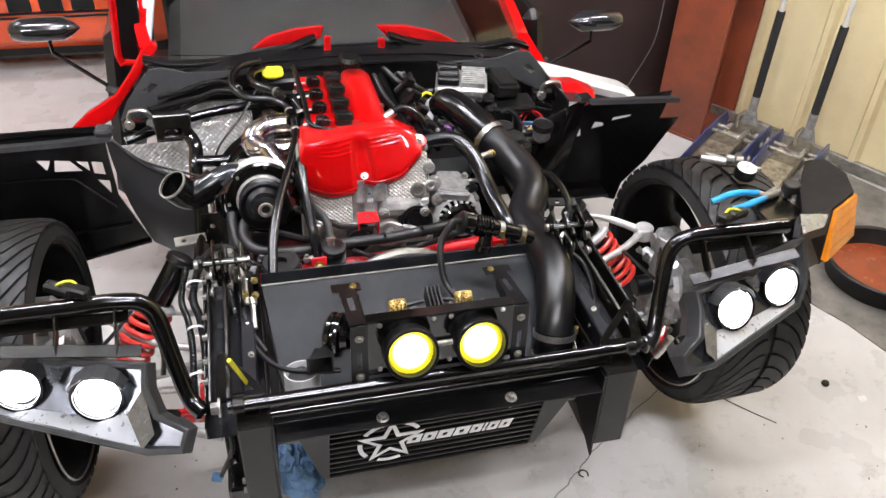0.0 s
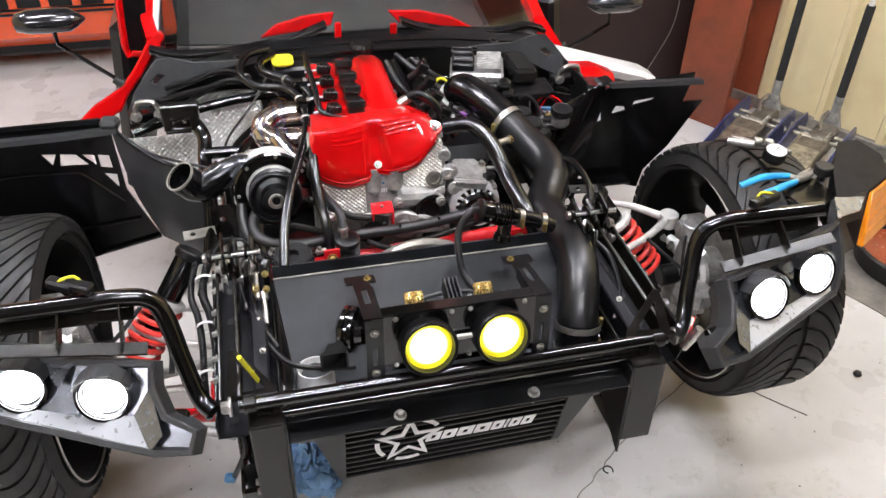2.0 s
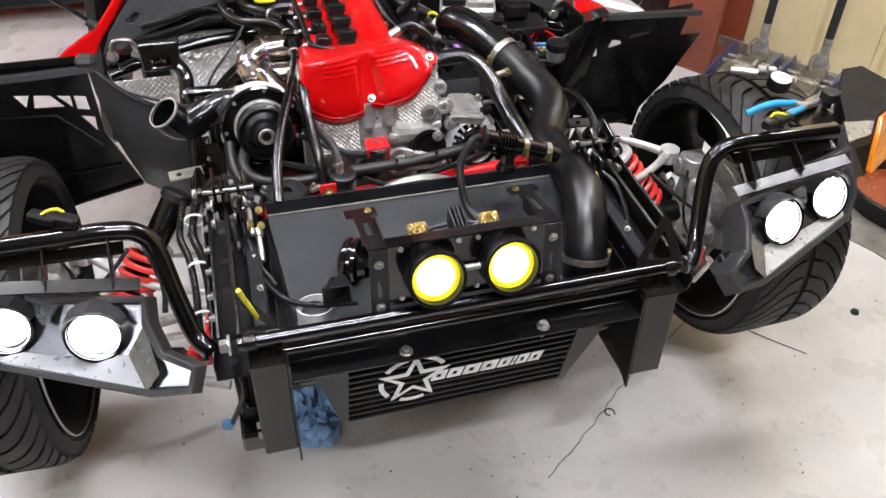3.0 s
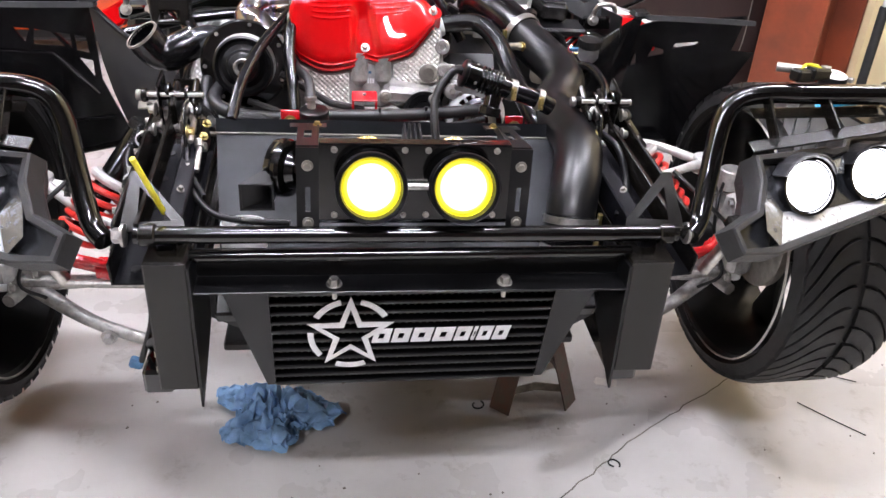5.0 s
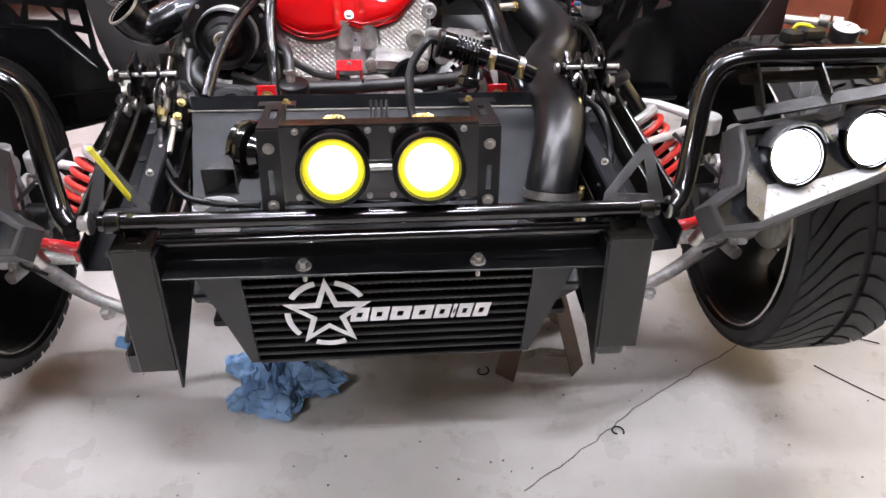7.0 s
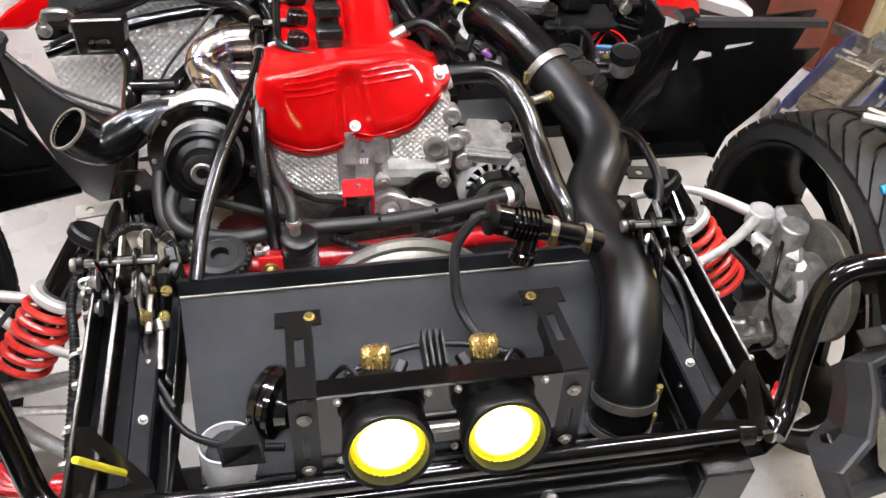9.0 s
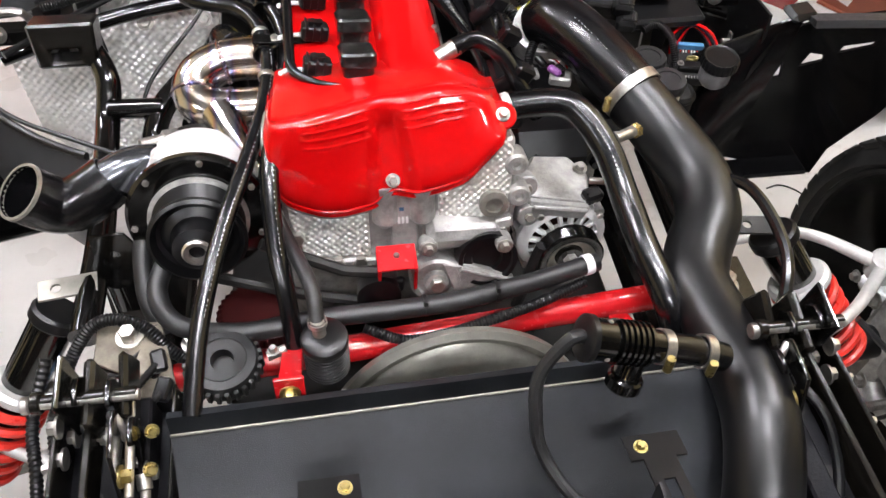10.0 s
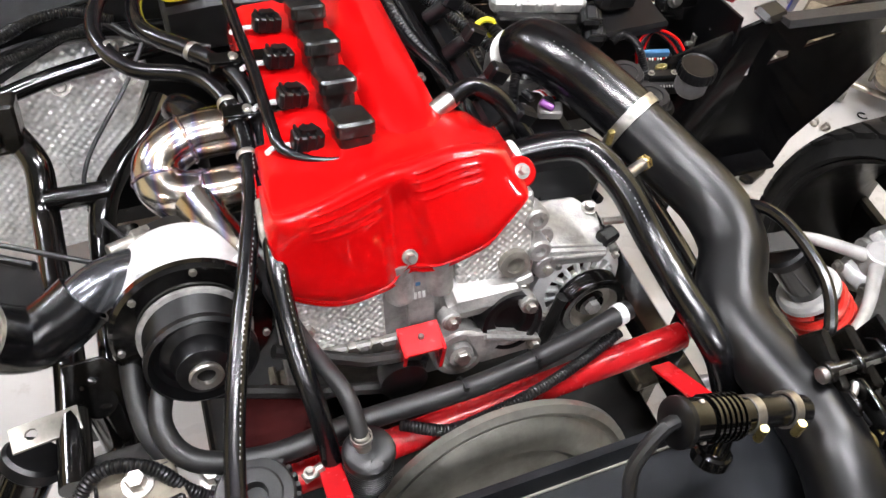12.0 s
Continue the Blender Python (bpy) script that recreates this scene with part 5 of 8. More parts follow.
    part("case_flange", g, ALU, block)
    # red lifting bracket
    b = Vector((-0.049, 0.574, 0.804))
    g = Geo().box(b + Vector((0, 0.012, 0.026)), (0.052, 0.038, 0.004), (12, 0, 0), 0.001)
    for s in (-1, 1):
        g.box(b + Vector((s * 0.024, 0.012, 0.0)), (0.005, 0.034, 0.055), (8, 0, 0), 0.001)
    part("red_bracket", g, RED_FRAME, block, "red painted steel bracket")
    part("bolt", Geo().bolt(b + Vector((0, 0.012, 0.028)), (0, 0, 1), 0.004, 0.004, False), ZINC, block)
    # tensioner arm, pump housing and idlers under the case
    tb = Vector((0.006, 0.586, 0.770))
    tx = Vector((0, -1, 0.25)).normalized()
    tn = part("tensioner", Geo().disc([(0.036, -0.03), (0.036, -0.004), (0.033, 0.0), (0.027, 0.0), (0.025, -0.005), (0.018, -0.005), (0.016, 0.004), (0.010, 0.005)], tb, tx, 40), ALU, block, "cast aluminium belt tensioner")
    tm = frame3(tb, (1, 0.04, -0.16), (0, 0.25, 1))
    part("tensioner_arm", Geo().prism([(0.0, 0.034), (0.05, 0.026), (0.10, 0.012), (0.115, 0.004), (0.115, -0.012), (0.10, -0.016), (0.03, -0.022)], 0.014, tm @ pose(0, 0, -0.012), (), 0.003), ALU, tn)
    part("arm_rib", Geo().tube([tm @ Vector((0.03, 0.024, 0.003)), tm @ Vector((0.108, 0.004, 0.003))], 0.004, 8, smooth=False), ALU, tn)
    part("tensioner_bolt", Geo().bolt(tb + tx * 0.002, tx, 0.011, 0.008, False), ZINC, tn)
    part("arm_bolt", Geo().bolt(tm @ Vector((0.105, -0.004, 0.002)), tx, 0.007, 0.008), ZINC, tn)
    part("pump_housing", Geo().box((0.045, 0.640, 0.825), (0.105, 0.06, 0.040), (14, 6, 4), 0.010).cyl((-0.004, 0.62, 0.82), (-0.004, 0.60, 0.825), 0.013).cyl((0.10, 0.62, 0.815), (0.10, 0.598, 0.82), 0.012), ALU, block, "cast aluminium pump housing")
    part("housing_bolt", Geo().bolt((-0.004, 0.600, 0.826), (0, -1, 0.25), 0.007, 0.007), ZINC, block)
    part("housing_bolt", Geo().bolt((0.10, 0.598, 0.821), (0, -1, 0.25), 0.007, 0.007), ZINC, block)
    part("idler", Geo().lathe([(0.0, 0.004), (0.020, 0.004), (0.022, 0.010), (0.034, 0.012), (0.036, 0.016), (0.042, 0.016), (0.042, -0.015), (0.0, -0.015)], (0.078, 0.612, 0.790), (0.05, -1, 0.3), 36), PLASTIC, block, "black belt idler")
    part("idler", Geo().disc([(0.028, -0.015), (0.03, 0.01), (0.012, 0.014)], (-0.075, 0.575, 0.775), (0, -1, 0.1), 24), PLASTIC, block)
    part("wire_label", Geo().box((-0.052, 0.585, 0.775), (0.026, 0.010, 0.030), (10, 0, 8), 0.003), PLASTIC, block)
    # coil packs
    for i in range(4):
        y = 0.772 + 0.078 * i
        c = Vector((-0.108, y, 1.000))
        m = pose(*(c + Vector((0.030, 0.002, 0.010))), -16, 4, 4)
        part("ignition_coil", Geo().prism(rounded(0.046, 0.052, 0.008), 0.020, m @ pose(0, 0, -0.004), (), 0.003).prism(rounded(0.040, 0.044, 0.008), 0.020, m @ pose(0, 0, -0.022)).prism(rounded(0.034, 0.040, 0.006), 0.002, m @ pose(0, 0, 0.015)), COIL_GREY, block, "dark grey ignition coil")
        mp = pose(*(c + Vector((-0.022, 0.0, 0.006))), -6, 10, 4)
        g = Geo().prism(rounded(0.036, 0.024, 0.005), 0.020, mp @ pose(0, 0, -0.010), (), 0.002).prism(rounded(0.020, 0.012, 0.003), 0.006, mp @ pose(0, 0, 0.010))
        for k in range(3):
            g.box((-0.012 + 0.010 * k, 0, 0.002), (0.003, 0.027, 0.022), m=mp)
        part("coil_plug", g, SATIN_BLACK, block, "black coil connector")
        part("coil_wire", Geo().tube([c + Vector((-0.042, 0, 0.002)), c + Vector((-0.058, 0.004, 0.0)), c + Vector((-0.070, -0.008, 0.004))], 0.0032, 8), WHITE_PRINT, block)
    part("coil_loom", Geo().tube([(-0.172, 1.10, 1.01), (-0.170, 1.0, 1.012), (-0.166, 0.90, 1.012), (-0.165, 0.80, 1.008), (-0.160, 0.765, 1.004), (-0.13, 0.742, 1.002), (-0.10, 0.735, 1.000)], [0.0075, 0.0075, 0.0075, 0.0075, 0.0065, 0.004, 0.003], 12), HOSE, block)
    part("oil_cap", Geo().disc([(0.030, 0), (0.032, 0.012), (0.026, 0.022)], (-0.02, 1.05, 1.03), (0, 0, 1), 40, (16, 0.08)), PLASTIC, block)


def build_supercharger():
    o, ax = Vector((-0.297, 0.655, 0.874)), Vector((0.05, -1, 0.22)).normalized()
    body = part("supercharger", Geo().disc([(0.050, -0.100), (0.066, -0.098), (0.077, -0.088), (0.082, -0.072), (0.083, -0.040), (0.080, -0.026), (0.080, -0.016), (0.0855, -0.012), (0.0855, -0.002), (0.0818, 0.0)], o, ax, 56), ALU_LIGHT, engine, "polished centrifugal supercharger")
    g = Geo().lathe([(0.0000, -0.002), (0.0845, -0.002), (0.0906, 0.002), (0.0906, 0.010), (0.0862, 0.014), (0.0616, 0.014), (0.0000, 0.016)], o, ax, 56)
    part("drive_plate", g, GLOSS_BLACK, body, "glossy black round drive plate")
    part("pulley_rim", Geo().lathe([(0.0528, 0.014), (0.0634, 0.016), (0.0634, 0.020), (0.0581, 0.022)], o, ax, 48), ALU, body)
    rib = [(0.0581, 0.020)]
    for i in range(7):
        rib += [(0.058, 0.022 + 0.005 * i), (0.0555, 0.0245 + 0.005 * i)]
    part("pulley", Geo().lathe(rib + [(0.0607, 0.058), (0.0607, 0.064), (0.0563, 0.067), (0.0502, 0.056), (0.0440, 0.054), (0.0334, 0.060), (0.0299, 0.082), (0.0194, 0.086), (0.0000, 0.086)], o, ax, 56), SATIN_BLACK, body, "black grooved pulley")
    part("pulley_bolt", Geo().lathe([(0.0176, 0.086), (0.0185, 0.090), (0.0158, 0.092), (0.0106, 0.091), (0.0088, 0.080), (0.0000, 0.078)], o, ax, 28), ZINC, body)
    for i in range(7):
        a = 2 * math.pi * i / 7 + 0.5
        q = ax.to_track_quat("Z", "Y").to_matrix()
        part("plate_bolt", Geo().bolt(o + q @ Vector((0.081 * math.cos(a), 0.081 * math.sin(a), 0.010)), ax, 0.0045, 0.006), ZINC, body)
    # clamp band and rear cap
    part("clamp_band", Geo().disc([(0.036, -0.148), (0.052, -0.142), (0.058, -0.132), (0.058, -0.124), (0.066, -0.122), (0.068, -0.102), (0.062, -0.094)], o, ax, 40), SATIN_BLACK, body, "black clamp band")
    for a in (0.6, 2.0, 3.4):
        q = ax.to_track_quat("Z", "Y").to_matrix()
        p = o + q @ Vector((0.084 * math.cos(a), 0.084 * math.sin(a), -0.026))
        part("case_lug", Geo().cyl(p, p + ax * 0.024, 0.012).bolt(p + ax * 0.024, ax, 0.006, 0.007), ALU_LIGHT, body)
    part("inlet_stub", Geo().tube([(-0.345, 0.726, 0.900), (-0.380, 0.708, 0.912), (-0.425, 0.684, 0.902)], 0.027, 22), SMOKED, body)
    el = part("inlet_elbow", Geo().tube([(-0.402, 0.694, 0.909), (-0.428, 0.682, 0.897), (-0.454, 0.676, 0.886), (-0.478, 0.672, 0.894), (-0.502, 0.660, 0.930)], [0.034, 0.035, 0.036, 0.037, 0.037], 28, 0.006, hollow=0.10), HOSE, engine, "glossy black silicone inlet elbow with an open mouth")
    part("mouth_lip", Geo().lathe([(0.0332, -0.004), (0.0336, 0.0012), (0.0372, 0.0012), (0.0376, -0.003)], (-0.502, 0.660, 0.930), (-0.024, -0.012, 0.036), 36), DULL_STEEL, el, "pale cut edge of the hose")
    # outlet: heat-tinted pipe curling up behind
    tp = part("tinted_pipe", Geo().tube([(-0.165, 0.872, 0.948), (-0.215, 0.878, 0.950), (-0.262, 0.876, 0.947), (-0.294, 0.860, 0.938), (-0.303, 0.838, 0.926), (-0.290, 0.818, 0.916), (-0.255, 0.812, 0.912), (-0.200, 0.814, 0.910)], 0.031, 36, 0.004), TITANIUM, engine, "heat-tinted titanium exhaust bend")
    part("branch_pipe", Geo().tube([(-0.268, 0.800, 0.918), (-0.246, 0.752, 0.906), (-0.222, 0.712, 0.894), (-0.196, 0.670, 0.880)], [0.027, 0.023, 0.020, 0.019], 26, 0.006), TITANIUM, tp, "heat-tinted titanium branch pipe")
    part("boost_nipple", Geo().cyl((-0.335, 0.770, 0.905), (-0.372, 0.752, 0.912), 0.008, 14).cyl((-0.325, 0.775, 0.903), (-0.345, 0.766, 0.907), 0.012, 6), ZINC, tp, "plated hose nipple")
    for p, r, ax2 in (((-0.262, 0.876, 0.947), 0.031, (-0.9, -0.2, -0.1)), ((-0.303, 0.838, 0.926), 0.031, (0.05, -0.88, -0.45)), ((-0.255, 0.812, 0.912), 0.031, (1, -0.05, -0.05))):
        part("weld_bead", Geo().lathe([(r, -0.003), (r + 0.0018, -0.001), (r + 0.0018, 0.001), (r, 0.003)], p, ax2, 32), WELD, tp)
    part("exhaust_elbow", Geo().tube([(-0.262, 0.93, 0.82), (-0.262, 0.955, 0.90), (-0.262, 0.935, 0.945), (-0.245, 0.90, 0.955)], 0.022, 16), HOSE, engine)
    part("vband", Geo().disc([(0.055, -0.012), (0.060, -0.006), (0.060, 0.006), (0.055, 0.012)], (-0.215, 0.745, 0.845), (-0.2, 1, 0.35), 32), PLASTIC, engine)
    # air filter under the pulley
    part("air_filter", Geo().disc([(0.045, -0.04), (0.052, -0.035), (0.052, 0.04), (0.045, 0.045)], (-0.240, 0.565, 0.730), (0, 0, 1), 128, (32, 0.06)), mat("dark_red_filter", (0.030, 0.003, 0.003), 0.8, spec=0.1), engine, "dark red pleated filter")
    # belt
    g = Geo().tube([(-0.22, 0.590, 0.875), (-0.12, 0.585, 0.815), (-0.05, 0.585, 0.80)], 0.008, 8, smooth=False)
    g.tube([(-0.29, 0.595, 0.815), (-0.18, 0.585, 0.775), (-0.08, 0.58, 0.745)], 0.008, 8, smooth=False)
    part("drive_belt", g, RUBBER, engine)


def build_alternator():
    ax = Vector((0.05, -1, 0.08)).normalized()
    c = Vector((0.203, 0.614, 0.765)) - ax * 0.054
    q = ax.to_track_quat("Z", "Y").to_matrix()
    at = lambda r, a, h: c + q @ Vector((r * math.cos(a), r * math.sin(a), h))
    body = part("alternator", Geo().disc([(0.050, -0.10), (0.060, -0.09), (0.063, -0.05), (0.063, -0.020), (0.052, -0.014)], c, ax, 40), ALU, engine, "bare cast aluminium alternator")
    part("winding", Geo().disc([(0.056, -0.016), (0.054, -0.002), (0.044, 0.002), (0.030, -0.002)], c, ax, 40), mat("copper_winding", (0.07, 0.02, 0.014), 0.45, 0.5, 0.4, 90), body, "dark copper windings")
    part("end_bell", Geo().lathe([(0.060, 0.002), (0.067, 0.004), (0.067, 0.012), (0.060, 0.020), (0.053, 0.022), (0.051, 0.014)], c, ax, 48), ALU_LIGHT, body)
    part("bearing_boss", Geo().lathe([(0.024, 0.036), (0.030, 0.034), (0.036, 0.024), (0.034, 0.016)], c, ax, 36), ALU, body)
    for i in range(16):
        a = 2 * math.pi * (i + 0.5) / 16
        m = Matrix.Translation(at(0.042, a, 0.019)) @ (q @ Matrix.Rotation(a, 3, "Z")).to_4x4()
        part("bell_spoke", Geo().box((0, 0, 0), (0.026, 0.0065, 0.010), (0, 12, 0), 0.0015, m=m), ALU_LIGHT, body)
        m = Matrix.Translation(at(0.0625, a, -0.006)) @ (q @ Matrix.Rotation(a, 3, "Z")).to_4x4()
        part("vent_fin", Geo().box((0, 0, 0), (0.008, 0.011, 0.028), bevel=0.002, m=m), ALU_LIGHT, body)
    for a in (0.7, 2.2, 3.9, 5.3):
        p = at(0.066, a, -0.03)
        part("case_lug", Geo().cyl(p, p + ax * 0.046, 0.009, 14), ALU, body)
        part("lug_bolt", Geo().bolt(p + ax * 0.046, ax, 0.0055, 0.006, False), ZINC, body)
    m = pose(0.192, 0.690, 0.838, 12, 8, -4)
    lid = part("mounting_bracket", Geo().prism([(-0.046, -0.040), (0.044, -0.044), (0.048, 0.020), (0.020, 0.048), (-0.034, 0.044), (-0.052, 0.010)], 0.016, m @ pose(0, 0, -0.010), (), 0.004), ALU, body, "cast aluminium mounting bracket", 30)
    part("bracket_lip", Geo().box((0, -0.043, -0.006), (0.080, 0.006, 0.026), (8, 0, 0), 0.002, m=m), ALU, lid)
    part("bracket_rib", Geo().box((0.0, -0.030, 0.007), (0.086, 0.004, 0.004), (0, 0, -2), 0.001, m=m), ALU, lid)
    part("bracket_bolt", Geo().bolt(m @ Vector((0.036, 0.026, 0.006)), (0, -0.2, 1), 0.007, 0.008), ZINC, lid)
    for x, y, z in ((0.140, 0.690, 0.852), (0.142, 0.670, 0.815)):
        part("bracket_ear", Geo().cyl((x, y, z), (x + 0.002, y - 0.022, z + 0.006), 0.017, 24), ALU, lid)
        part("ear_bolt", Geo().bolt((x + 0.002, y - 0.022, z + 0.006), (0, -1, 0.3), 0.007, 0.006, False), DULL_STEEL, lid)
    part("rear_plug", Geo().box((0.238, 0.665, 0.835), (0.030, 0.022, 0.018), (10, 0, 20), 0.004), PLASTIC, body)
    part("rear_stud", Geo().cyl((0.235, 0.68, 0.85), (0.262, 0.672, 0.853), 0.005, 10), ZINC, body)
    rib = [(0.0, 0.034), (0.030, 0.034), (0.047, 0.036), (0.048, 0.038)]
    for i in range(5):
        rib += [(0.0455, 0.040 + 0.004 * i), (0.0475, 0.042 + 0.004 * i)]
    part("pulley", Geo().lathe(rib + [(0.049, 0.061), (0.046, 0.063), (0.036, 0.062), (0.030, 0.052), (0.020, 0.050), (0.018, 0.058), (0.0, 0.058)], c, ax, 44), GLOSS_BLACK, body, "black alternator pulley")
    part("pulley_face", Geo().lathe([(0.036, 0.0622), (0.030, 0.0525), (0.021, 0.0505)], c + ax * 0.0006, ax, 36), DULL_STEEL, body)
    part("pulley_nut", Geo().bolt(c + ax * 0.054, ax, 0.011, 0.010, False).cyl(c + ax * 0.06, c + ax * 0.068, 0.006, 12), ALU, body)
    part("belt", Geo().tube([at(0.050, 2.6, 0.05), at(0.052, 3.3, 0.05), at(0.085, 3.9, 0.048), at(0.12, 4.1, 0.045)], 0.009, 8), RUBBER, body, "black ribbed belt")


def hose(name, pts, r, material, parent, label="", rib=None, seg=14):
    return part(name, Geo().tube(pts, r, seg, 0.010, rib), material, parent, label)


def print_line(parent, pts, r, side, pitch=0.006, gap=7):
    """Small white printed dashes along a hose, on the given side."""
    pts = [Vector(p) for p in pts]
    ext = [2 * pts[0] - pts[1]] + pts + [2 * pts[-1] - pts[-2]]
    line = []
    for i in range(1, len(ext) - 2):
        p0, p1, p2, p3 = ext[i - 1 : i + 3]
        n = max(2, int((p2 - p1).length / pitch))
        for j in range(n):
            u = j / n
            line.append(0.5 * (2 * p1 + (p2 - p0) * u + (2 * p0 - 5 * p1 + 4 * p2 - p3) * u * u + (3 * p1 - p0 - 3 * p2 + p3) * u**3))
    g = Geo()
    for k in range(1, len(line) - 1):
        if k % gap == 0:
            continue
        t = (line[k + 1] - line[k - 1]).normalized()
        v = Vector(side)
        v = (v - t * v.dot(t)).normalized()
        f = frame3(line[k] + v * (r + 0.0001), t, v)
        w = 0.0022 + 0.0016 * ((k * 7) % 3) / 2
        g.box((0, 0, 0), (w * 0.8, 0.0004, 0.0008), m=f)
    tagged(part("printed_line", g, PRINT_GREY, parent, "white printed dashes"), kind="stuff")


def band(parent, at, axis, r, w=0.011, material=None):
    """A worm-drive clamp with its screw housing."""
    ax = Vector(axis).normalized()
    part("clamp", Geo().lathe([(r, -w / 2), (r + 0.0025, -w / 2), (r + 0.0025, w / 2), (r, w / 2)], at, ax, 32), material or ZINC, parent, "steel hose clamp")
    side = ax.cross(Vector((0, 0, 1))).normalized() if abs(ax.z) < 0.9 else Vector((1, 0, 0))
    o = Vector(at) + side * (r + 0.006)
    part("clamp_screw", Geo().cyl(o - Vector((0, 0, 0.010)), o + Vector((0, 0, 0.012)), 0.005, 10), YELLOW_ZINC, parent)


def build_plumbing():
    pipe = part("charge_pipe", Geo().tube([(0.318, 0.782, 0.912), (0.352, 0.722, 0.888), (0.378, 0.655, 0.872), (0.376, 0.590, 0.860), (0.345, 0.535, 0.845), (0.328, 0.490, 0.838), (0.332, 0.430, 0.838), (0.338, 0.360, 0.842), (0.333, 0.290, 0.838), (0.318, 0.225, 0.812), (0.302, 0.178, 0.772), (0.298, 0.160, 0.735)], 0.0435, 30, 0.008), SATIN_BLACK, engine, "satin black charge pipe with an S bend")
    hose("charge_hose", [(0.225, 0.955, 0.925), (0.236, 0.935, 0.945), (0.262, 0.885, 0.945), (0.295, 0.825, 0.930), (0.320, 0.778, 0.914)], 0.0435, HOSE, pipe, "glossy black silicone hose", None, 24)
    band(pipe, (0.316, 0.786, 0.916), (0.45, -0.85, -0.3), 0.0435, 0.016)
    hose("lower_boot", [(0.302, 0.172, 0.765), (0.298, 0.160, 0.735), (0.296, 0.152, 0.70)], 0.045, HOSE, pipe, "", None, 24)
    band(pipe, (0.301, 0.169, 0.757), (0.1, 0.4, 1), 0.0455, 0.013)
    band(pipe, (0.2955, 0.153, 0.712), (0.1, 0.3, 1), 0.0455, 0.011)
    part("pipe_fitting", Geo().cyl((0.320, 0.726, 0.902), (0.292, 0.712, 0.905), 0.009, 6).cyl((0.296, 0.714, 0.905), (0.268, 0.700, 0.908), 0.008), ZINC, pipe, "brass and steel pipe fitting")
    part("weld_bead", Geo().tube([Vector((0.322, 0.728, 0.902)) + Vector((0, 0.014 * math.cos(a), 0.014 * math.sin(a))) for a in [i * math.pi / 10 for i in range(21)]], 0.004, 8), SATIN_BLACK, pipe)
    part("fitting_collar", Geo().cyl((0.312, 0.722, 0.9025), (0.300, 0.716, 0.904), 0.011, 6), GOLD, pipe)
    # bypass valve and its hose
    va, vd = Vector((0.203, 0.341, 0.935)), Vector((1, -0.02, -0.33)).normalized()
    P = lambda d: va + vd * d
    v = part("bypass_valve", Geo().cyl(P(-0.082), P(0.012), 0.018, 28).cyl(P(-0.084), P(-0.056), 0.0225, 28).cyl(P(-0.022), P(-0.022) + Vector((-0.012, -0.016, -0.044)), 0.015, 22).cyl(P(-0.022) + Vector((-0.010, -0.014, -0.036)), P(-0.022) + Vector((-0.014, -0.019, -0.052)), 0.020, 22), GLOSS_BLACK, engine, "black anodised bypass valve")
    for i in range(6):
        part("cooling_fin", Geo().disc([(0.0245, -0.0016), (0.0245, 0.0016)], P(-0.052 + 0.007 * i), vd, 28), GLOSS_BLACK, v)
    part("valve_cap", Geo().disc([(0.020, -0.004), (0.0255, -0.002), (0.0255, 0.004), (0.022, 0.006)], P(-0.084), -vd, 28), PLASTIC, v)
    for a in range(3):
        an = a * 2.1 + 0.4
        w1 = vd.orthogonal().normalized()
        w2 = vd.cross(w1)
        part("valve_screw", Geo().bolt(P(-0.062) + (w1 * math.cos(an) + w2 * math.sin(an)) * 0.0215, -vd, 0.003, 0.004, False), ZINC, v)
    hose("valve_hose", [P(0.0), P(0.05), P(0.088) + Vector((0, 0, -0.006))], 0.0165, HOSE, v)
    band(v, P(0.008), vd, 0.0170)
    band(v, P(0.062), vd, 0.0170)
    hose("vacuum_hose", [P(-0.086), P(-0.104) + Vector((0, -0.004, 0.002)), (0.073, 0.325, 0.93), (0.068, 0.30, 0.89), (0.075, 0.275, 0.85), (0.105, 0.23, 0.825), (0.15, 0.20, 0.82)], 0.0075, RUBBER_HOSE, v, "thin black rubber hose", None, 10)
    # coolant hoses
    a = hose("coolant_hose", [(0.112, 0.745, 0.935), (0.150, 0.742, 0.945), (0.205, 0.725, 0.950), (0.242, 0.675, 0.922), (0.258, 0.610, 0.888), (0.266, 0.530, 0.868), (0.282, 0.460, 0.840), (0.300, 0.430, 0.78)], 0.0195, HOSE, engine, "glossy black coolant hose", None, 18)
    part("hose_neck", Geo().cyl((0.095, 0.742, 0.930), (0.128, 0.745, 0.940), 0.022, 20), ALU_LIGHT, a)
    hose("breather_hose", [(0.052, 0.800, 1.002), (0.085, 0.812, 1.005), (0.120, 0.800, 0.985), (0.150, 0.78, 0.94), (0.175, 0.77, 0.90)], 0.012, HOSE, engine, "", None, 14)
    part("breather_neck", Geo().cyl((0.030, 0.795, 0.99), (0.060, 0.803, 1.003), 0.012), ZINC, engine)
    h1 = hose("vent_hose", [(-0.265, 1.20, 0.99), (-0.325, 1.14, 1.0), (-0.345, 1.06, 0.99), (-0.31, 0.99, 0.98), (-0.24, 0.95, 0.985), (-0.208, 0.90, 0.985), (-0.196, 0.83, 0.975), (-0.203, 0.75, 0.965), (-0.225, 0.66, 0.955), (-0.258, 0.55, 0.935), (-0.283, 0.45, 0.90), (-0.294, 0.36, 0.862)], 0.0108, HOSE, engine, "long glossy black vent hose", None, 14)
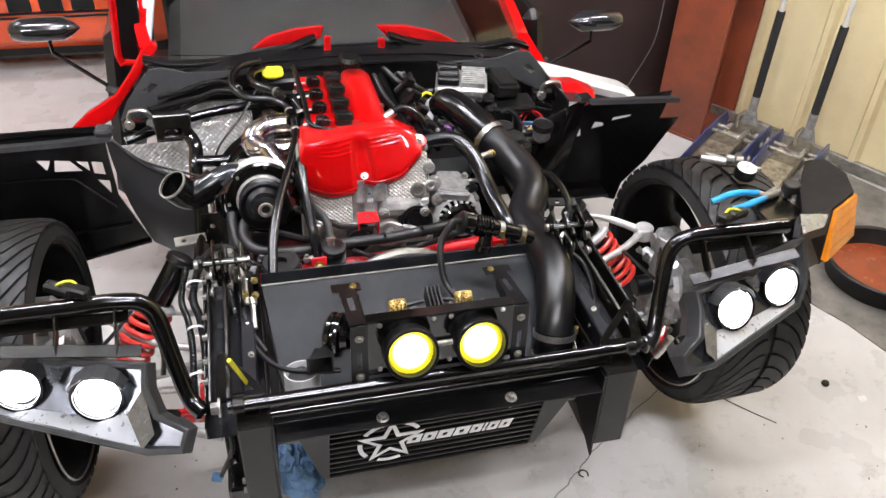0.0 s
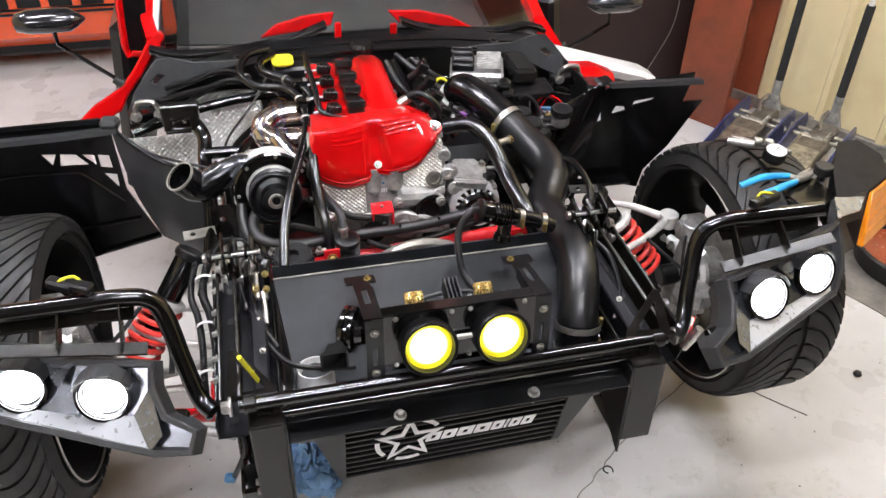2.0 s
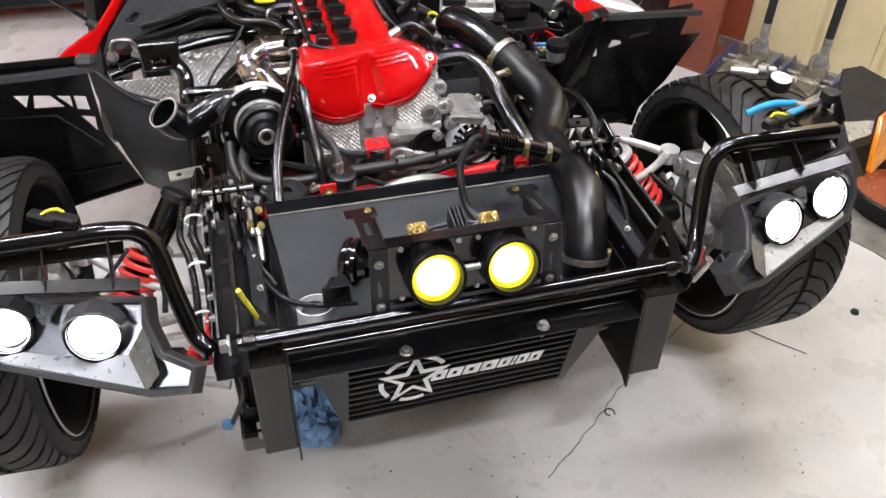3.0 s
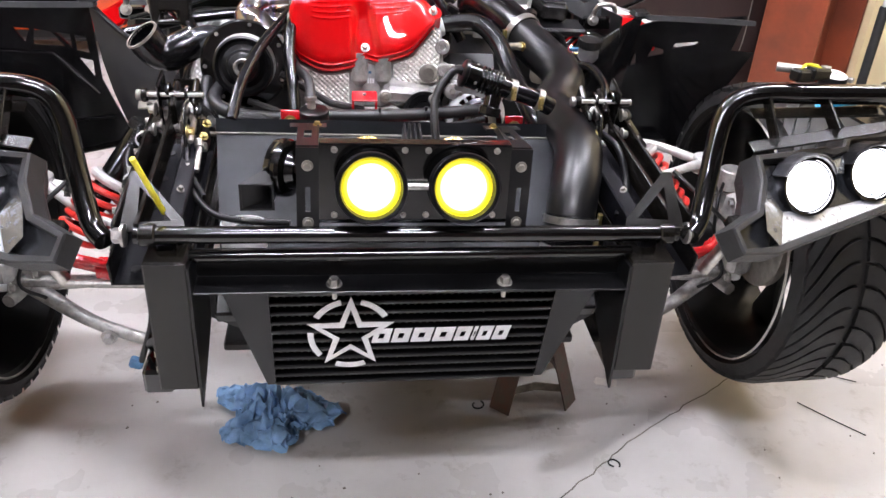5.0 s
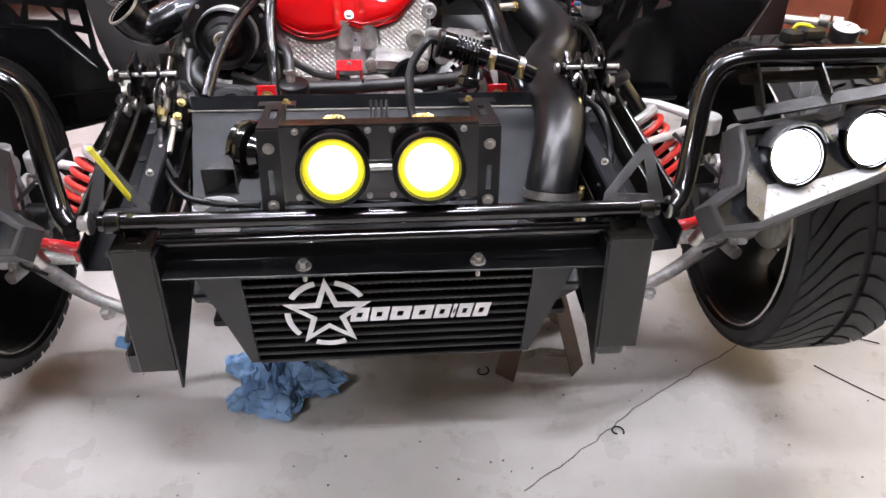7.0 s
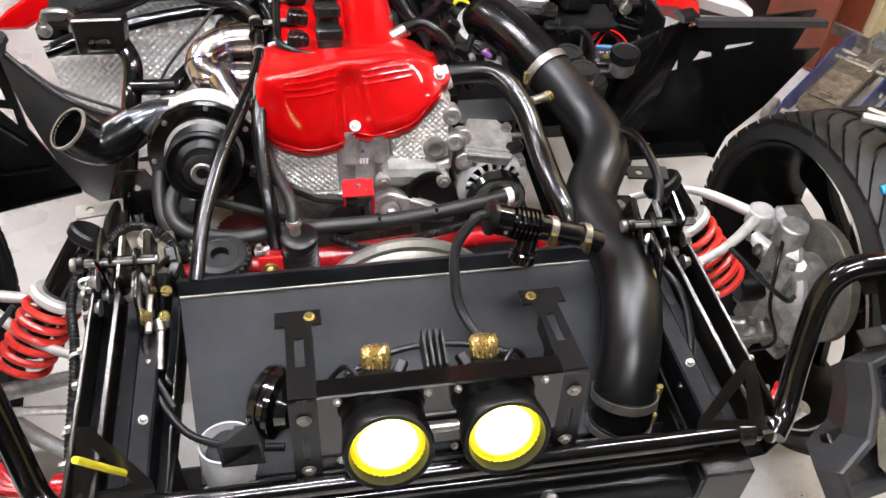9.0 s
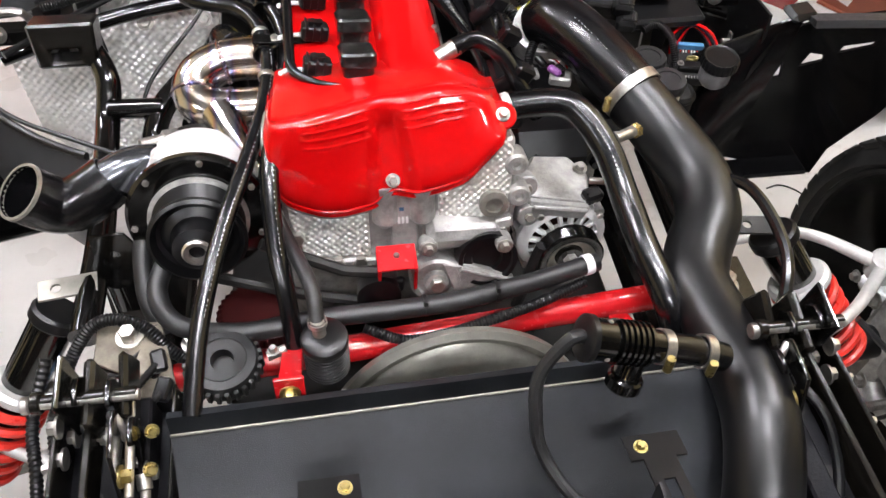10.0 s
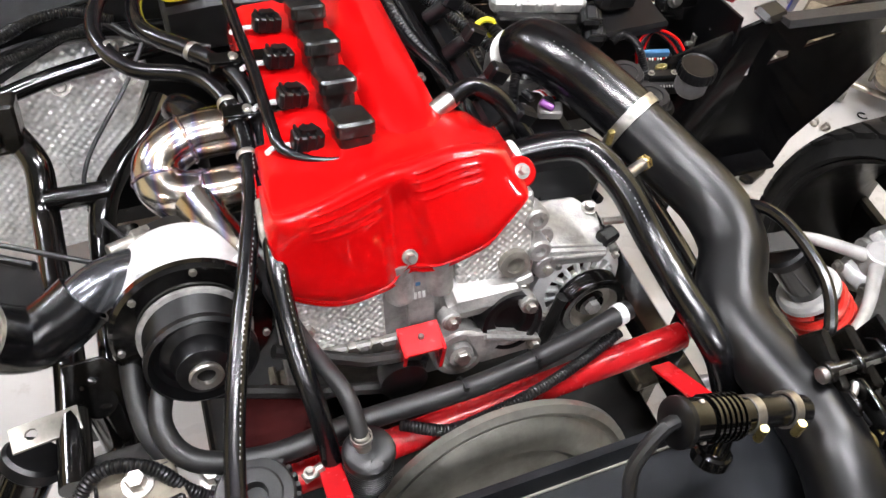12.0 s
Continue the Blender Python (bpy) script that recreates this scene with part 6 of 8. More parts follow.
    h2 = hose("vent_hose", [(-0.255, 1.22, 0.965), (-0.29, 1.15, 0.975), (-0.285, 1.06, 0.985), (-0.23, 0.99, 0.99), (-0.186, 0.93, 0.988), (-0.170, 0.85, 0.975), (-0.182, 0.74, 0.968), (-0.198, 0.64, 0.955), (-0.198, 0.56, 0.905), (-0.190, 0.51, 0.86), (-0.186, 0.475, 0.80)], 0.0120, HOSE, engine, "long glossy black vent hose", None, 14)
    hose("small_hose", [(-0.215, 0.70, 0.90), (-0.205, 0.64, 0.905), (-0.185, 0.58, 0.89), (-0.160, 0.505, 0.892), (-0.155, 0.466, 0.866)], 0.0094, RUBBER_HOSE, engine, "", None, 12)
    for p, ax, hh, r in (((-0.330, 1.03, 0.985), (0.5, -0.85, 0), h1, 0.0108), ((-0.205, 0.885, 0.983), (0.1, -1, -0.1), h1, 0.0108), ((-0.198, 0.80, 0.972), (0, -1, -0.1), h1, 0.0108), ((-0.193, 0.66, 0.957), (-0.1, -1, -0.2), h2, 0.0120), ((-0.23, 0.99, 0.99), (0.6, -0.8, 0), h2, 0.0120)):
        part("printed_band", Geo().lathe([(r + 0.0006, -0.004), (r + 0.0012, -0.003), (r + 0.0012, 0.003), (r + 0.0006, 0.004)], p, ax, 20), ZINC, hh)
    print_line(h1, [(-0.208, 0.90, 0.985), (-0.196, 0.83, 0.975), (-0.203, 0.75, 0.965), (-0.225, 0.66, 0.955), (-0.258, 0.55, 0.935), (-0.283, 0.45, 0.90)], 0.0108, (0.45, -0.35, 0.8))
    print_line(h2, [(-0.182, 0.74, 0.968), (-0.198, 0.64, 0.955), (-0.198, 0.56, 0.905), (-0.190, 0.51, 0.86)], 0.0120, (0.5, -0.5, 0.7))
    print_line(a, [(0.205, 0.725, 0.950), (0.242, 0.675, 0.922), (0.258, 0.610, 0.888), (0.266, 0.530, 0.868)], 0.0195, (-0.2, -0.5, 0.8))
    print_line(pipe, [(0.236, 0.935, 0.945), (0.262, 0.885, 0.945), (0.295, 0.825, 0.930)], 0.0435, (-0.3, -0.3, 0.9))
    # hose clips
    for y, z in ((0.855, 0.975), (0.945, 0.986)):
        part("hose_clip", Geo().box((-0.172, y, z + 0.018), (0.085, 0.020, 0.004), (0, 4, 0), 0.001).cyl((-0.200, y - 0.009, z), (-0.200, y + 0.009, z), 0.017).cyl((-0.175, y - 0.009, z), (-0.175, y + 0.009, z), 0.018), GLOSS_BLACK, engine)
        part("clip_bolt", Geo().bolt((-0.185, y, z + 0.020), (0, 0, 1), 0.005, 0.004), ZINC, engine)
    # low cross hoses in front of the engine
    hose("heater_hose", [(-0.335, 0.62, 0.85), (-0.352, 0.56, 0.835), (-0.325, 0.515, 0.822), (-0.25, 0.500, 0.815), (-0.15, 0.510, 0.815), (0.0, 0.515, 0.815), (0.12, 0.535, 0.815), (0.22, 0.56, 0.815)], 0.0128, RUBBER_HOSE, engine, "matt black rubber heater hose", None, 14)
    hose("side_hose", [(-0.345, 0.70, 0.86), (-0.372, 0.65, 0.85), (-0.372, 0.58, 0.815), (-0.35, 0.53, 0.79)], 0.0125, RUBBER_HOSE, engine)
    hose("loom", [(-0.10, 0.50, 0.80), (-0.05, 0.485, 0.785), (0.0, 0.488, 0.785), (0.06, 0.495, 0.795), (0.13, 0.515, 0.795), (0.20, 0.54, 0.80)], 0.0074, PLASTIC, engine, "black corrugated wiring loom", (0.004, 0.0012), 12)
    for x, y in ((-0.02, 0.515), (0.075, 0.526)):
        part("zip_tie", Geo().lathe([(0.0132, -0.002), (0.0146, -0.002), (0.0146, 0.002), (0.0132, 0.002)], (x, y, 0.815), (1, 0.12, 0), 20).box((x, y - 0.008, 0.830), (0.005, 0.006, 0.008)), SATIN_BLACK, engine)
    part("hose_marker", Geo().lathe([(0.0132, -0.006), (0.0142, -0.006), (0.0142, 0.006), (0.0132, 0.006)], (0.205, 0.5565, 0.815), (1, 0.24, 0), 20), WHITE_PRINT, engine, "white marker sleeve")
    hose("loom", [(-0.48, 0.43, 0.76), (-0.455, 0.50, 0.80), (-0.42, 0.53, 0.825), (-0.37, 0.52, 0.822), (-0.33, 0.49, 0.795), (-0.27, 0.47, 0.78)], 0.0085, PLASTIC, engine, "black corrugated wiring loom", (0.004, 0.0013), 12)
    # red cross member with brackets
    rb = part("red_crossbar", Geo().tube([(-0.34, 0.482, 0.757), (0.30, 0.535, 0.757)], 0.0185, 20, smooth=False), RED_FRAME, car, "red round front cross member")
    for x, y, z in ((-0.190, 0.392, 0.858), (0.232, 0.398, 0.848)):
        g = Geo().box((x, y + 0.045, z - 0.03), (0.026, 0.10, 0.005), (-32, 0, 0), 0.001).box((x, y - 0.004, z - 0.006), (0.034, 0.005, 0.040), (-8, 0, 0), 0.001)
        part("mount_bracket", g, RED_FRAME, rb, "red mounting bracket")
        part("bolt", Geo().bolt((x, y - 0.008, z - 0.006), (0, -1, 0.1), 0.008, 0.008), YELLOW_ZINC, rb)
    # toothed cap and bellows
    rc, ra = Vector((-0.272, 0.460, 0.800)), Vector((0, -0.1, 1)).normalized()
    cap = part("reservoir_cap", Geo().disc([(0.040, -0.008), (0.043, 0.0), (0.043, 0.018), (0.040, 0.023), (0.030, 0.024), (0.028, 0.0225), (0.014, 0.0225), (0.012, 0.010)], rc, ra, 48), RUBBER_HOSE, engine, "black toothed reservoir cap")
    cq = ra.to_track_quat("Z", "Y").to_matrix()
    for i in range(26):
        a0 = 2 * math.pi * i / 26
        part("tooth", Geo().box((0, 0, 0), (0.006, 0.006, 0.019), bevel=0.001, m=Matrix.Translation(rc + cq @ Vector((0.0445 * math.cos(a0), 0.0445 * math.sin(a0), 0.009))) @ (cq @ Matrix.Rotation(a0, 3, "Z")).to_4x4()), RUBBER_HOSE, cap)
    part("cap_wing_bolt", Geo().cyl(rc + Vector((0.052, 0.004, 0.010)), rc + Vector((0.075, 0.012, 0.012)), 0.006, 12).bolt(rc + Vector((0.060, 0.006, 0.016)), (0, 0, 1), 0.005, 0.008), ZINC, cap)
    prof = [(0.010, 0.036), (0.023, 0.0355), (0.0275, 0.033), (0.029, 0.028), (0.0285, 0.024)]
    for i in range(9):
        prof += [(0.028, 0.022 - 0.007 * i), (0.028, 0.0192 - 0.007 * i), (0.0240, 0.0182 - 0.007 * i), (0.0240, 0.0168 - 0.007 * i)]
    can = part("bellows_filter", Geo().disc(prof, (-0.149, 0.462, 0.814), (0, -0.1, 1), 36), PLASTIC, engine, "ribbed black breather canister")
    part("nipple", Geo().cyl((-0.154, 0.462, 0.848), (-0.155, 0.466, 0.872), 0.0085, 16), DULL_STEEL, can)
    part("hose_clip", Geo().lathe([(0.0105, -0.003), (0.0118, -0.003), (0.0118, 0.003), (0.0105, 0.003)], (-0.155, 0.465, 0.868), (0, 0.1, 1), 18), ZINC, can)
    pl = part("mount_plate", Geo().prism([(-0.428, 0.540), (-0.350, 0.533), (-0.322, 0.420), (-0.367, 0.424), (-0.392, 0.462), (-0.425, 0.480)], 0.004, pose(0, 0, 0.806), [[(-0.352 + 0.006 * math.cos(i * 0.785), 0.455 + 0.006 * math.sin(i * 0.785)) for i in range(8)]], 0.001), JACK_GREY, car, "bare grey steel mounting plate")
    part("plate_bolt", Geo().bolt((-0.386, 0.512, 0.810), (0, -0.1, 1), 0.011, 0.015), ZINC, pl, "bright hexagon bolt")
    part("stud_nut", Geo().bolt((-0.312, 0.500, 0.800), (0, -0.1, 1), 0.009, 0.014), ZINC, pl)
    ring = lambda x, z, r: [(x + r * math.cos(i * 0.785), z + r * math.sin(i * 0.785)) for i in range(8)]
    part("drilled_plate", Geo().prism([(-0.462, 0.66), (-0.398, 0.655), (-0.388, 0.80), (-0.404, 0.835), (-0.450, 0.835)], 0.004, Matrix(((1, 0, 0, 0), (0, 0, 1, 0.665), (0, 1, 0, 0), (0, 0, 0, 1))), [ring(-0.425, 0.795, 0.007), ring(-0.428, 0.760, 0.006), ring(-0.422, 0.70, 0.010)], 0.001), FRAME_BLACK, car, "black drilled steel plate")
    # side charge neck loom
    hose("cable", [(-0.365, 0.30, 0.84), (-0.352, 0.23, 0.80), (-0.31, 0.17, 0.775), (-0.25, 0.14, 0.775), (-0.18, 0.13, 0.775)], 0.006, PLASTIC, car, "black cable in a sleeve", (0.006, 0.001), 10)
    hose("cable", [(0.38, 0.33, 0.86), (0.405, 0.28, 0.845), (0.41, 0.22, 0.80), (0.38, 0.16, 0.77)], 0.006, PLASTIC, car, "", None, 10)
    hose("cable", [(0.36, 0.66, 0.86), (0.42, 0.60, 0.90), (0.435, 0.50, 0.89), (0.42, 0.44, 0.86), (0.40, 0.42, 0.82)], 0.008, HOSE, car, "", None, 10)


build_fog_lamps()
build_intercooler()
build_radiator()
build_engine()
build_supercharger()
build_alternator()
build_plumbing()


# ---- body shell round the engine bay ----
def sheet(rings, t, direction):
    """A thick panel: a grid of points pushed back by t."""
    d = Vector(direction).normalized() * t
    r = [[Vector(p) for p in ring] for ring in rings]
    n, m = len(r[0]), len(r)
    vs = [p for ring in r for p in ring] + [p + d for ring in r for p in ring]
    o = n * m
    fs = []
    for i in range(m - 1):
        for k in range(n - 1):
            q = (i * n + k, i * n + k + 1, (i + 1) * n + k + 1, (i + 1) * n + k)
            fs += [q, tuple(o + j for j in q[::-1])]
    edge = [i for i in range(n)] + [i * n + n - 1 for i in range(1, m)] + [(m - 1) * n + k for k in range(n - 2, -1, -1)] + [i * n for i in range(m - 2, 0, -1)]
    for a, b in zip(edge, edge[1:] + edge[:1]):
        fs.append((a, o + a, o + b, b))
    return Geo().add(vs, fs)


def build_liner(s):
    """Wheel-arch liner standing behind the wheel, with cut-out windows."""
    up = Matrix(((s, 0, 0, 0), (0, 0, 1, 0.95), (0, 1, 0, 0), (0, 0, 0, 1)))
    poly = [(0.607, 0.615), (0.59, 0.70), (0.60, 0.82), (0.625, 0.885), (0.69, 0.906), (0.935, 0.925), (0.912, 0.835), (0.977, 0.833), (0.893, 0.69), (0.825, 0.612), (0.813, 0.55), (0.72, 0.58)] if s > 0 else [(0.618, 0.575), (0.678, 0.735), (0.682, 0.92), (0.702, 0.945), (1.25, 0.94), (1.25, 0.47), (0.95, 0.505), (0.813, 0.532)]
    holes = [[(0.646, 0.792), (0.656, 0.830), (0.661, 0.796)], [(0.688, 0.815), (0.700, 0.842), (0.728, 0.836), (0.731, 0.824)], [(0.752, 0.838), (0.757, 0.852), (0.824, 0.858), (0.812, 0.848)]] if s > 0 else [[(0.862, 0.860), (0.825, 0.857), (0.840, 0.824)], [(0.815, 0.856), (0.778, 0.851), (0.751, 0.816), (0.822, 0.820)], [(0.768, 0.850), (0.735, 0.845), (0.735, 0.812)], [(0.727, 0.845), (0.700, 0.840), (0.698, 0.800), (0.726, 0.806)], [(0.725, 0.790), (0.692, 0.782), (0.694, 0.740)]]
    liner = part("arch_liner", Geo().prism(poly, 0.006, up, holes), LINER, car, "glossy black wheel-arch liner with cut-outs")
    g = Geo()
    pts = [(s * 0.66, 0.945, 0.925), (s * 0.80, 0.935, 0.924), (s * (0.935 if s > 0 else 1.25), 0.93, 0.920)]
    g.loft([[Vector(p) + Vector(o) for o in ((0, 0, 0), (0, -0.03, 0.006), (0, -0.034, -0.006), (0, 0, -0.008))] for p in pts], caps=True)
    part("top_flange", g, BEZEL, liner)
    lo = poly[0], poly[-1]
    g = Geo().box((s * (lo[0][0] + lo[1][0]) / 2, 0.925, (lo[0][1] + lo[1][1]) / 2 + 0.004), (0.20, 0.05, 0.010), (0, 0, 0), 0.003)
    if s > 0:
        part("bottom_flange", g, LINER, liner)
    else:
        part("bottom_bead", Geo().tube([(-0.618, 0.944, 0.577), (-0.813, 0.944, 0.534), (-0.95, 0.944, 0.507), (-1.25, 0.944, 0.472)], 0.006, 8, smooth=False), GLOSS_BLACK, liner, "rolled lower edge")
        part("upper_crease", Geo().tube([(-0.69, 0.946, 0.70), (-0.78, 0.946, 0.80), (-0.90, 0.946, 0.805), (-1.25, 0.946, 0.80)], 0.004, 8, smooth=False), LINER, liner)
        part("lower_crease", Geo().tube([(-0.66, 0.946, 0.64), (-0.85, 0.946, 0.62), (-1.25, 0.946, 0.58)], 0.004, 8, smooth=False), LINER, liner)
    # inner side panel sweeping forward to the frame
    if s < 0:
        rings = []
        for u in range(7):
            k = u / 6
            top = Vector((-0.680, 0.945, 0.925)).lerp(Vector((-0.470, 0.82, 0.840)), k) + Vector((0, 0, -0.03 * math.sin(math.pi * k)))
            bot = Vector((-0.612, 0.945, 0.572)).lerp(Vector((-0.465, 0.82, 0.555)), k)
            rings.append([top.lerp(bot, j / 5) + Vector((-0.01, -0.02, 0)) * math.sin(math.pi * j / 5) for j in range(6)])
        inner = part("inner_panel", sheet(rings, 0.006, (0.4, 1, 0)), INNER_GREY, car, "grey-black moulded inner side panel")
        part("panel_lip", Geo().tube([r[0] for r in rings], 0.006, 8), PLASTIC, inner)
        part("corner_cap", Geo().box((-0.675, 0.935, 0.938), (0.045, 0.04, 0.028), (8, 0, -10), 0.008), BEZEL, inner)
    else:
        rings = []
        for u in range(7):
            k = u / 6
            top = Vector((0.655, 0.935, 0.930)).lerp(Vector((0.53, 1.02, 0.80)), k)
            bot = Vector((0.60, 0.945, 0.56)).lerp(Vector((0.50, 0.86, 0.55)), k)
            rings.append([top.lerp(bot, j / 5) for j in range(6)])
        inner = part("inner_panel", sheet(rings, 0.006, (-0.3, 1, 0)), LINER, car, "black moulded inner side panel")
        part("corner_cap", Geo().box((0.650, 0.950, 0.925), (0.05, 0.04, 0.016), (8, 0, 12), 0.008), PLASTIC, inner)


def build_cowl():
    # firewall and the moulded cowl
    part("firewall", Geo().box((0, 1.42, 0.62), (1.22, 0.03, 0.55), bevel=0.01), PLASTIC, car, "black firewall")
    xs = [(-0.60, 0.842), (-0.465, 0.892), (-0.298, 0.928), (-0.15, 0.938), (-0.01, 0.940), (0.12, 0.938), (0.254, 0.932), (0.40, 0.915), (0.514, 0.900), (0.613, 0.870)]
    g = Geo().loft([[Vector((x, 1.25, z)), Vector((x, 1.25, z - 0.035)), Vector((x, 1.36, z - 0.05)), Vector((x, 1.36, z + 0.02)), Vector((x, 1.28, z + 0.012))] for x, z in xs], caps=True)
    cowl = part("cowl", g, PLASTIC, car, "black moulded cowl panel", 28)
    for x, z in ((-0.35, 0.924), (0.42, 0.916), (0.56, 0.89)):
        part("grommet", Geo().lathe([(0.012, 0.0), (0.016, 0.003), (0.010, 0.004), (0.008, -0.004)], (x, 1.275, z + 0.012), (0, -0.2, 1), 20), RUBBER, cowl)
    lip = [[(-0.60, 0.948), (-0.52, 0.925), (-0.40, 0.925), (-0.28, 0.935), (-0.17, 0.955), (-0.085, 0.985)], [(0.145, 0.982), (0.20, 0.960), (0.28, 0.940), (0.37, 0.930), (0.466, 0.926), (0.55, 0.938), (0.61, 0.92)]]
    for side in lip:
        g = Geo().loft([[Vector((x, 1.345, z)), Vector((x, 1.340, z - 0.010)), Vector((x, 1.375, z - 0.018)), Vector((x, 1.40, z - 0.004)), Vector((x, 1.375, z + 0.006))] for x, z in side], caps=True)
        part("wiper_scuttle", g, PLASTIC, cowl, "wavy black rubber scuttle seal", 60)
    # glossy beads added along cowl edge and seal so they draw highlight lines
    for dy, dz, r in ((-0.002, 0.0, 0.004), (0.030, 0.013, 0.0025)):
        part("cowl_bead", Geo().tube([(x, 1.25 + dy, z + dz) for x, z in xs], r, 8), GLOSS_BLACK, cowl, "glossy black bead added to catch edge highlights")
    for side in lip:
        part("seal_bead", Geo().tube([(x, 1.342, z) for x, z in side], 0.005, 8), GLOSS_BLACK, cowl, "glossy black bead added to catch seal highlights")
    part("cowl_knob", Geo().disc([(0.012, 0), (0.015, 0.01), (0.010, 0.02)], (-0.01, 1.27, 0.948), (0, 0, 1), 20), PLASTIC, cowl)
    # grey side plates
    for s in (-1, 1):
        poly = [(-0.676, 0.822), (-0.650, 0.875), (-0.601, 0.934), (-0.578, 0.958), (-0.54, 0.962), (-0.473, 0.944), (-0.329, 0.942), (-0.335, 0.930), (-0.478, 0.905), (-0.56, 0.862), (-0.635, 0.825)]
        hole = [(-0.60, 0.900), (-0.575, 0.920), (-0.560, 0.915), (-0.585, 0.894)]
        if s > 0:
            poly, hole = [(-x, z - 0.012) for x, z in poly], [(-x, z - 0.012) for x, z in hole]
        part("side_plate", Geo().prism(poly, 0.008, Matrix(((1, 0, 0, 0), (0, 0.3, 1, 0.968), (0, 1, -0.3, 0), (0, 0, 0, 1))), [hole], 0.002), BEZEL, cowl, "grey-black side plate")
    # brace tubes, boxes and hinge blocks under the cowl
    for s in (-1, 1):
        g = Geo().tube([(s * 0.66, 1.13, 0.80), (s * 0.45, 1.20, 0.83), (s * 0.20, 1.24, 0.84)], 0.014, 12)
        part("brace_tube", g, GLOSS_BLACK, car)
        hx, hy, hz = s * 0.605, 1.11, 0.880
        hinge = part("hinge", Geo().box((hx, hy, hz - 0.02), (0.10, 0.03, 0.03), (0, 0, 0), 0.004), GLOSS_BLACK, car)
        part("hinge_clip", Geo().tube([(hx - 0.03, hy - 0.01, hz), (hx - 0.02, hy - 0.02, hz + 0.03), (hx + 0.02, hy - 0.02, hz + 0.03), (hx + 0.03, hy - 0.01, hz)], 0.007, 8), ZINC, hinge)
        for dx in (-0.03, 0.03):
            part("hinge_bolt", Geo().bolt((hx + dx, hy - 0.016, hz - 0.01), (0, -1, 0.3), 0.010, 0.008), ZINC, hinge)
    part("bracket_box", Geo().prism([(-0.045, -0.035), (0.045, -0.035), (0.05, 0.035), (-0.05, 0.035)], 0.05, frame3((-0.515, 1.065, 0.880), (1, 0, 0), (0, 0.25, 1)), [[(-0.022, -0.025), (0.022, -0.025), (0.022, -0.005), (-0.022, -0.005)]], 0.004), FRAME_BLACK, car, "black steel box bracket")
    hose("cable", [(-0.62, 1.05, 0.86), (-0.50, 1.16, 0.87), (-0.36, 1.22, 0.90), (-0.30, 1.18, 0.89), (-0.20, 1.16, 0.87)], 0.006, PLASTIC, car, "", None, 8)
    hose("cable", [(-0.60, 1.20, 0.86), (-0.40, 1.25, 0.87), (-0.15, 1.25, 0.86)], 0.006, PLASTIC, car, "", None, 8)
    hose("bonnet_cable", [(-0.655, 0.98, 0.86), (-0.58, 0.90, 0.855), (-0.47, 0.84, 0.845), (-0.38, 0.80, 0.83)], 0.0035, RUBBER_HOSE, car, "", None, 8)
    hose("bonnet_cable", [(-0.28, 1.20, 0.90), (-0.33, 1.12, 0.86), (-0.40, 1.02, 0.82), (-0.41, 0.95, 0.80), (-0.37, 0.88, 0.79)], 0.0035, RUBBER_HOSE, car, "", None, 8)
    # heat shields
    rows = []
    for z, y, x0, x1 in ((0.832, 1.275, -0.488, -0.330), (0.818, 1.250, -0.512, -0.308), (0.786, 1.226, -0.518, -0.304), (0.745, 1.218, -0.512, -0.326), (0.66, 1.215, -0.495, -0.362), (0.57, 1.215, -0.475, -0.415), (0.53, 1.215, -0.468, -0.425)):
        rows.append([(x0 + (x1 - x0) * i / 8, y + 0.008 * math.sin(math.pi * i / 8), z) for i in range(9)])
    sh = part("heat_shield", sheet(rows, 0.003, (0, 1, -0.2)), FOIL, car, "embossed silver heat shield", 60)
    part("shield_edge", Geo().tube([rows[2][0], rows[1][0], rows[0][0], rows[0][4], rows[0][8], rows[1][8], rows[2][8], rows[3][8], rows[4][8]], 0.003, 8), ALU, sh)
    for x in (-0.434, -0.331):
        part("shield_bolt", Geo().bolt((x, 1.222, 0.797), (0, -0.8, 0.6), 0.010, 0.006), ZINC, sh)
    m = frame3((-0.595, 1.22, 0.67), (1, -0.10, 0.0), (0, 0.15, 1))
    part("heat_shield", Geo().prism([(-0.10, 0.06), (0.09, 0.07), (0.13, -0.02), (0.14, -0.18), (0.03, -0.20), (-0.08, -0.10)], 0.003, m, bevel=0.001), FOIL, car, "embossed silver heat shield")
    # black filler sheet, added to hide the bright floor below the engine
    part("bay_filler", Geo().box((0.02, 0.62, 0.43), (0.70, 0.72, 0.02), bevel=0.004), RUBBER, car, "black filler sheet added below the engine")
    part("bay_floor", Geo().box((0.0, 1.0, 0.30), (0.70, 0.85, 0.02), bevel=0.004), PLASTIC, car)
    # chassis tubes in the left of the bay
    part("chassis_tube", Geo().tube([(-0.52, 1.12, 0.862), (-0.487, 1.05, 0.862), (-0.462, 1.0, 0.840), (-0.466, 0.95, 0.800), (-0.462, 0.85, 0.786), (-0.453, 0.717, 0.782), (-0.453, 0.54, 0.782)], 0.019, 18), GLOSS_BLACK, car, "glossy black chassis tube")
    part("chassis_tube", Geo().tube([(-0.29, 1.10, 0.835), (-0.316, 1.05, 0.826), (-0.358, 1.0, 0.816), (-0.388, 0.95, 0.800), (-0.406, 0.90, 0.750), (-0.408, 0.85, 0.69)], 0.019, 18), GLOSS_BLACK, car)
    part("chassis_tube", Geo().tube([(-0.460, 0.955, 0.815), (-0.380, 0.955, 0.812)], 0.016, 16, smooth=False), GLOSS_BLACK, car)
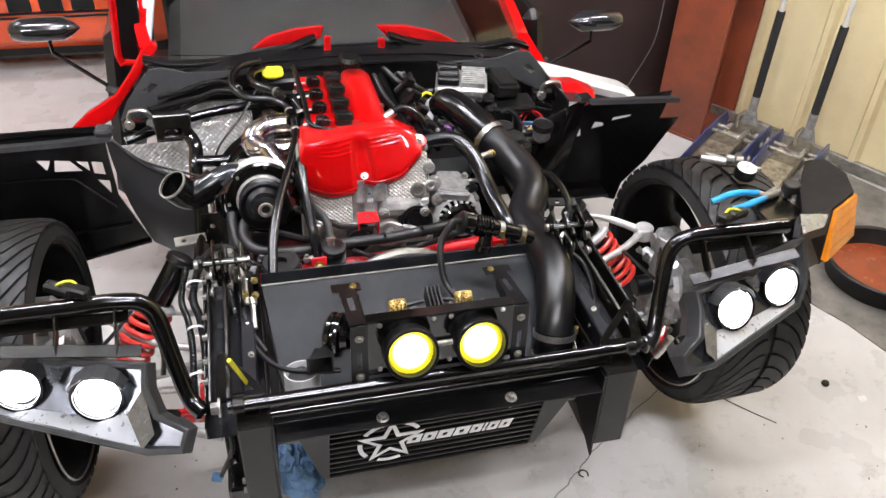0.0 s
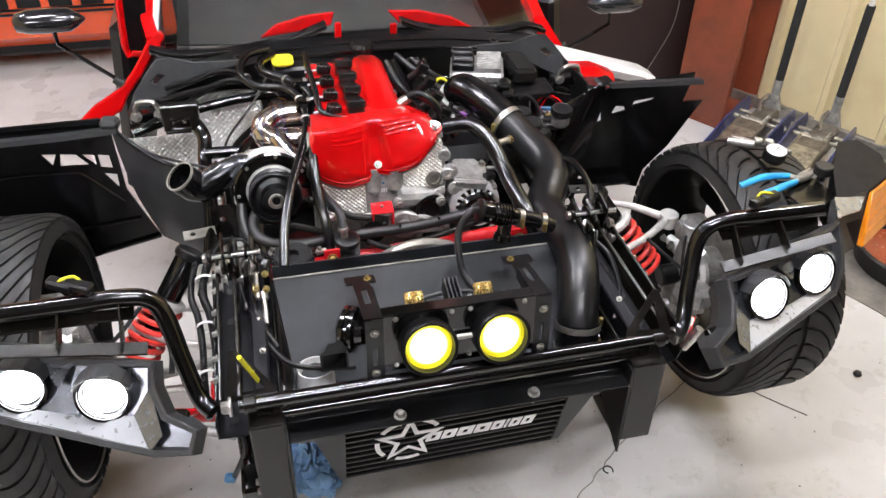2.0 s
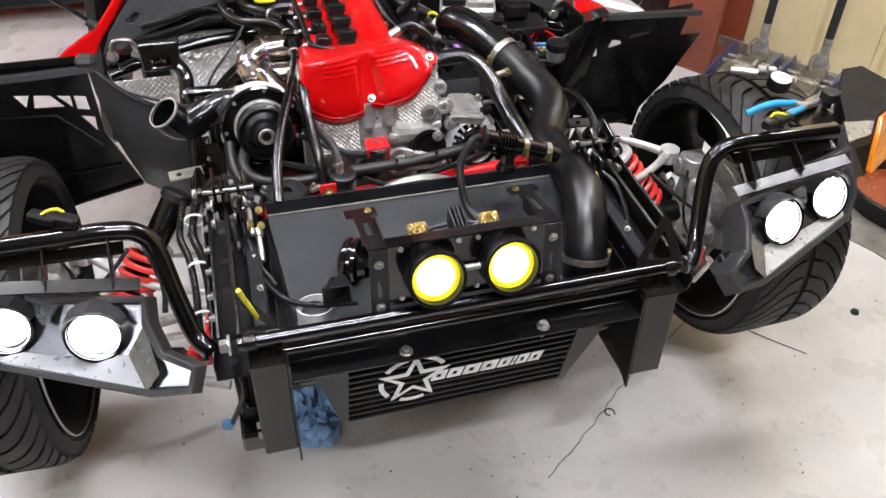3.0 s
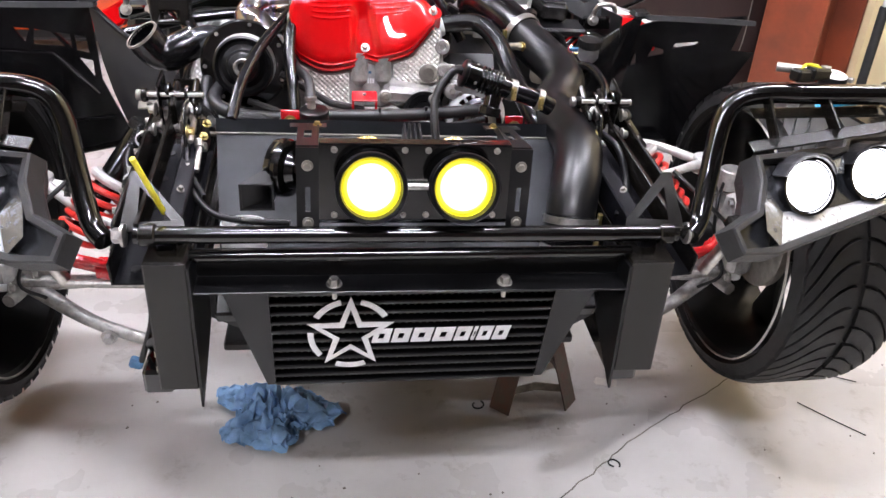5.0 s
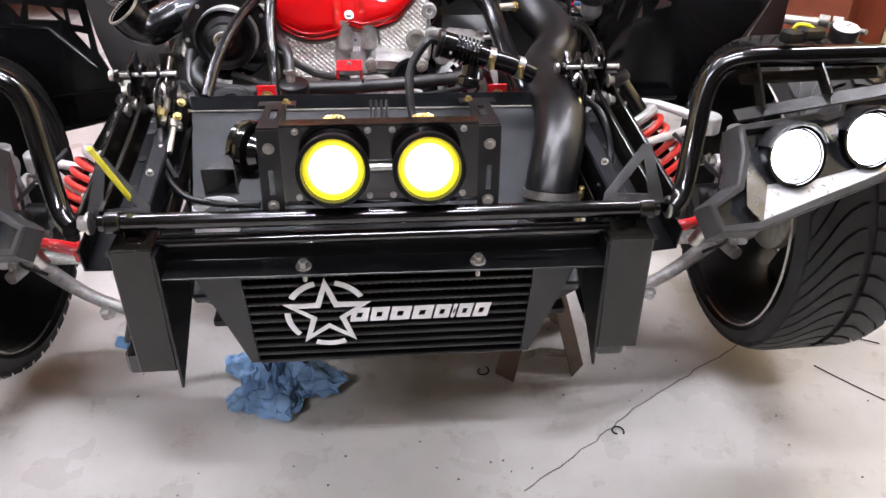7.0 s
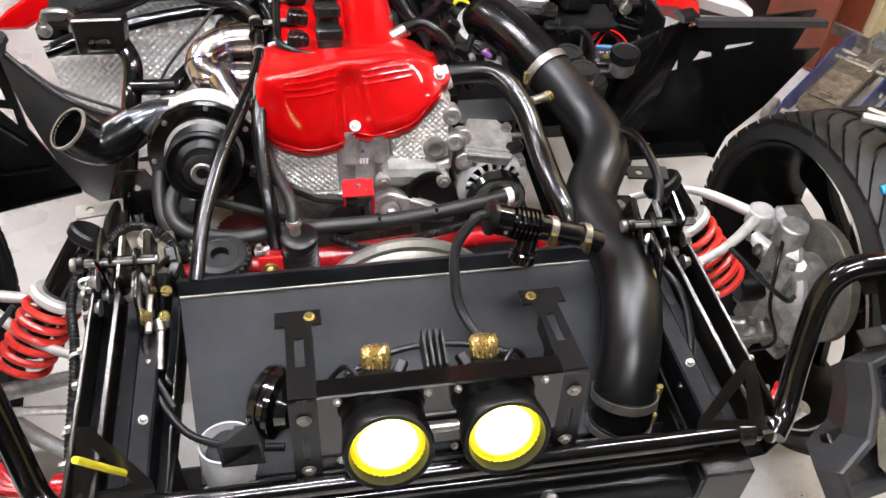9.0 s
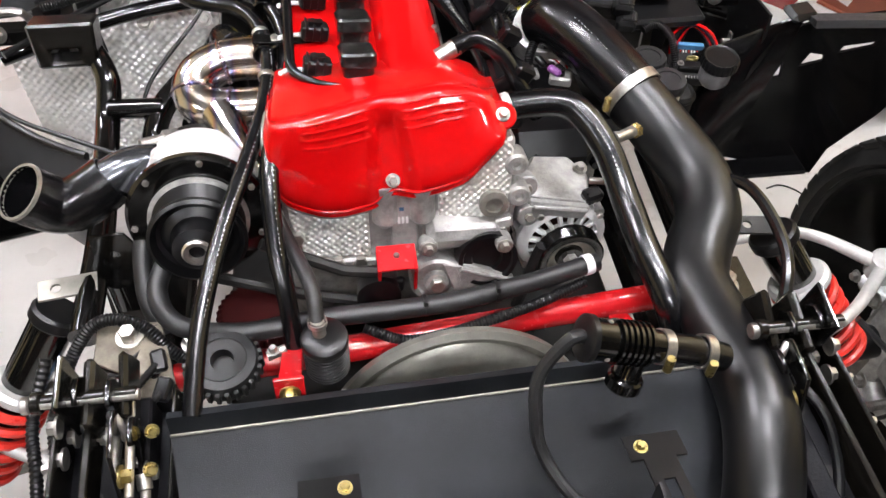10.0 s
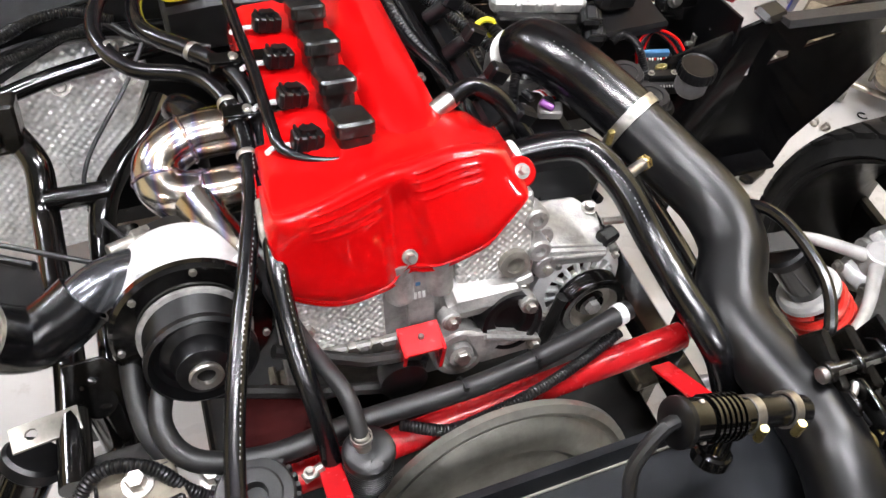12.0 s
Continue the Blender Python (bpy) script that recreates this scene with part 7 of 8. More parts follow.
    part("chassis_upright", Geo().tube([(-0.427, 0.645, 0.52), (-0.425, 0.650, 0.765)], 0.020, 18, smooth=False), GLOSS_BLACK, car)
    part("chassis_upright", Geo().tube([(0.427, 0.645, 0.52), (0.425, 0.650, 0.82)], 0.020, 18, smooth=False), GLOSS_BLACK, car)
    for s in (-1, 1):
        part("chassis_rail", Geo().box((s * 0.41, 0.62, 0.50), (0.05, 1.1, 0.05), bevel=0.006), GLOSS_BLACK, car)
        part("chassis_rail", Geo().tube([(s * 0.41, 0.10, 0.56), (s * 0.43, 0.35, 0.60), (s * 0.42, 0.65, 0.68), (s * 0.42, 0.90, 0.70)], 0.018, 14), GLOSS_BLACK, car)
        tower = part("shock_tower", Geo().box((s * 0.395, 0.525, 0.782), (0.085, 0.10, 0.008), (0, s * 6, 0), 0.002).box((s * 0.362, 0.525, 0.745), (0.006, 0.11, 0.08), (0, 0, 0), 0.002), FRAME_BLACK, car, "black steel damper tower plate")
        part("tower_bolt", Geo().bolt((s * 0.39, 0.517, 0.788), (0, 0, 1), 0.014, 0.020), ZINC, tower)
        part("tab", Geo().prism([(-0.037, -0.015), (0.037, -0.015), (0.037, 0.015), (-0.037, 0.015)], 0.004, pose(s * 0.478, 0.615, 0.795, 8, 0, s * -8), [[(-0.015 + 0.007 * math.cos(i * math.pi / 4), 0.007 * math.sin(i * math.pi / 4)) for i in range(8)]]), DULL_STEEL if s < 0 else RUBBER, car, "flat steel tab with a hole")
    # expansion tank with its yellow cap
    tank = part("expansion_tank", Geo().prism([(-0.095, -0.05), (0.085, -0.055), (0.095, 0.028), (-0.02, 0.035), (-0.095, 0.030)], 0.09, frame3((-0.165, 1.235, 0.895), (1, 0.02, 0), (0, 0.0, 1)) @ pose(0, 0, -0.045), (), 0.008), PLASTIC, car, "black coolant expansion tank")
    part("tank_neck", Geo().disc([(0.020, 0.0), (0.020, 0.02)], (-0.228, 1.225, 0.925), (0, -0.2, 1), 24), ZINC, tank)
    part("yellow_cap", Geo().disc([(0.032, 0.012), (0.036, 0.014), (0.036, 0.019), (0.020, 0.022)], (-0.228, 1.225, 0.925), (0, -0.1, 1), 40, (4, 0.14)), YELLOW, tank, "yellow pressure cap")
    # electronics to the right of the bay
    c = Vector((0.335, 1.160, 0.895))
    ecu = part("control_unit", Geo().box(c, (0.158, 0.125, 0.030), (4, 0, -15), 0.008), ALU, car, "finned aluminium engine control unit")
    mm = pose(*c, 4, 0, -15)
    for i in range(9):
        part("cooling_rib", Geo().box((0.035, -0.050 + 0.0122 * i, 0.022), (0.072, 0.0046, 0.020), bevel=0.001, m=mm), ALU, ecu)
    for x, y in ((-0.040, -0.030), (-0.040, 0.012), (-0.045, 0.048)):
        plug = part("connector", Geo().box((x, y, 0.026), (0.066, 0.036, 0.026), bevel=0.005, m=mm), PLASTIC, ecu)
        part("latch", Geo().box((x, y, 0.041), (0.052, 0.006, 0.005), bevel=0.001, m=mm), COIL_GREY, plug)
    for x in (-0.035, 0.0, 0.03):
        part("lug", Geo().box((x, -0.064, 0.004), (0.012, 0.010, 0.018), bevel=0.003, m=mm), ALU, ecu)
    rail = part("mounting_rail", Geo().box((0.322, 1.092, 0.868), (0.150, 0.018, 0.036), (18, 3, -15), 0.004), COIL_GREY, car, "dark grey drilled mounting rail")
    # two dark discs on the rail face give the shade of drilled holes
    for dx in (-0.03, 0.012):
        part("rail_hole_disc", Geo().disc([(0.004, 0.0), (0.004, 0.002)], (0.322 + dx, 1.082 - dx * 0.26, 0.870), (0, -1, 0.3), 14), RUBBER, rail)
    for x, y, z in ((0.392, 1.058, 0.885), (0.398, 1.045, 0.862)):
        plug = part("connector", Geo().box((x, y, z), (0.034, 0.034, 0.026), (20, 0, -18), 0.005).box((x, y, z + 0.012), (0.018, 0.026, 0.008), (20, 0, -18), 0.002), PLASTIC, car)
        part("latch", Geo().box((x, y - 0.014, z + 0.010), (0.026, 0.003, 0.004), (20, 0, -18), 0.001), COIL_GREY, plug)
    relay = part("relay_box", Geo().box((0.464, 1.150, 0.890), (0.072, 0.120, 0.050), (4, 6, 6), 0.010), COIL_GREY, car, "dark grey lidded relay box")
    part("lid", Geo().box((0.464, 1.150, 0.914), (0.062, 0.108, 0.008), (4, 6, 6), 0.003), COIL_GREY, relay)
    part("relay_tray", Geo().box((0.475, 1.095, 0.848), (0.150, 0.085, 0.022), (6, 2, 4), 0.006), PLASTIC, car, "black moulded relay tray")
    # black side wall of the bay
    rows = [[(0.605 + 0.05 * k / 6 + 0.01 * math.sin(math.pi * j / 4), 0.96 + 0.44 * k / 6, 0.845 + 0.070 * (1 - k / 6) - (0.34 + 0.07 * (1 - k / 6)) * j / 4) for j in range(5)] for k in range(7)]
    part("side_wall", sheet(rows, 0.005, (1, 0, 0)), PLASTIC, car, "black moulded bay side wall")
    part("wall_clip", Geo().cyl((0.598, 1.045, 0.810), (0.585, 1.043, 0.812), 0.004, 10).box((0.600, 1.045, 0.812), (0.003, 0.012, 0.030), (0, 0, 6), 0.001), ZINC, car)
    # brake reservoir and a small fuse board
    res = part("brake_reservoir", Geo().disc([(0.020, -0.025), (0.026, -0.016), (0.026, 0.010), (0.024, 0.016)], (0.524, 0.928, 0.835), (0, -0.1, 1), 32), mat("translucent_reservoir", (0.16, 0.155, 0.16), 0.3, 0.0, 0.2, 30), car, "translucent brake fluid reservoir")
    part("reservoir_lid", Geo().disc([(0.029, 0.010), (0.0315, 0.013), (0.0315, 0.027), (0.029, 0.031), (0.027, 0.0305), (0.0255, 0.029), (0.006, 0.029)], (0.524, 0.928, 0.835), (0, -0.1, 1), 72, (24, 0.05)), PLASTIC, res, "black screw lid")
    fp = part("fuse_board", Geo().box((0.518, 1.012, 0.785), (0.072, 0.085, 0.018), (8, 0, -12), 0.003), RUBBER, car, "dark board with a blue plug strip")
    fm = pose(0.518, 1.012, 0.785, 8, 0, -12)
    part("plug_strip", Geo().box((0.004, 0.035, 0.013), (0.046, 0.009, 0.012), bevel=0.001, m=fm), BLUE_CLIP, fp, "blue plug strip")
    for i in range(8):
        part("pin", Geo().box((-0.014 + 0.005 * i, 0.024, 0.010), (0.0022, 0.004, 0.004), bevel=0.0004, m=fm), WHITE_PRINT if i % 3 else RED, fp)
        part("pin", Geo().box((-0.010 + 0.005 * i, -0.039, 0.010), (0.0016, 0.005, 0.003), bevel=0.0004, m=fm), ALU, fp)
    part("copper_coil", Geo().tube([(0.520 + 0.010 * math.cos(a * 0.8) , 1.008 + 0.004 * math.sin(a * 0.8), 0.799 + 0.0002 * a) for a in range(28)], 0.0016, 6), YELLOW_ZINC, fp)
    part("terminal_cover", Geo().box((0.0, -0.018, 0.014), (0.050, 0.020, 0.014), bevel=0.003, m=fm), PLASTIC, fp)
    for dx in (-0.020, 0.020):
        part("terminal_screw", Geo().bolt(fm @ Vector((dx, -0.018, 0.020)), (0, -0.1, 1), 0.004, 0.004), ZINC, fp)
    for i, col in enumerate((RED, HOSE, HOSE, RED, HOSE)):
        d = 0.005 * i
        hose("wire", [(0.489 + 0.3 * d, 1.035, 0.795), (0.496 + d, 1.056, 0.822 - d), (0.530 + 0.5 * d, 1.062 + d, 0.838 - d), (0.560, 1.035 + d, 0.830 - d), (0.572, 1.000, 0.800 - d)], 0.0024, col, fp, "", None, 8)
    hose("ribbed_loom", [(0.430, 1.040, 0.845), (0.455, 1.048, 0.850), (0.480, 1.035, 0.835), (0.488, 1.005, 0.800), (0.487, 0.985, 0.76)], 0.0075, PLASTIC, car, "", (0.0035, 0.0014), 12)
    for x, y, z in ((0.412, 0.954, 0.854), (0.429, 0.899, 0.848)):
        pot = part("fluid_pot", Geo().disc([(0.022, -0.11), (0.026, -0.10), (0.026, -0.016)], (x, y, z), (0, -0.05, 1), 28), CREAM_PLASTIC, car, "cream translucent fluid pot")
        part("pot_cap", Geo().disc([(0.029, -0.018), (0.030, -0.014), (0.030, -0.003), (0.028, 0.0), (0.020, 0.0), (0.019, -0.002)], (x, y, z), (0, -0.05, 1), 60, (20, 0.03)), RUBBER_HOSE, pot, "black screw cap")
    for x, y in ((0.449, 1.008), (0.470, 0.928)):
        pot = part("canister", Geo().disc([(0.027, -0.12), (0.027, -0.006), (0.024, 0.0), (0.021, 0.001), (0.019, -0.003), (0.005, -0.003)], (x, y, 0.800), (0, -0.05, 1), 32), RUBBER, car)
        part("rim", Geo().lathe([(0.0275, -0.012), (0.0295, -0.009), (0.0275, -0.006)], (x, y, 0.800), (0, -0.05, 1), 32), PLASTIC, pot)
    hose("ribbed_loom", [(0.186, 0.880, 0.885), (0.190, 0.900, 0.905), (0.207, 0.930, 0.918), (0.225, 0.945, 0.912), (0.232, 0.935, 0.895)], 0.0075, PLASTIC, engine, "", (0.0035, 0.0014), 12)
    for i, col in enumerate((WHITE_PRINT, RED, WHITE_PRINT, RED)):
        hose("wire", [(0.223 + 0.003 * i, 0.902, 0.897), (0.228 + 0.004 * i, 0.890, 0.903), (0.234 + 0.004 * i, 0.876, 0.898)], 0.0014, col, engine, "", None, 6)
    sensor = part("pressure_sensor", Geo().box((0.232, 0.862, 0.892), (0.034, 0.022, 0.018), (12, 0, -18), 0.003), ALU, engine, "grey boxed sensor with a black dome")
    part("dome", Geo().disc([(0.010, 0.0), (0.010, 0.004), (0.007, 0.008)], (0.229, 0.868, 0.901), (0, -0.2, 1), 20), PLASTIC, sensor)
    # looms and hoses between cover and charge pipe
    rng = random.Random(8)
    for i in range(7):
        x = 0.075 + 0.022 * i
        pts = [(x - 0.03, 1.18, 0.93), (x + rng.uniform(-0.02, 0.02), 1.05, 0.925 - 0.01 * i), (x + 0.02 + rng.uniform(-0.02, 0.02), 0.93, 0.90 - 0.012 * i), (x + 0.05, 0.82, 0.86 - 0.008 * i), (x + 0.06, 0.74, 0.82)]
        hose("loom", pts, 0.007 + 0.002 * (i % 3), PLASTIC if i % 2 else HOSE, engine, "", (0.006, 0.0014) if i % 2 else None, 10)
    part("dipstick", Geo().tube([(0.196 + 0.016 * math.cos(a), 1.035, 0.918 + 0.016 * math.sin(a)) for a in [i * math.pi / 8 for i in range(17)]], 0.0045, 8), YELLOW, engine, "yellow dipstick ring")
    for i in range(4):
        y = 0.80 + 0.09 * i
        part("injector", Geo().cyl((0.115, y, 0.925), (0.145, y - 0.01, 0.955), 0.012).box((0.150, y - 0.012, 0.962), (0.03, 0.022, 0.026), (0, 30, 0), 0.004), PLASTIC, engine, "black fuel injector plug")
    part("fuel_rail", Geo().box((0.135, 0.93, 0.905), (0.03, 0.36, 0.03), bevel=0.006), PLASTIC, engine)
    part("intake_manifold", Geo().box((0.20, 0.95, 0.80), (0.16, 0.42, 0.14), bevel=0.03), PLASTIC, engine, "black plastic intake manifold")
    part("throttle_body", Geo().disc([(0.045, -0.03), (0.048, 0.0), (0.045, 0.03)], (0.222, 0.965, 0.90), (0.1, 0.5, -0.9), 32), ALU, engine)
    # white and red connectors near the injectors
    for i in range(6):
        part("connector", Geo().box((0.19 + 0.012 * i, 0.86 + 0.02 * math.sin(i * 2.1), 0.905 + 0.008 * (i % 3)), (0.012, 0.022, 0.010), (10 * i, 20, 30 * i), 0.003), (ALU, PLASTIC, mat("purple_seal", (0.20, 0.06, 0.25), 0.5), PLASTIC, ALU, PLASTIC)[i], engine)


def build_bay_looms():
    """Ribbed looms along the front of the cowl and small marks on the timing case."""
    for pts in ([(-0.560, 1.190, 0.900), (-0.482, 1.212, 0.905), (-0.440, 1.234, 0.912), (-0.385, 1.236, 0.915), (-0.330, 1.215, 0.905)], [(-0.575, 1.150, 0.880), (-0.500, 1.165, 0.890), (-0.440, 1.185, 0.895), (-0.395, 1.205, 0.900), (-0.350, 1.205, 0.895)]):
        hose("ribbed_loom", pts, 0.0085, PLASTIC, car, "", (0.004, 0.0016), 12)
    for pts in ([(0.100, 1.20, 0.940), (0.125, 1.11, 0.940), (0.162, 1.02, 0.935), (0.192, 0.965, 0.920), (0.205, 0.93, 0.890)], [(0.140, 1.17, 0.935), (0.168, 1.09, 0.935), (0.200, 1.045, 0.925), (0.222, 1.01, 0.905)]):
        hose("ribbed_loom", pts, 0.0095, PLASTIC, engine, "black ribbed wiring loom", (0.0045, 0.0018), 12)
    for x, y, z in ((0.067, 0.640, 0.829), (0.021, 0.636, 0.810), (0.043, 0.636, 0.810)):
        part("paint_dab", Geo().disc([(0.0045, 0.0), (0.0045, 0.0012), (0.002, 0.0016)], (x, y, z), (0, -1, 0.25), 10), YELLOW, engine)


build_bay_looms()


def build_shell():
    """Windscreen, pillars, outer wings and mirrors."""
    for s in (-1, 1):
        # red and white wing edge running back to the pillar
        pts = [(-0.590, 1.42, 0.955), (-0.605, 1.50, 0.985), (-0.60, 1.75, 1.05), (-0.54, 2.4, 1.42)] if s < 0 else [(0.72, 1.42, 0.775), (0.68, 1.44, 0.835), (0.635, 1.48, 0.905), (0.60, 1.75, 1.05), (0.54, 2.4, 1.42)]
        g = Geo().loft([[Vector(p) + Vector((s * dx, 0, dz)) for dx, dz in ((-0.016, 0.010), (0.020, 0.004), (0.024, -0.04), (-0.016, -0.04))] for p in pts], caps=True)
        wing = part("red_pillar", g, RED, car, "red painted pillar and wing edge", 30)
        if s < 0:
            fl = [(-0.845, 0.742), (-0.791, 0.786), (-0.70, 0.836), (-0.650, 0.895), (-0.605, 0.960), (-0.570, 0.985), (-0.555, 0.965), (-0.61, 0.90), (-0.645, 0.856), (-0.686, 0.810), (-0.715, 0.765), (-0.76, 0.742)]
            part("wing_edge", Geo().prism(fl, 0.05, Matrix(((1, 0, 0, 0), (0, 0.25, 1, 1.155), (0, 1, -0.25, 0), (0, 0, 0, 1))), (), 0.006), RED, car, "red painted wing edge")
        if s > 0:
            g = Geo().loft([[Vector(p) + Vector(o) for o in ((0, -0.02, -0.012), (0, 0.0, 0.012), (0, 0.05, 0.010), (0, 0.05, -0.05), (0, 0.0, -0.05))] for p in ((0.655, 1.20, 0.842), (0.73, 1.20, 0.838), (0.80, 1.20, 0.808))], caps=True)
            part("wing_tip", g, RED, car, "red wing tip", 30)
            g = Geo().loft([[Vector(p) + Vector(o) for o in ((0, -0.01, -0.012), (0, 0.0, 0.006), (0, 0.06, 0.006), (0, 0.06, -0.04), (0, 0.0, -0.04))] for p in ((0.64, 1.27, 0.870), (0.78, 1.27, 0.828), (0.95, 1.28, 0.772), (1.00, 1.29, 0.74))], caps=True)
            part("white_wing", g, WHITE_PAINT, car, "white painted front wing", 30)
        part("door_shell", Geo().box((s * 0.72, 2.15, 0.66), (0.08, 1.25, 0.62), (0, s * -6, 0), 0.03), PLASTIC, car, "black door side")
        # carbon mirror on a thin stalk
        c = Vector((s * 0.885 - 0.0, 1.50, 1.00)) if s < 0 else Vector((0.912, 1.50, 0.935))
        stalk = part("mirror_stalk", Geo().tube([c + Vector((s * -0.01, 0, -0.035)), c + Vector((s * -0.012, 0.0, -0.075)), Vector((s * 0.705, 1.46, 0.800 if s < 0 else 0.78))], 0.0065, 10, smooth=False), GLOSS_BLACK, car)
        rings = []
        for x, w in ((-0.095, 0.25), (-0.085, 0.75), (-0.05, 0.97), (0.0, 1.0), (0.06, 0.95), (0.085, 0.55), (0.105, 0.1)):
            rings.append([c + Vector((-s * x, 0.045 * w * math.cos(a), 0.036 * w * math.sin(a))) for a in [2 * math.pi * i / 20 for i in range(20)]])
        part("mirror_housing", Geo().loft(rings, caps=True), CARBON, stalk, "carbon-fibre door mirror housing", 50)
        part("stalk_boot", Geo().tube([Vector((s * 0.69, 1.455, 0.785)), Vector((s * 0.735, 1.468, 0.815))], [0.022, 0.012], 14, smooth=False), RUBBER, stalk)
    part("inner_pillar", Geo().tube([(-0.600, 1.500, 0.945), (-0.572, 1.75, 1.085), (-0.508, 2.4, 1.44)], 0.020, 12), WHITE_PAINT, car, "white inner pillar trim")
    # red-edged black door front on the left
    part("door_front", Geo().prism([(-0.672, 1.10), (-0.60, 1.12), (-0.615, 0.905), (-0.640, 0.872), (-0.688, 0.885)], 0.03, Matrix(((1, 0, 0, 0), (0, 0, 1, 1.52), (0, 1, 0, 0), (0, 0, 0, 1))), (), 0.004), PLASTIC, car, "black door front edge")
    part("door_edge", Geo().tube([(-0.672, 1.525, 1.12), (-0.690, 1.525, 0.888), (-0.672, 1.525, 0.870), (-0.640, 1.525, 0.868)], 0.012, 10), RED, car, "red door edge trim")
    # windscreen, dashboard behind it
    bl, br = Vector((-0.60, 1.42, 0.935)), Vector((0.60, 1.42, 0.92))
    tl, tr = Vector((-0.50, 2.45, 1.48)), Vector((0.50, 2.45, 1.48))
    rows = []
    for u in range(9):
        k = u / 8
        rows.append([bl.lerp(tl, k).lerp(br.lerp(tr, k), j / 12) + Vector((0, -0.10, 0.02)) * math.sin(math.pi * j / 12) for j in range(13)])
    glass = part("windscreen", sheet(rows, 0.005, (0, 0.5, -0.8)), GLASS, car, "laminated windscreen glass", 60)
    glass.visible_shadow = False
    part("dashboard", Geo().box((0, 1.85, 0.72), (1.14, 0.80, 0.16), (8, 0, 0), 0.05), DASH_GREY, car, "black dashboard top")
    for x in (-0.22, 0.20):
        part("seat_back", Geo().box((x, 2.55, 0.85), (0.44, 0.16, 0.62), (-14, 0, 0), 0.06), PLASTIC, car, "black seat back")
    for poly, y in (([(-0.281, 0.925), (-0.234, 0.963), (-0.145, 0.986), (-0.05, 0.992), (-0.062, 0.950), (-0.148, 0.940)], 1.43), ([(0.115, 0.985), (0.216, 0.979), (0.32, 0.951), (0.389, 0.912), (0.16, 0.935)], 1.43), ([(-0.060, 1.0), (-0.041, 1.0), (-0.044, 0.905), (-0.068, 0.906)], 1.325), ([(0.105, 0.985), (0.127, 0.985), (0.126, 0.904), (0.106, 0.905)], 1.325)):
        part("dash_panel", Geo().prism(poly, 0.012, Matrix(((1, 0, 0, 0), (0, 0, 1, y), (0, 1, 0, 0), (0, 0, 0, 1))), (), 0.003), RED, car, "red trim panel under the windscreen")
    part("cabin_floor", Geo().box((0, 2.1, 0.36), (1.3, 1.5, 0.04)), PLASTIC, car)
    part("rear_bulkhead", Geo().box((0, 2.85, 0.85), (1.3, 0.06, 0.95), bevel=0.02), PLASTIC, car)
    part("roof_hoop", Geo().tube([(-0.55, 2.7, 0.8), (-0.50, 2.62, 1.45), (0.0, 2.6, 1.52), (0.50, 2.62, 1.45), (0.55, 2.7, 0.8)], 0.03, 14), RED, car)


GLASS = bpy.data.materials.new("windscreen_glass")
GLASS.use_nodes = True
gb = GLASS.node_tree.nodes["Principled BSDF"]
gb.inputs["Base Color"].default_value = (0.72, 0.75, 0.75, 1)
gb.inputs["Transmission Weight"].default_value = 1.0
gb.inputs["Roughness"].default_value = 0.02
gb.inputs["IOR"].default_value = 1.45

for side in (1, -1):
    build_liner(side)
build_cowl()
build_shell()


# ---- things on and round the car ----
def jack_stand(x, y, label, rot=0):
    m = pose(x, y, 0, 0, 0, rot)
    st = thing("jack_stand", label, "jack stand", (x, y, 0), "jack stands")
    topz, wb, wt = 0.24, 0.097, 0.036
    for i, (a, b) in enumerate(((-1, -1), (1, -1), (1, 1), (-1, 1))):
        p, q = Vector((a * wb, b * wb, 0.0)), Vector((a * wt, b * wt, topz))
        d = q - p
        f = frame3((p + q) / 2, d, (a, -b, 0))
        g = Geo().box((0, 0.0, 0), (d.length, 0.058, 0.004), m=m @ f, bevel=0.001)
        f2 = frame3((p + q) / 2, d, (a, b, 0))
        g.box((0, -0.004, 0), (d.length, 0.004, 0.03), m=m @ f2, bevel=0.001)
        part("leg", g, STAND_RED, st, "worn red steel leg")
    for i in range(4):
        c, s_ = math.cos(i * math.pi / 2), math.sin(i * math.pi / 2)
        g = Geo().prism([(-0.09, 0.035), (0.0, 0.050), (0.09, 0.035), (0.09, 0.055), (0.0, 0.072), (-0.09, 0.055)], 0.004, m @ pose(0, 0, 0, 0, 0, 90 * i) @ pose(0, -0.088, 0, 78, 0, 0))
        part("tie_plate", g, JACK_GREY, st)
    g = Geo()
    g.box((0, 0, 0.245), (0.078, 0.078, 0.04), m=m, bevel=0.004)
    part("collar", g, STAND_RED, st)
    part("ratchet_post", Geo().box((0, 0, 0.37), (0.03, 0.03, 0.23), m=m, bevel=0.003), JACK_GREY, st)
    part("saddle", Geo().box((0, 0, 0.48), (0.10, 0.06, 0.014), m=m, bevel=0.004).box((-0.045, 0, 0.492), (0.012, 0.06, 0.02), m=m, bevel=0.003).box((0.045, 0, 0.492), (0.012, 0.06, 0.02), m=m, bevel=0.003), JACK_GREY, st)
    return st


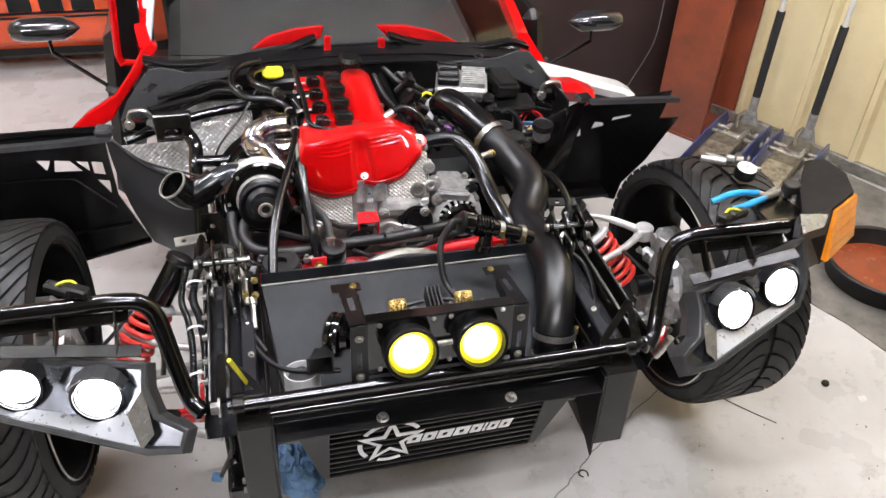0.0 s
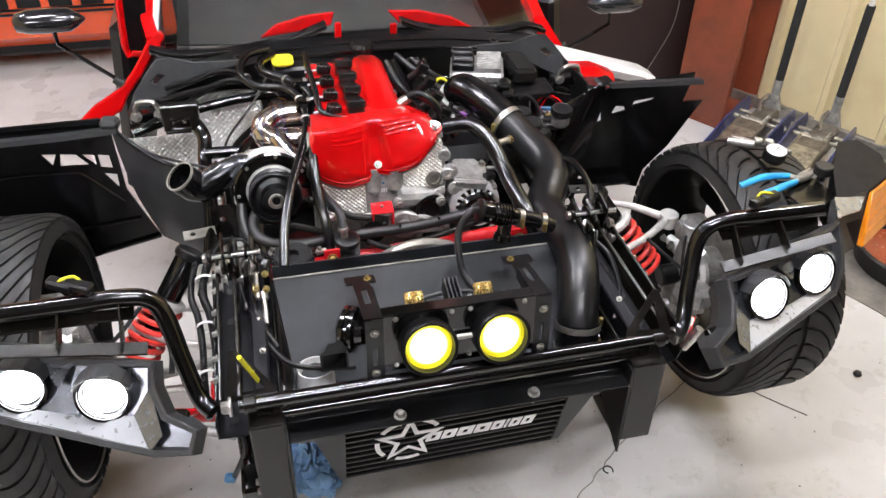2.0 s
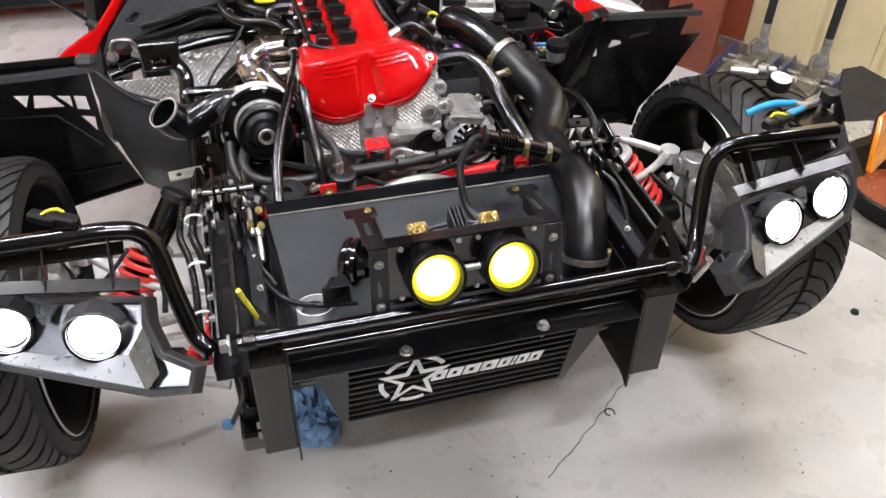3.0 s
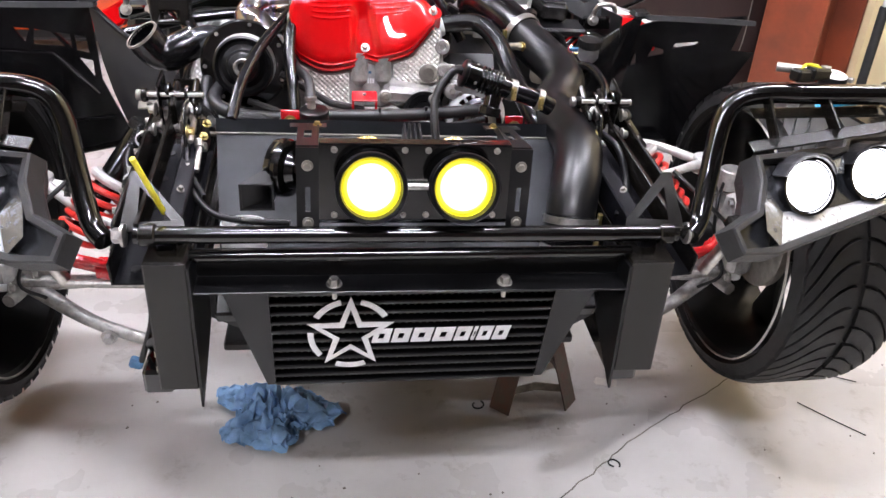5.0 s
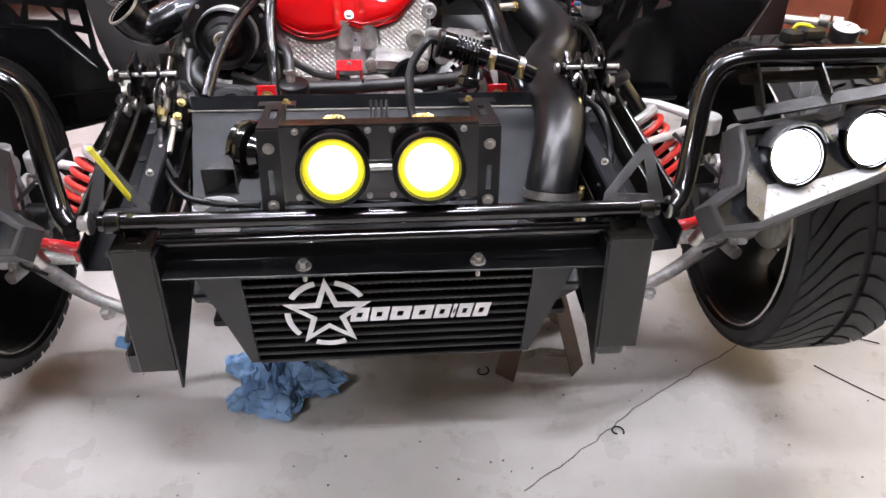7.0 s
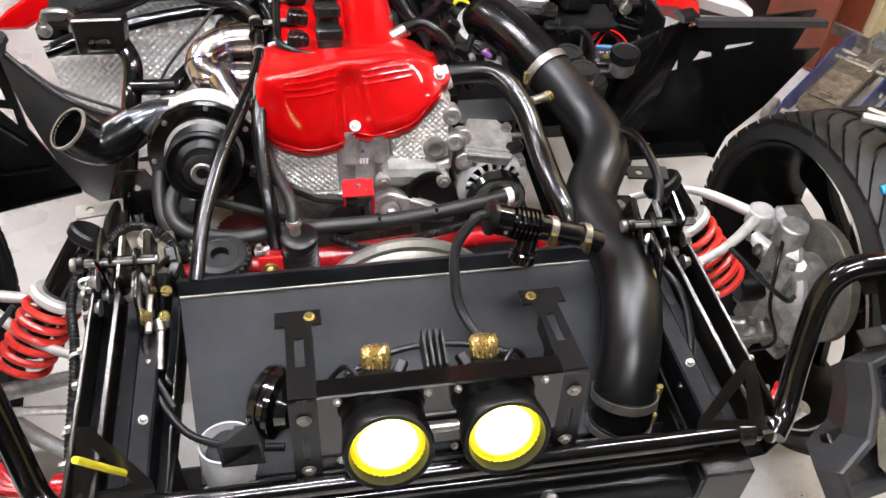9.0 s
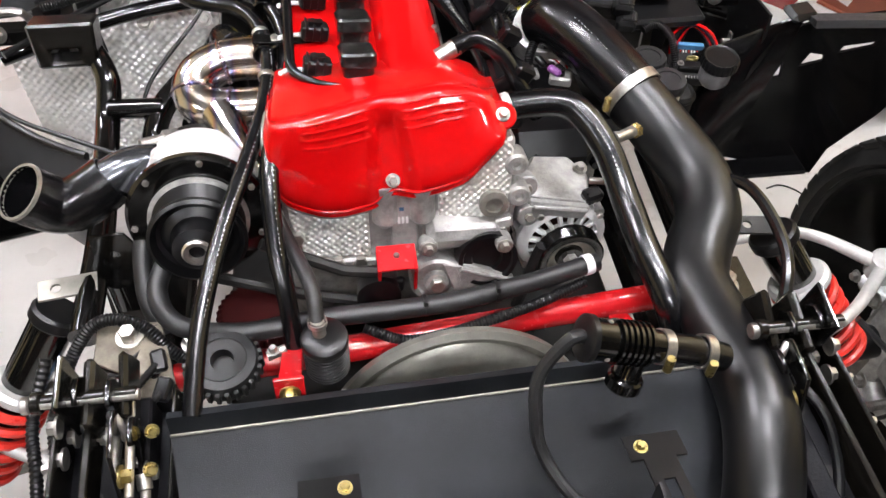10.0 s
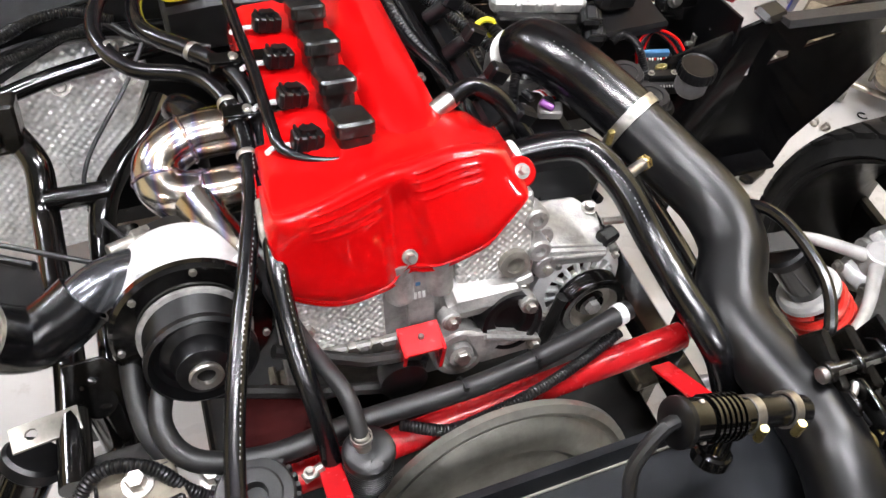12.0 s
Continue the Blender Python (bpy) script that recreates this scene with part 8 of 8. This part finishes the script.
def floor_jack(x, y, rot, label):
    """Low trolley jack with blue side plates, grey lifting arm and an upright foam-gripped handle."""
    m = pose(x, y, 0, 0, 0, rot)
    P = lambda *p: m @ Vector(p)
    jk = thing("floor_jack", label, "floor jack", (x, y, 0), "floor jacks")
    for s in (-1, 1):
        poly = [(-0.36, 0.05), (-0.33, 0.12), (-0.16, 0.145), (-0.02, 0.170), (0.10, 0.180), (0.24, 0.172), (0.29, 0.12), (0.28, 0.06), (0.10, 0.045), (-0.20, 0.035)]
        f = m @ Matrix(((1, 0, 0, 0), (0, 0, 1, s * 0.11), (0, 1, 0, 0), (0, 0, 0, 1)))
        part("side_plate", Geo().prism(poly, 0.008, f, bevel=0.002), JACK_BLUE, jk, "dark blue side plate")
        for xx, zz in ((-0.24, 0.09), (-0.05, 0.12), (0.1, 0.13), (0.19, 0.12)):
            part("side_bolt", Geo().bolt(P(xx, s * 0.122, zz), m.to_3x3() @ Vector((0, s, 0)), 0.011, 0.008), ZINC, jk)
    g = Geo().box((-0.17, 0, 0.155), (0.34, 0.13, 0.018), (0, -4, 0), 0.006, m=m).box((-0.17, 0.06, 0.145), (0.34, 0.012, 0.05), (0, -4, 0), 0.004, m=m).box((-0.17, -0.06, 0.145), (0.34, 0.012, 0.05), (0, -4, 0), 0.004, m=m)
    part("lift_arm", g, JACK_GREY, jk, "worn grey lifting arm")
    part("saddle", Geo().disc([(0.05, 0.0), (0.055, 0.008), (0.055, 0.02), (0.03, 0.022)], P(-0.36, 0, 0.14), (0, 0, 1), 28), JACK_GREY, jk)
    part("pump_block", Geo().box((0.15, 0, 0.11), (0.16, 0.10, 0.09), (0, 0, 0), 0.012, m=m), JACK_GREY, jk)
    part("pump_ram", Geo().cyl(P(0.02, 0, 0.12), P(0.12, 0, 0.12), 0.03), ZINC, jk)
    for xx, zz in ((0.06, 0.145), (0.13, 0.140), (-0.34, 0.085)):
        part("cross_pin", Geo().cyl(P(xx, -0.108, zz), P(xx, 0.108, zz), 0.010), STEEL_WORN, jk)
    part("tread_plate", Geo().prism(rounded(0.20, 0.115, 0.012), 0.004, m @ pose(-0.20, 0, 0.166, 0, -4, 0), [[(-0.07 + 0.03 * cos4[0], 0.03 * cos4[1]) for cos4 in ((1, 0), (0, 1), (-1, 0), (0, -1))]], 0.001), STEEL_WORN, jk, "worn bright steel top plate")
    for k in range(7):
        part("grip_rib", Geo().box((-0.125 - 0.022 * k, 0, 0.173 - 0.0015 * k), (0.006, 0.09, 0.005), (0, -4, 0), 0.001, m=m), STEEL_WORN, jk)
    part("release_rod", Geo().tube([P(0.05, 0.0, 0.20), P(0.16, 0.03, 0.205), P(0.25, 0.03, 0.20)], 0.007, 10), ZINC, jk)
    part("return_spring", Geo().tube([P(-0.02 + 0.0028 * k, -0.045 + 0.012 * math.cos(k * 0.9), 0.165 + 0.012 * math.sin(k * 0.9)) for k in range(50)], 0.0026, 6, 0.01), STEEL_WORN, jk)
    part("handle_socket", Geo().prism([(-0.045, 0.0), (0.045, 0.0), (0.018, 0.08), (-0.018, 0.08)], 0.036, m @ Matrix(((0, 0, 1, 0.232), (1, 0, 0, 0), (0, 1, 0, 0.135), (0, 0, 0, 1))), (), 0.008), ALU, jk, "flared handle socket")
    for yy in (-0.12, 0.12):
        for xx in (-0.30, 0.22):
            part("wheel", Geo().cyl(P(xx, yy + (0.02 if yy > 0 else -0.02), 0.045), P(xx, yy + (0.055 if yy > 0 else -0.055), 0.045), 0.044, 28), DULL_STEEL, jk)
    base, topv = P(0.25, 0, 0.20), P(0.25, 0, 1.30)
    part("handle", Geo().cyl(base, topv, 0.0115, 16), ALU_LIGHT, jk, "bare aluminium handle tube")
    d = topv - base
    part("foam_grip", Geo().cyl(base + d * 0.075, base + d * 0.46, 0.019, 20), FOAM, jk, "black foam handle sleeve")
    part("handle_collar", Geo().cyl(base - d * 0.02, base + d * 0.08, 0.020, 20), ALU, jk)
    return jk


def build_floor_things():
    jack_stand(0.388, 0.635, "worn red steel jack stand under the chassis", 4)
    jack_stand(-0.175, 0.78, "worn red steel jack stand under the engine", -3)
    # crumpled towel
    rng = random.Random(12)
    n = 46
    noise.seed_set(5)
    vs = []
    for j in range(n):
        for i in range(n):
            u, v = i / (n - 1) - 0.5, j / (n - 1) - 0.5
            a = math.atan2(v, u)
            r = min(math.hypot(u, v) * 1.35, 0.72)
            lobes = 0.098 + 0.020 * math.sin(a * 3 + 0.8) + 0.016 * math.sin(a * 5 + 2.2)
            x, y = lobes * r / 0.5 * math.cos(a), lobes * 0.78 * r / 0.5 * math.sin(a)
            k = Vector((u * 8.5, v * 8.5, 1.7))
            fold = abs(noise.noise(k)) + 0.55 * abs(noise.noise(k * 2.3)) + 0.3 * abs(noise.noise(k * 5.1))
            z = 0.006 + max(0.0, 0.05 * (0.72 - r)) * (0.6 + fold) + 0.085 * fold * max(0.18, 1 - r * 1.1)
            x += 0.02 * noise.noise(k * 1.7 + Vector((9, 0, 0)))
            y += 0.02 * noise.noise(k * 1.7 + Vector((0, 9, 0)))
            vs.append((-0.272 + x, 0.530 + y, z))
    fs = [(j * n + i, j * n + i + 1, (j + 1) * n + i + 1, (j + 1) * n + i) for j in range(n - 1) for i in range(n - 1)]
    single("shop_towel", Geo().add(vs, fs), RAG, "crumpled light blue paper shop towel on the floor", "towel", angle=50)
    single("paper_tag", Geo().prism([(-0.032, -0.010), (-0.022, -0.018), (0.030, -0.014), (0.032, 0.016), (-0.026, 0.014)], 0.001, pose(0.612, 0.635, 0.0008, 0, 0, -18)), PAPER, "small white paper tag on the floor", "tag")
    for x, y, a0 in ((0.246, 0.552, 2.2), (0.545, 0.325, -0.6)):
        pts = [(x + 0.014 * math.cos(a0 + k * 0.45), y + 0.014 * math.sin(a0 + k * 0.45), 0.004 + 0.0006 * k) for k in range(12)]
        single("cable_tie_offcut", Geo().tube(pts, 0.0022, 8), PLASTIC, "curled black cable tie offcut on the floor", "cable tie", "cable tie offcuts")
    for pts in ([(1.115, 0.525), (1.17, 0.46), (1.235, 0.39)], [(1.22, 0.65), (1.27, 0.63), (1.33, 0.60)], [(1.55, 0.80), (1.60, 0.83)]):
        single("wire_offcut", Geo().tube([(x, y, 0.003) for x, y in pts], 0.0016, 6), PLASTIC, "thin black wire offcut on the floor", "wire", "wire offcuts")
    single("rubber_plug", Geo().disc([(0.012, 0.0), (0.014, 0.004), (0.011, 0.012), (0.006, 0.014)], (1.50, 0.514, 0.0), (0, 0, 1), 16), RUBBER, "small black rubber plug on the floor", "plug")
    single("paper_scrap", Geo().prism([(-0.02, -0.01), (0.01, -0.014), (0.022, 0.004), (-0.006, 0.014)], 0.001, pose(1.585, 0.43, 0.0008, 0, 0, 20)), PAPER, "small white paper scrap on the floor", "paper")
    specks = Geo()
    for i in range(60):
        x, y = rng.uniform(-0.7, 1.7), rng.uniform(-0.1, 0.75)
        specks.box((x, y, 0.001), (rng.uniform(0.002, 0.007), rng.uniform(0.002, 0.005), 0.002), (0, 0, rng.uniform(0, 90)))
    single("floor_grit", specks, RAW_CONCRETE, "scattered dark grit on the floor", "grit", kind="stuff")
    # small electrical leavings farther back
    mod = single("relay_module", Geo().box((1.25, 1.36, 0.014), (0.075, 0.045, 0.028), (0, 0, 24), 0.006).box((1.215, 1.345, 0.012), (0.02, 0.03, 0.018), (0, 0, 24), 0.004), PLASTIC, "small black plastic relay module on the floor", "module")
    part("lead", Geo().tube([(1.215, 1.38, 0.010), (1.195, 1.42, 0.004), (1.16, 1.44, 0.003), (1.12, 1.43, 0.003)], 0.0025, 8), RUBBER, mod)
    for x, y, a in ((1.57, 1.50, 20), (1.59, 1.47, 75)):
        single("hose_clip", Geo().lathe([(0.012, -0.006), (0.013, -0.006), (0.013, 0.006), (0.012, 0.006), (0.012, -0.006)], (x, y, 0.0135), (math.cos(math.radians(a)), math.sin(math.radians(a)), 0), 18).box((x, y, 0.027), (0.014, 0.010, 0.008), (0, 0, a), 0.002), ZINC, "loose zinc hose clip on the floor", "hose clip", "hose clips on the floor")
    pts = [(1.75 + 0.016 * math.cos(0.4 + k * 0.45), 1.49 + 0.016 * math.sin(0.4 + k * 0.45), 0.004 + 0.0006 * k) for k in range(11)]
    single("cable_tie_offcut", Geo().tube(pts, 0.0024, 8), PLASTIC, "curled black cable tie offcut on the floor", "cable tie", "cable tie offcuts")
    # drain pan
    pan = thing("drain_pan", "dark round drain pan with orange-red inside on bare concrete", "drain pan", (2.075, 0.985, 0))
    part("shell", Geo().lathe([(0.0, 0.004), (0.19, 0.004), (0.215, 0.01), (0.235, 0.09), (0.242, 0.095), (0.236, 0.10), (0.222, 0.095), (0.205, 0.03), (0.0, 0.028)], (2.075, 0.985, 0), (0, 0, 1), 48), RUBBER, pan, "dark plastic pan")
    part("oil_film", Geo().disc([(0.203, 0.030), (0.203, 0.034)], (2.075, 0.985, 0), (0, 0, 1), 40), mat("orange_red_liquid", (0.30, 0.06, 0.02), 0.25, 0, 0.2, 8), pan, "orange-red residue")
    # two trolley jacks by the wall
    floor_jack(1.87, 1.90, 38, "dark blue trolley jack with worn grey arm and upright handle")
    floor_jack(2.05, 1.69, 38, "dark blue trolley jack with upright aluminium handle")
    # lug of pipe on the floor by the wall
    single("steel_sleeve", Geo().lathe([(0.022, 0), (0.024, 0.002), (0.024, 0.09), (0.022, 0.092), (0.016, 0.092), (0.016, 0.0), (0.022, 0)], (2.27, 1.24, 0.024), (1, -0.4, 0), 24), ZINC, "short zinc steel sleeve on the floor", "sleeve")


def build_tools_on_tyre():
    def on(x, y):
        """Height of the right tyre's tread at x, y."""
        return 0.530 + math.sqrt(max(0.0, 0.364**2 - (y - 0.55) ** 2)) + 0.002

    # water-pump pliers with blue grips, lying across the tread
    pl = thing("pliers", "slip-joint pliers with blue dipped handles lying on the tyre", "pliers", (0.93, 0.50, 0.89))
    z = 0.905
    for pts in ([(0.786, 0.415, 0.893), (0.815, 0.415, 0.903), (0.858, 0.423, 0.905), (0.918, 0.422, 0.900)], [(0.823, 0.372, 0.895), (0.844, 0.368, 0.902), (0.881, 0.380, 0.903), (0.919, 0.396, 0.898)]):
        part("grip", Geo().tube(pts, [0.0075, 0.0085, 0.0085, 0.0075], 12), BLUE_PLASTIC, pl, "blue dipped handle grip")
    part("jaw", Geo().tube([(0.918, 0.422, 0.900), (0.932, 0.404, 0.900), (0.962, 0.414, 0.897), (1.006, 0.445, 0.890)], [0.006, 0.010, 0.009, 0.004], 10), DULL_STEEL, pl, "bare steel jaw")
    part("jaw", Geo().tube([(0.919, 0.396, 0.898), (0.946, 0.415, 0.900), (0.996, 0.451, 0.892)], [0.006, 0.009, 0.004], 10), DULL_STEEL, pl, "bare steel jaw")
    # pressure gauge
    c = Vector((0.939, 0.523, 0.885))
    ga = thing("pressure_gauge", "small round dial gauge with a white face on the tyre", "gauge", tuple(c))
    part("case", Geo().disc([(0.026, 0.0), (0.028, 0.004), (0.028, 0.024), (0.026, 0.028)], c, (0, -0.15, 1), 32), PLASTIC, ga, "black gauge case")
    part("dial", Geo().disc([(0.025, 0.0285), (0.025, 0.0295)], c, (0, -0.15, 1), 32), PAPER, ga, "white dial face")
    part("needle", Geo().box(c + Vector((0.003, -0.002, 0.031)), (0.022, 0.002, 0.001), (0, 0, 35)), PLASTIC, ga)
    # sockets and a bar
    a, b = Vector((0.85, 0.60, on(0.85, 0.60) + 0.012)), Vector((0.905, 0.565, on(0.905, 0.565) + 0.012))
    single("socket", Geo().cyl(a, b, 0.010, 16), ZINC, "chrome deep socket lying on the tyre", "socket", "sockets")
    a, b = Vector((0.89, 0.64, on(0.89, 0.64) + 0.006)), Vector((0.985, 0.52, on(0.985, 0.52) + 0.006))
    single("extension_bar", Geo().cyl(a, b, 0.006, 12), ZINC, "chrome socket extension bar lying on the tyre", "extension bar")
    for i in range(2):
        a = Vector((0.915 + 0.022 * i, 0.585 - 0.012 * i, on(0.92, 0.58) + 0.012))
        single("socket", Geo().cyl(a, a + Vector((0.018, -0.010, 0.0)), 0.011, 16), DULL_STEEL, "dark steel socket lying on the tyre", "socket", "sockets")


def build_orange_car():
    """Side of a parked orange coupe far behind, with black side lettering as bars."""
    oc = thing("parked_car", "parked orange coupe with black side stripes", "car", (-2.6, 4.6, 0))
    prof = [(3.46, 0.15), (3.38, 0.22), (3.32, 0.42), (3.33, 0.62), (3.44, 0.80), (3.67, 1.15), (4.5, 1.15), (4.8, 0.75), (4.8, 0.15)]
    xs = (-4.6, -4.2, -3.2, -2.0, -0.75, -0.45)
    g = Geo().loft([[Vector((x, y + (0.12 if i in (0, 5) else 0), z * (0.85 if i in (0, 5) else 1.0))) for y, z in prof] for i, x in enumerate(xs)], caps=True)
    body = part("body", g, ORANGE_PAINT, oc, "glossy orange bodywork", 30)
    part("sill", Geo().box((-2.55, 3.50, 0.13), (3.9, 0.08, 0.08), bevel=0.02), PLASTIC, oc)
    x = -1.98
    for i, w in enumerate((0.15, 0.15, 0.15, 0.15, 0.15, 0.15, 0.15)):
        part("lettering_bar", Geo().box((x, 3.312, 0.45), (w - 0.04, 0.012, 0.10), (2, 0, 0), 0.002), PLASTIC, body)
        x += w
    for z, y in ((0.36, 3.335), (0.385, 3.328), (0.515, 3.318), (0.54, 3.318)):
        part("stripe", Geo().box((-2.4, y, z), (3.3, 0.012, 0.012), (0, 0, 0), 0.002), PLASTIC, body)
    part("badge", Geo().disc([(0.09, 0), (0.09, 0.012)], (-1.25, 3.335, 0.64), (0, -1, 0), 28), PLASTIC, body)
    for cx in (-3.9, -4.35):
        wh = part("wheel", Geo().lathe([(0.20, -0.1), (0.30, -0.1), (0.32, -0.07), (0.32, 0.07), (0.30, 0.1), (0.20, 0.1)], (cx, 3.60, 0.32), (0, 1, 0), 40), RUBBER, oc)
        part("rim", Geo().disc([(0.20, -0.09), (0.20, 0.05)], (cx, 3.60, 0.32), (0, 1, 0), 32), SATIN_BLACK, wh)


def build_front_bits():
    # yellow paint-marker stick wedged in the left rail
    single("yellow_marker", Geo().cyl((-0.366, 0.088, 0.818), (-0.388, 0.040, 0.930), 0.0045, 10), YELLOW, "thin yellow plastic marker stick wedged in the frame", "marker")
    # loose loom ends with blue plugs by the posts
    for s, x, y, z in ((-1, -0.405, 0.115, 0.56), (1, 0.425, 0.10, 0.58)):
        lm = part("loom_tail", Geo().tube([(x + s * 0.01, y + 0.02, 0.72), (x + s * 0.012, y + 0.01, 0.66), (x + s * 0.012, y, 0.60), (x + s * (0.045 if s < 0 else 0.012), y + 0.02, 0.500)], 0.006, 8, 0.006, (0.006, 0.001)), PLASTIC, car)
        part("plug", Geo().box((x + s * (0.055 if s < 0 else 0.013), y + 0.022, 0.494), (0.024, 0.018, 0.020), (0, 20, 0), 0.004), BLUE_CLIP, lm, "blue connector plug")
    # looms along the left rail
    for dx, r in ((0.0, 0.0095), (-0.026, 0.008)):
        hose("loom", [(-0.46 + dx, 0.50, 0.80), (-0.475 + dx, 0.43, 0.765), (-0.46 + dx, 0.36, 0.76), (-0.452 + dx, 0.28, 0.745), (-0.452 + dx, 0.20, 0.715), (-0.448 + dx, 0.14, 0.68)], r, PLASTIC, car, "black corrugated wiring loom", (0.006, 0.0015), 10)
    for y, z in ((0.45, 0.785), (0.33, 0.755), (0.22, 0.722)):
        part("zip_tie", Geo().lathe([(0.019, -0.0025), (0.021, -0.0025), (0.021, 0.0025), (0.019, 0.0025)], (-0.468, y, z), (0, 1, 0.3), 20), WHITE_PRINT, car)
    hose("brake_line", [(0.62, 0.50, 0.70), (0.67, 0.46, 0.66), (0.74, 0.45, 0.60), (0.79, 0.49, 0.56)], 0.005, RUBBER_HOSE, car, "", None, 8)
    hose("brake_line", [(-0.62, 0.50, 0.70), (-0.67, 0.46, 0.66), (-0.74, 0.45, 0.60), (-0.79, 0.49, 0.56)], 0.005, RUBBER_HOSE, car, "", None, 8)


def build_rail_fittings(s):
    """Bolts, studs, cables and plugs crowded along one side rail."""
    a, b = (Vector((-0.402, 0.060, 0.795)), Vector((-0.395, 0.40, 0.862))) if s < 0 else (Vector((0.448, 0.075, 0.785)), Vector((0.400, 0.40, 0.858)))
    rng = random.Random(21 if s < 0 else 22)
    for i, u in enumerate((0.16, 0.30, 0.47, 0.62, 0.78, 0.90)):
        p = a.lerp(b, u)
        inner = Vector((-s * 0.046, 0, -0.006 + 0.012 * (i % 2)))
        if i in (1, 4):
            part("rail_bolt", Geo().bolt(p + inner, (-s * 0.3, -0.3, 0.9), 0.0042, 0.006), YELLOW_ZINC if i % 3 == 0 else DULL_STEEL, car)
        part("rail_bolt", Geo().bolt(p + Vector((s * 0.038, 0, 0.004)), (s, -0.2, 0.0), 0.0055, 0.008), ZINC, car)
    # second hinge bracket with its slotted plate and link rod
    c = b + Vector((-s * 0.03, -0.07, 0.012))
    plate = part("hinge_plate", Geo().prism([(-0.050, -0.030), (0.020, -0.034), (0.045, 0.0), (0.020, 0.036), (-0.030, 0.030)], 0.005, Matrix(((0, 0, 1, c.x), (1, 0, 0, c.y), (0, 1, 0, c.z), (0, 0, 0, 1))), [[(-0.020, -0.006), (0.010, -0.006), (0.010, 0.006), (-0.020, 0.006)]], 0.001), GLOSS_BLACK, car, "black slotted hinge plate")
    part("link_rod", Geo().cyl(c + Vector((-s * 0.012, -0.05, -0.02)), c + Vector((-s * 0.012, 0.05, 0.012)), 0.005, 12), ZINC, plate)
    part("pivot_bolt", Geo().bolt(c + Vector((-s * 0.004, 0.02, 0.0)), (-s, 0, 0), 0.010, 0.012), ZINC, plate)
    part("pivot_bolt", Geo().bolt(c + Vector((-s * 0.004, -0.032, -0.008)), (-s, 0, 0), 0.008, 0.010), YELLOW_ZINC, plate)
    for k in range(3):
        y0 = 0.30 + 0.05 * k
        x = s * (0.335 + 0.012 * k)
        pts = [(x, y0 + 0.12, 0.83 - 0.015 * k), (x + s * 0.03, y0 + 0.05, 0.845 - 0.02 * k), (x + s * 0.022, y0 - 0.04, 0.82 - 0.02 * k), (x - s * 0.01, y0 - 0.10, 0.79 - 0.02 * k)]
        hose("cable", pts, 0.0042 + 0.0012 * k, PLASTIC if k % 2 else RUBBER_HOSE, car, "", (0.006, 0.001) if k == 1 else None, 8)
        part("cable_plug", Geo().box(pts[0], (0.018, 0.028, 0.014), (20, 0, rng.uniform(-30, 30)), 0.003), PLASTIC, car)
        part("cable_ferrule", Geo().cyl(pts[2], Vector(pts[2]) + Vector((0, -0.014, -0.006)), 0.0065, 12), ZINC, car)


build_floor_things()
for side in (-1, 1):
    build_rail_fittings(side)
build_tools_on_tyre()
build_orange_car()
build_front_bits()
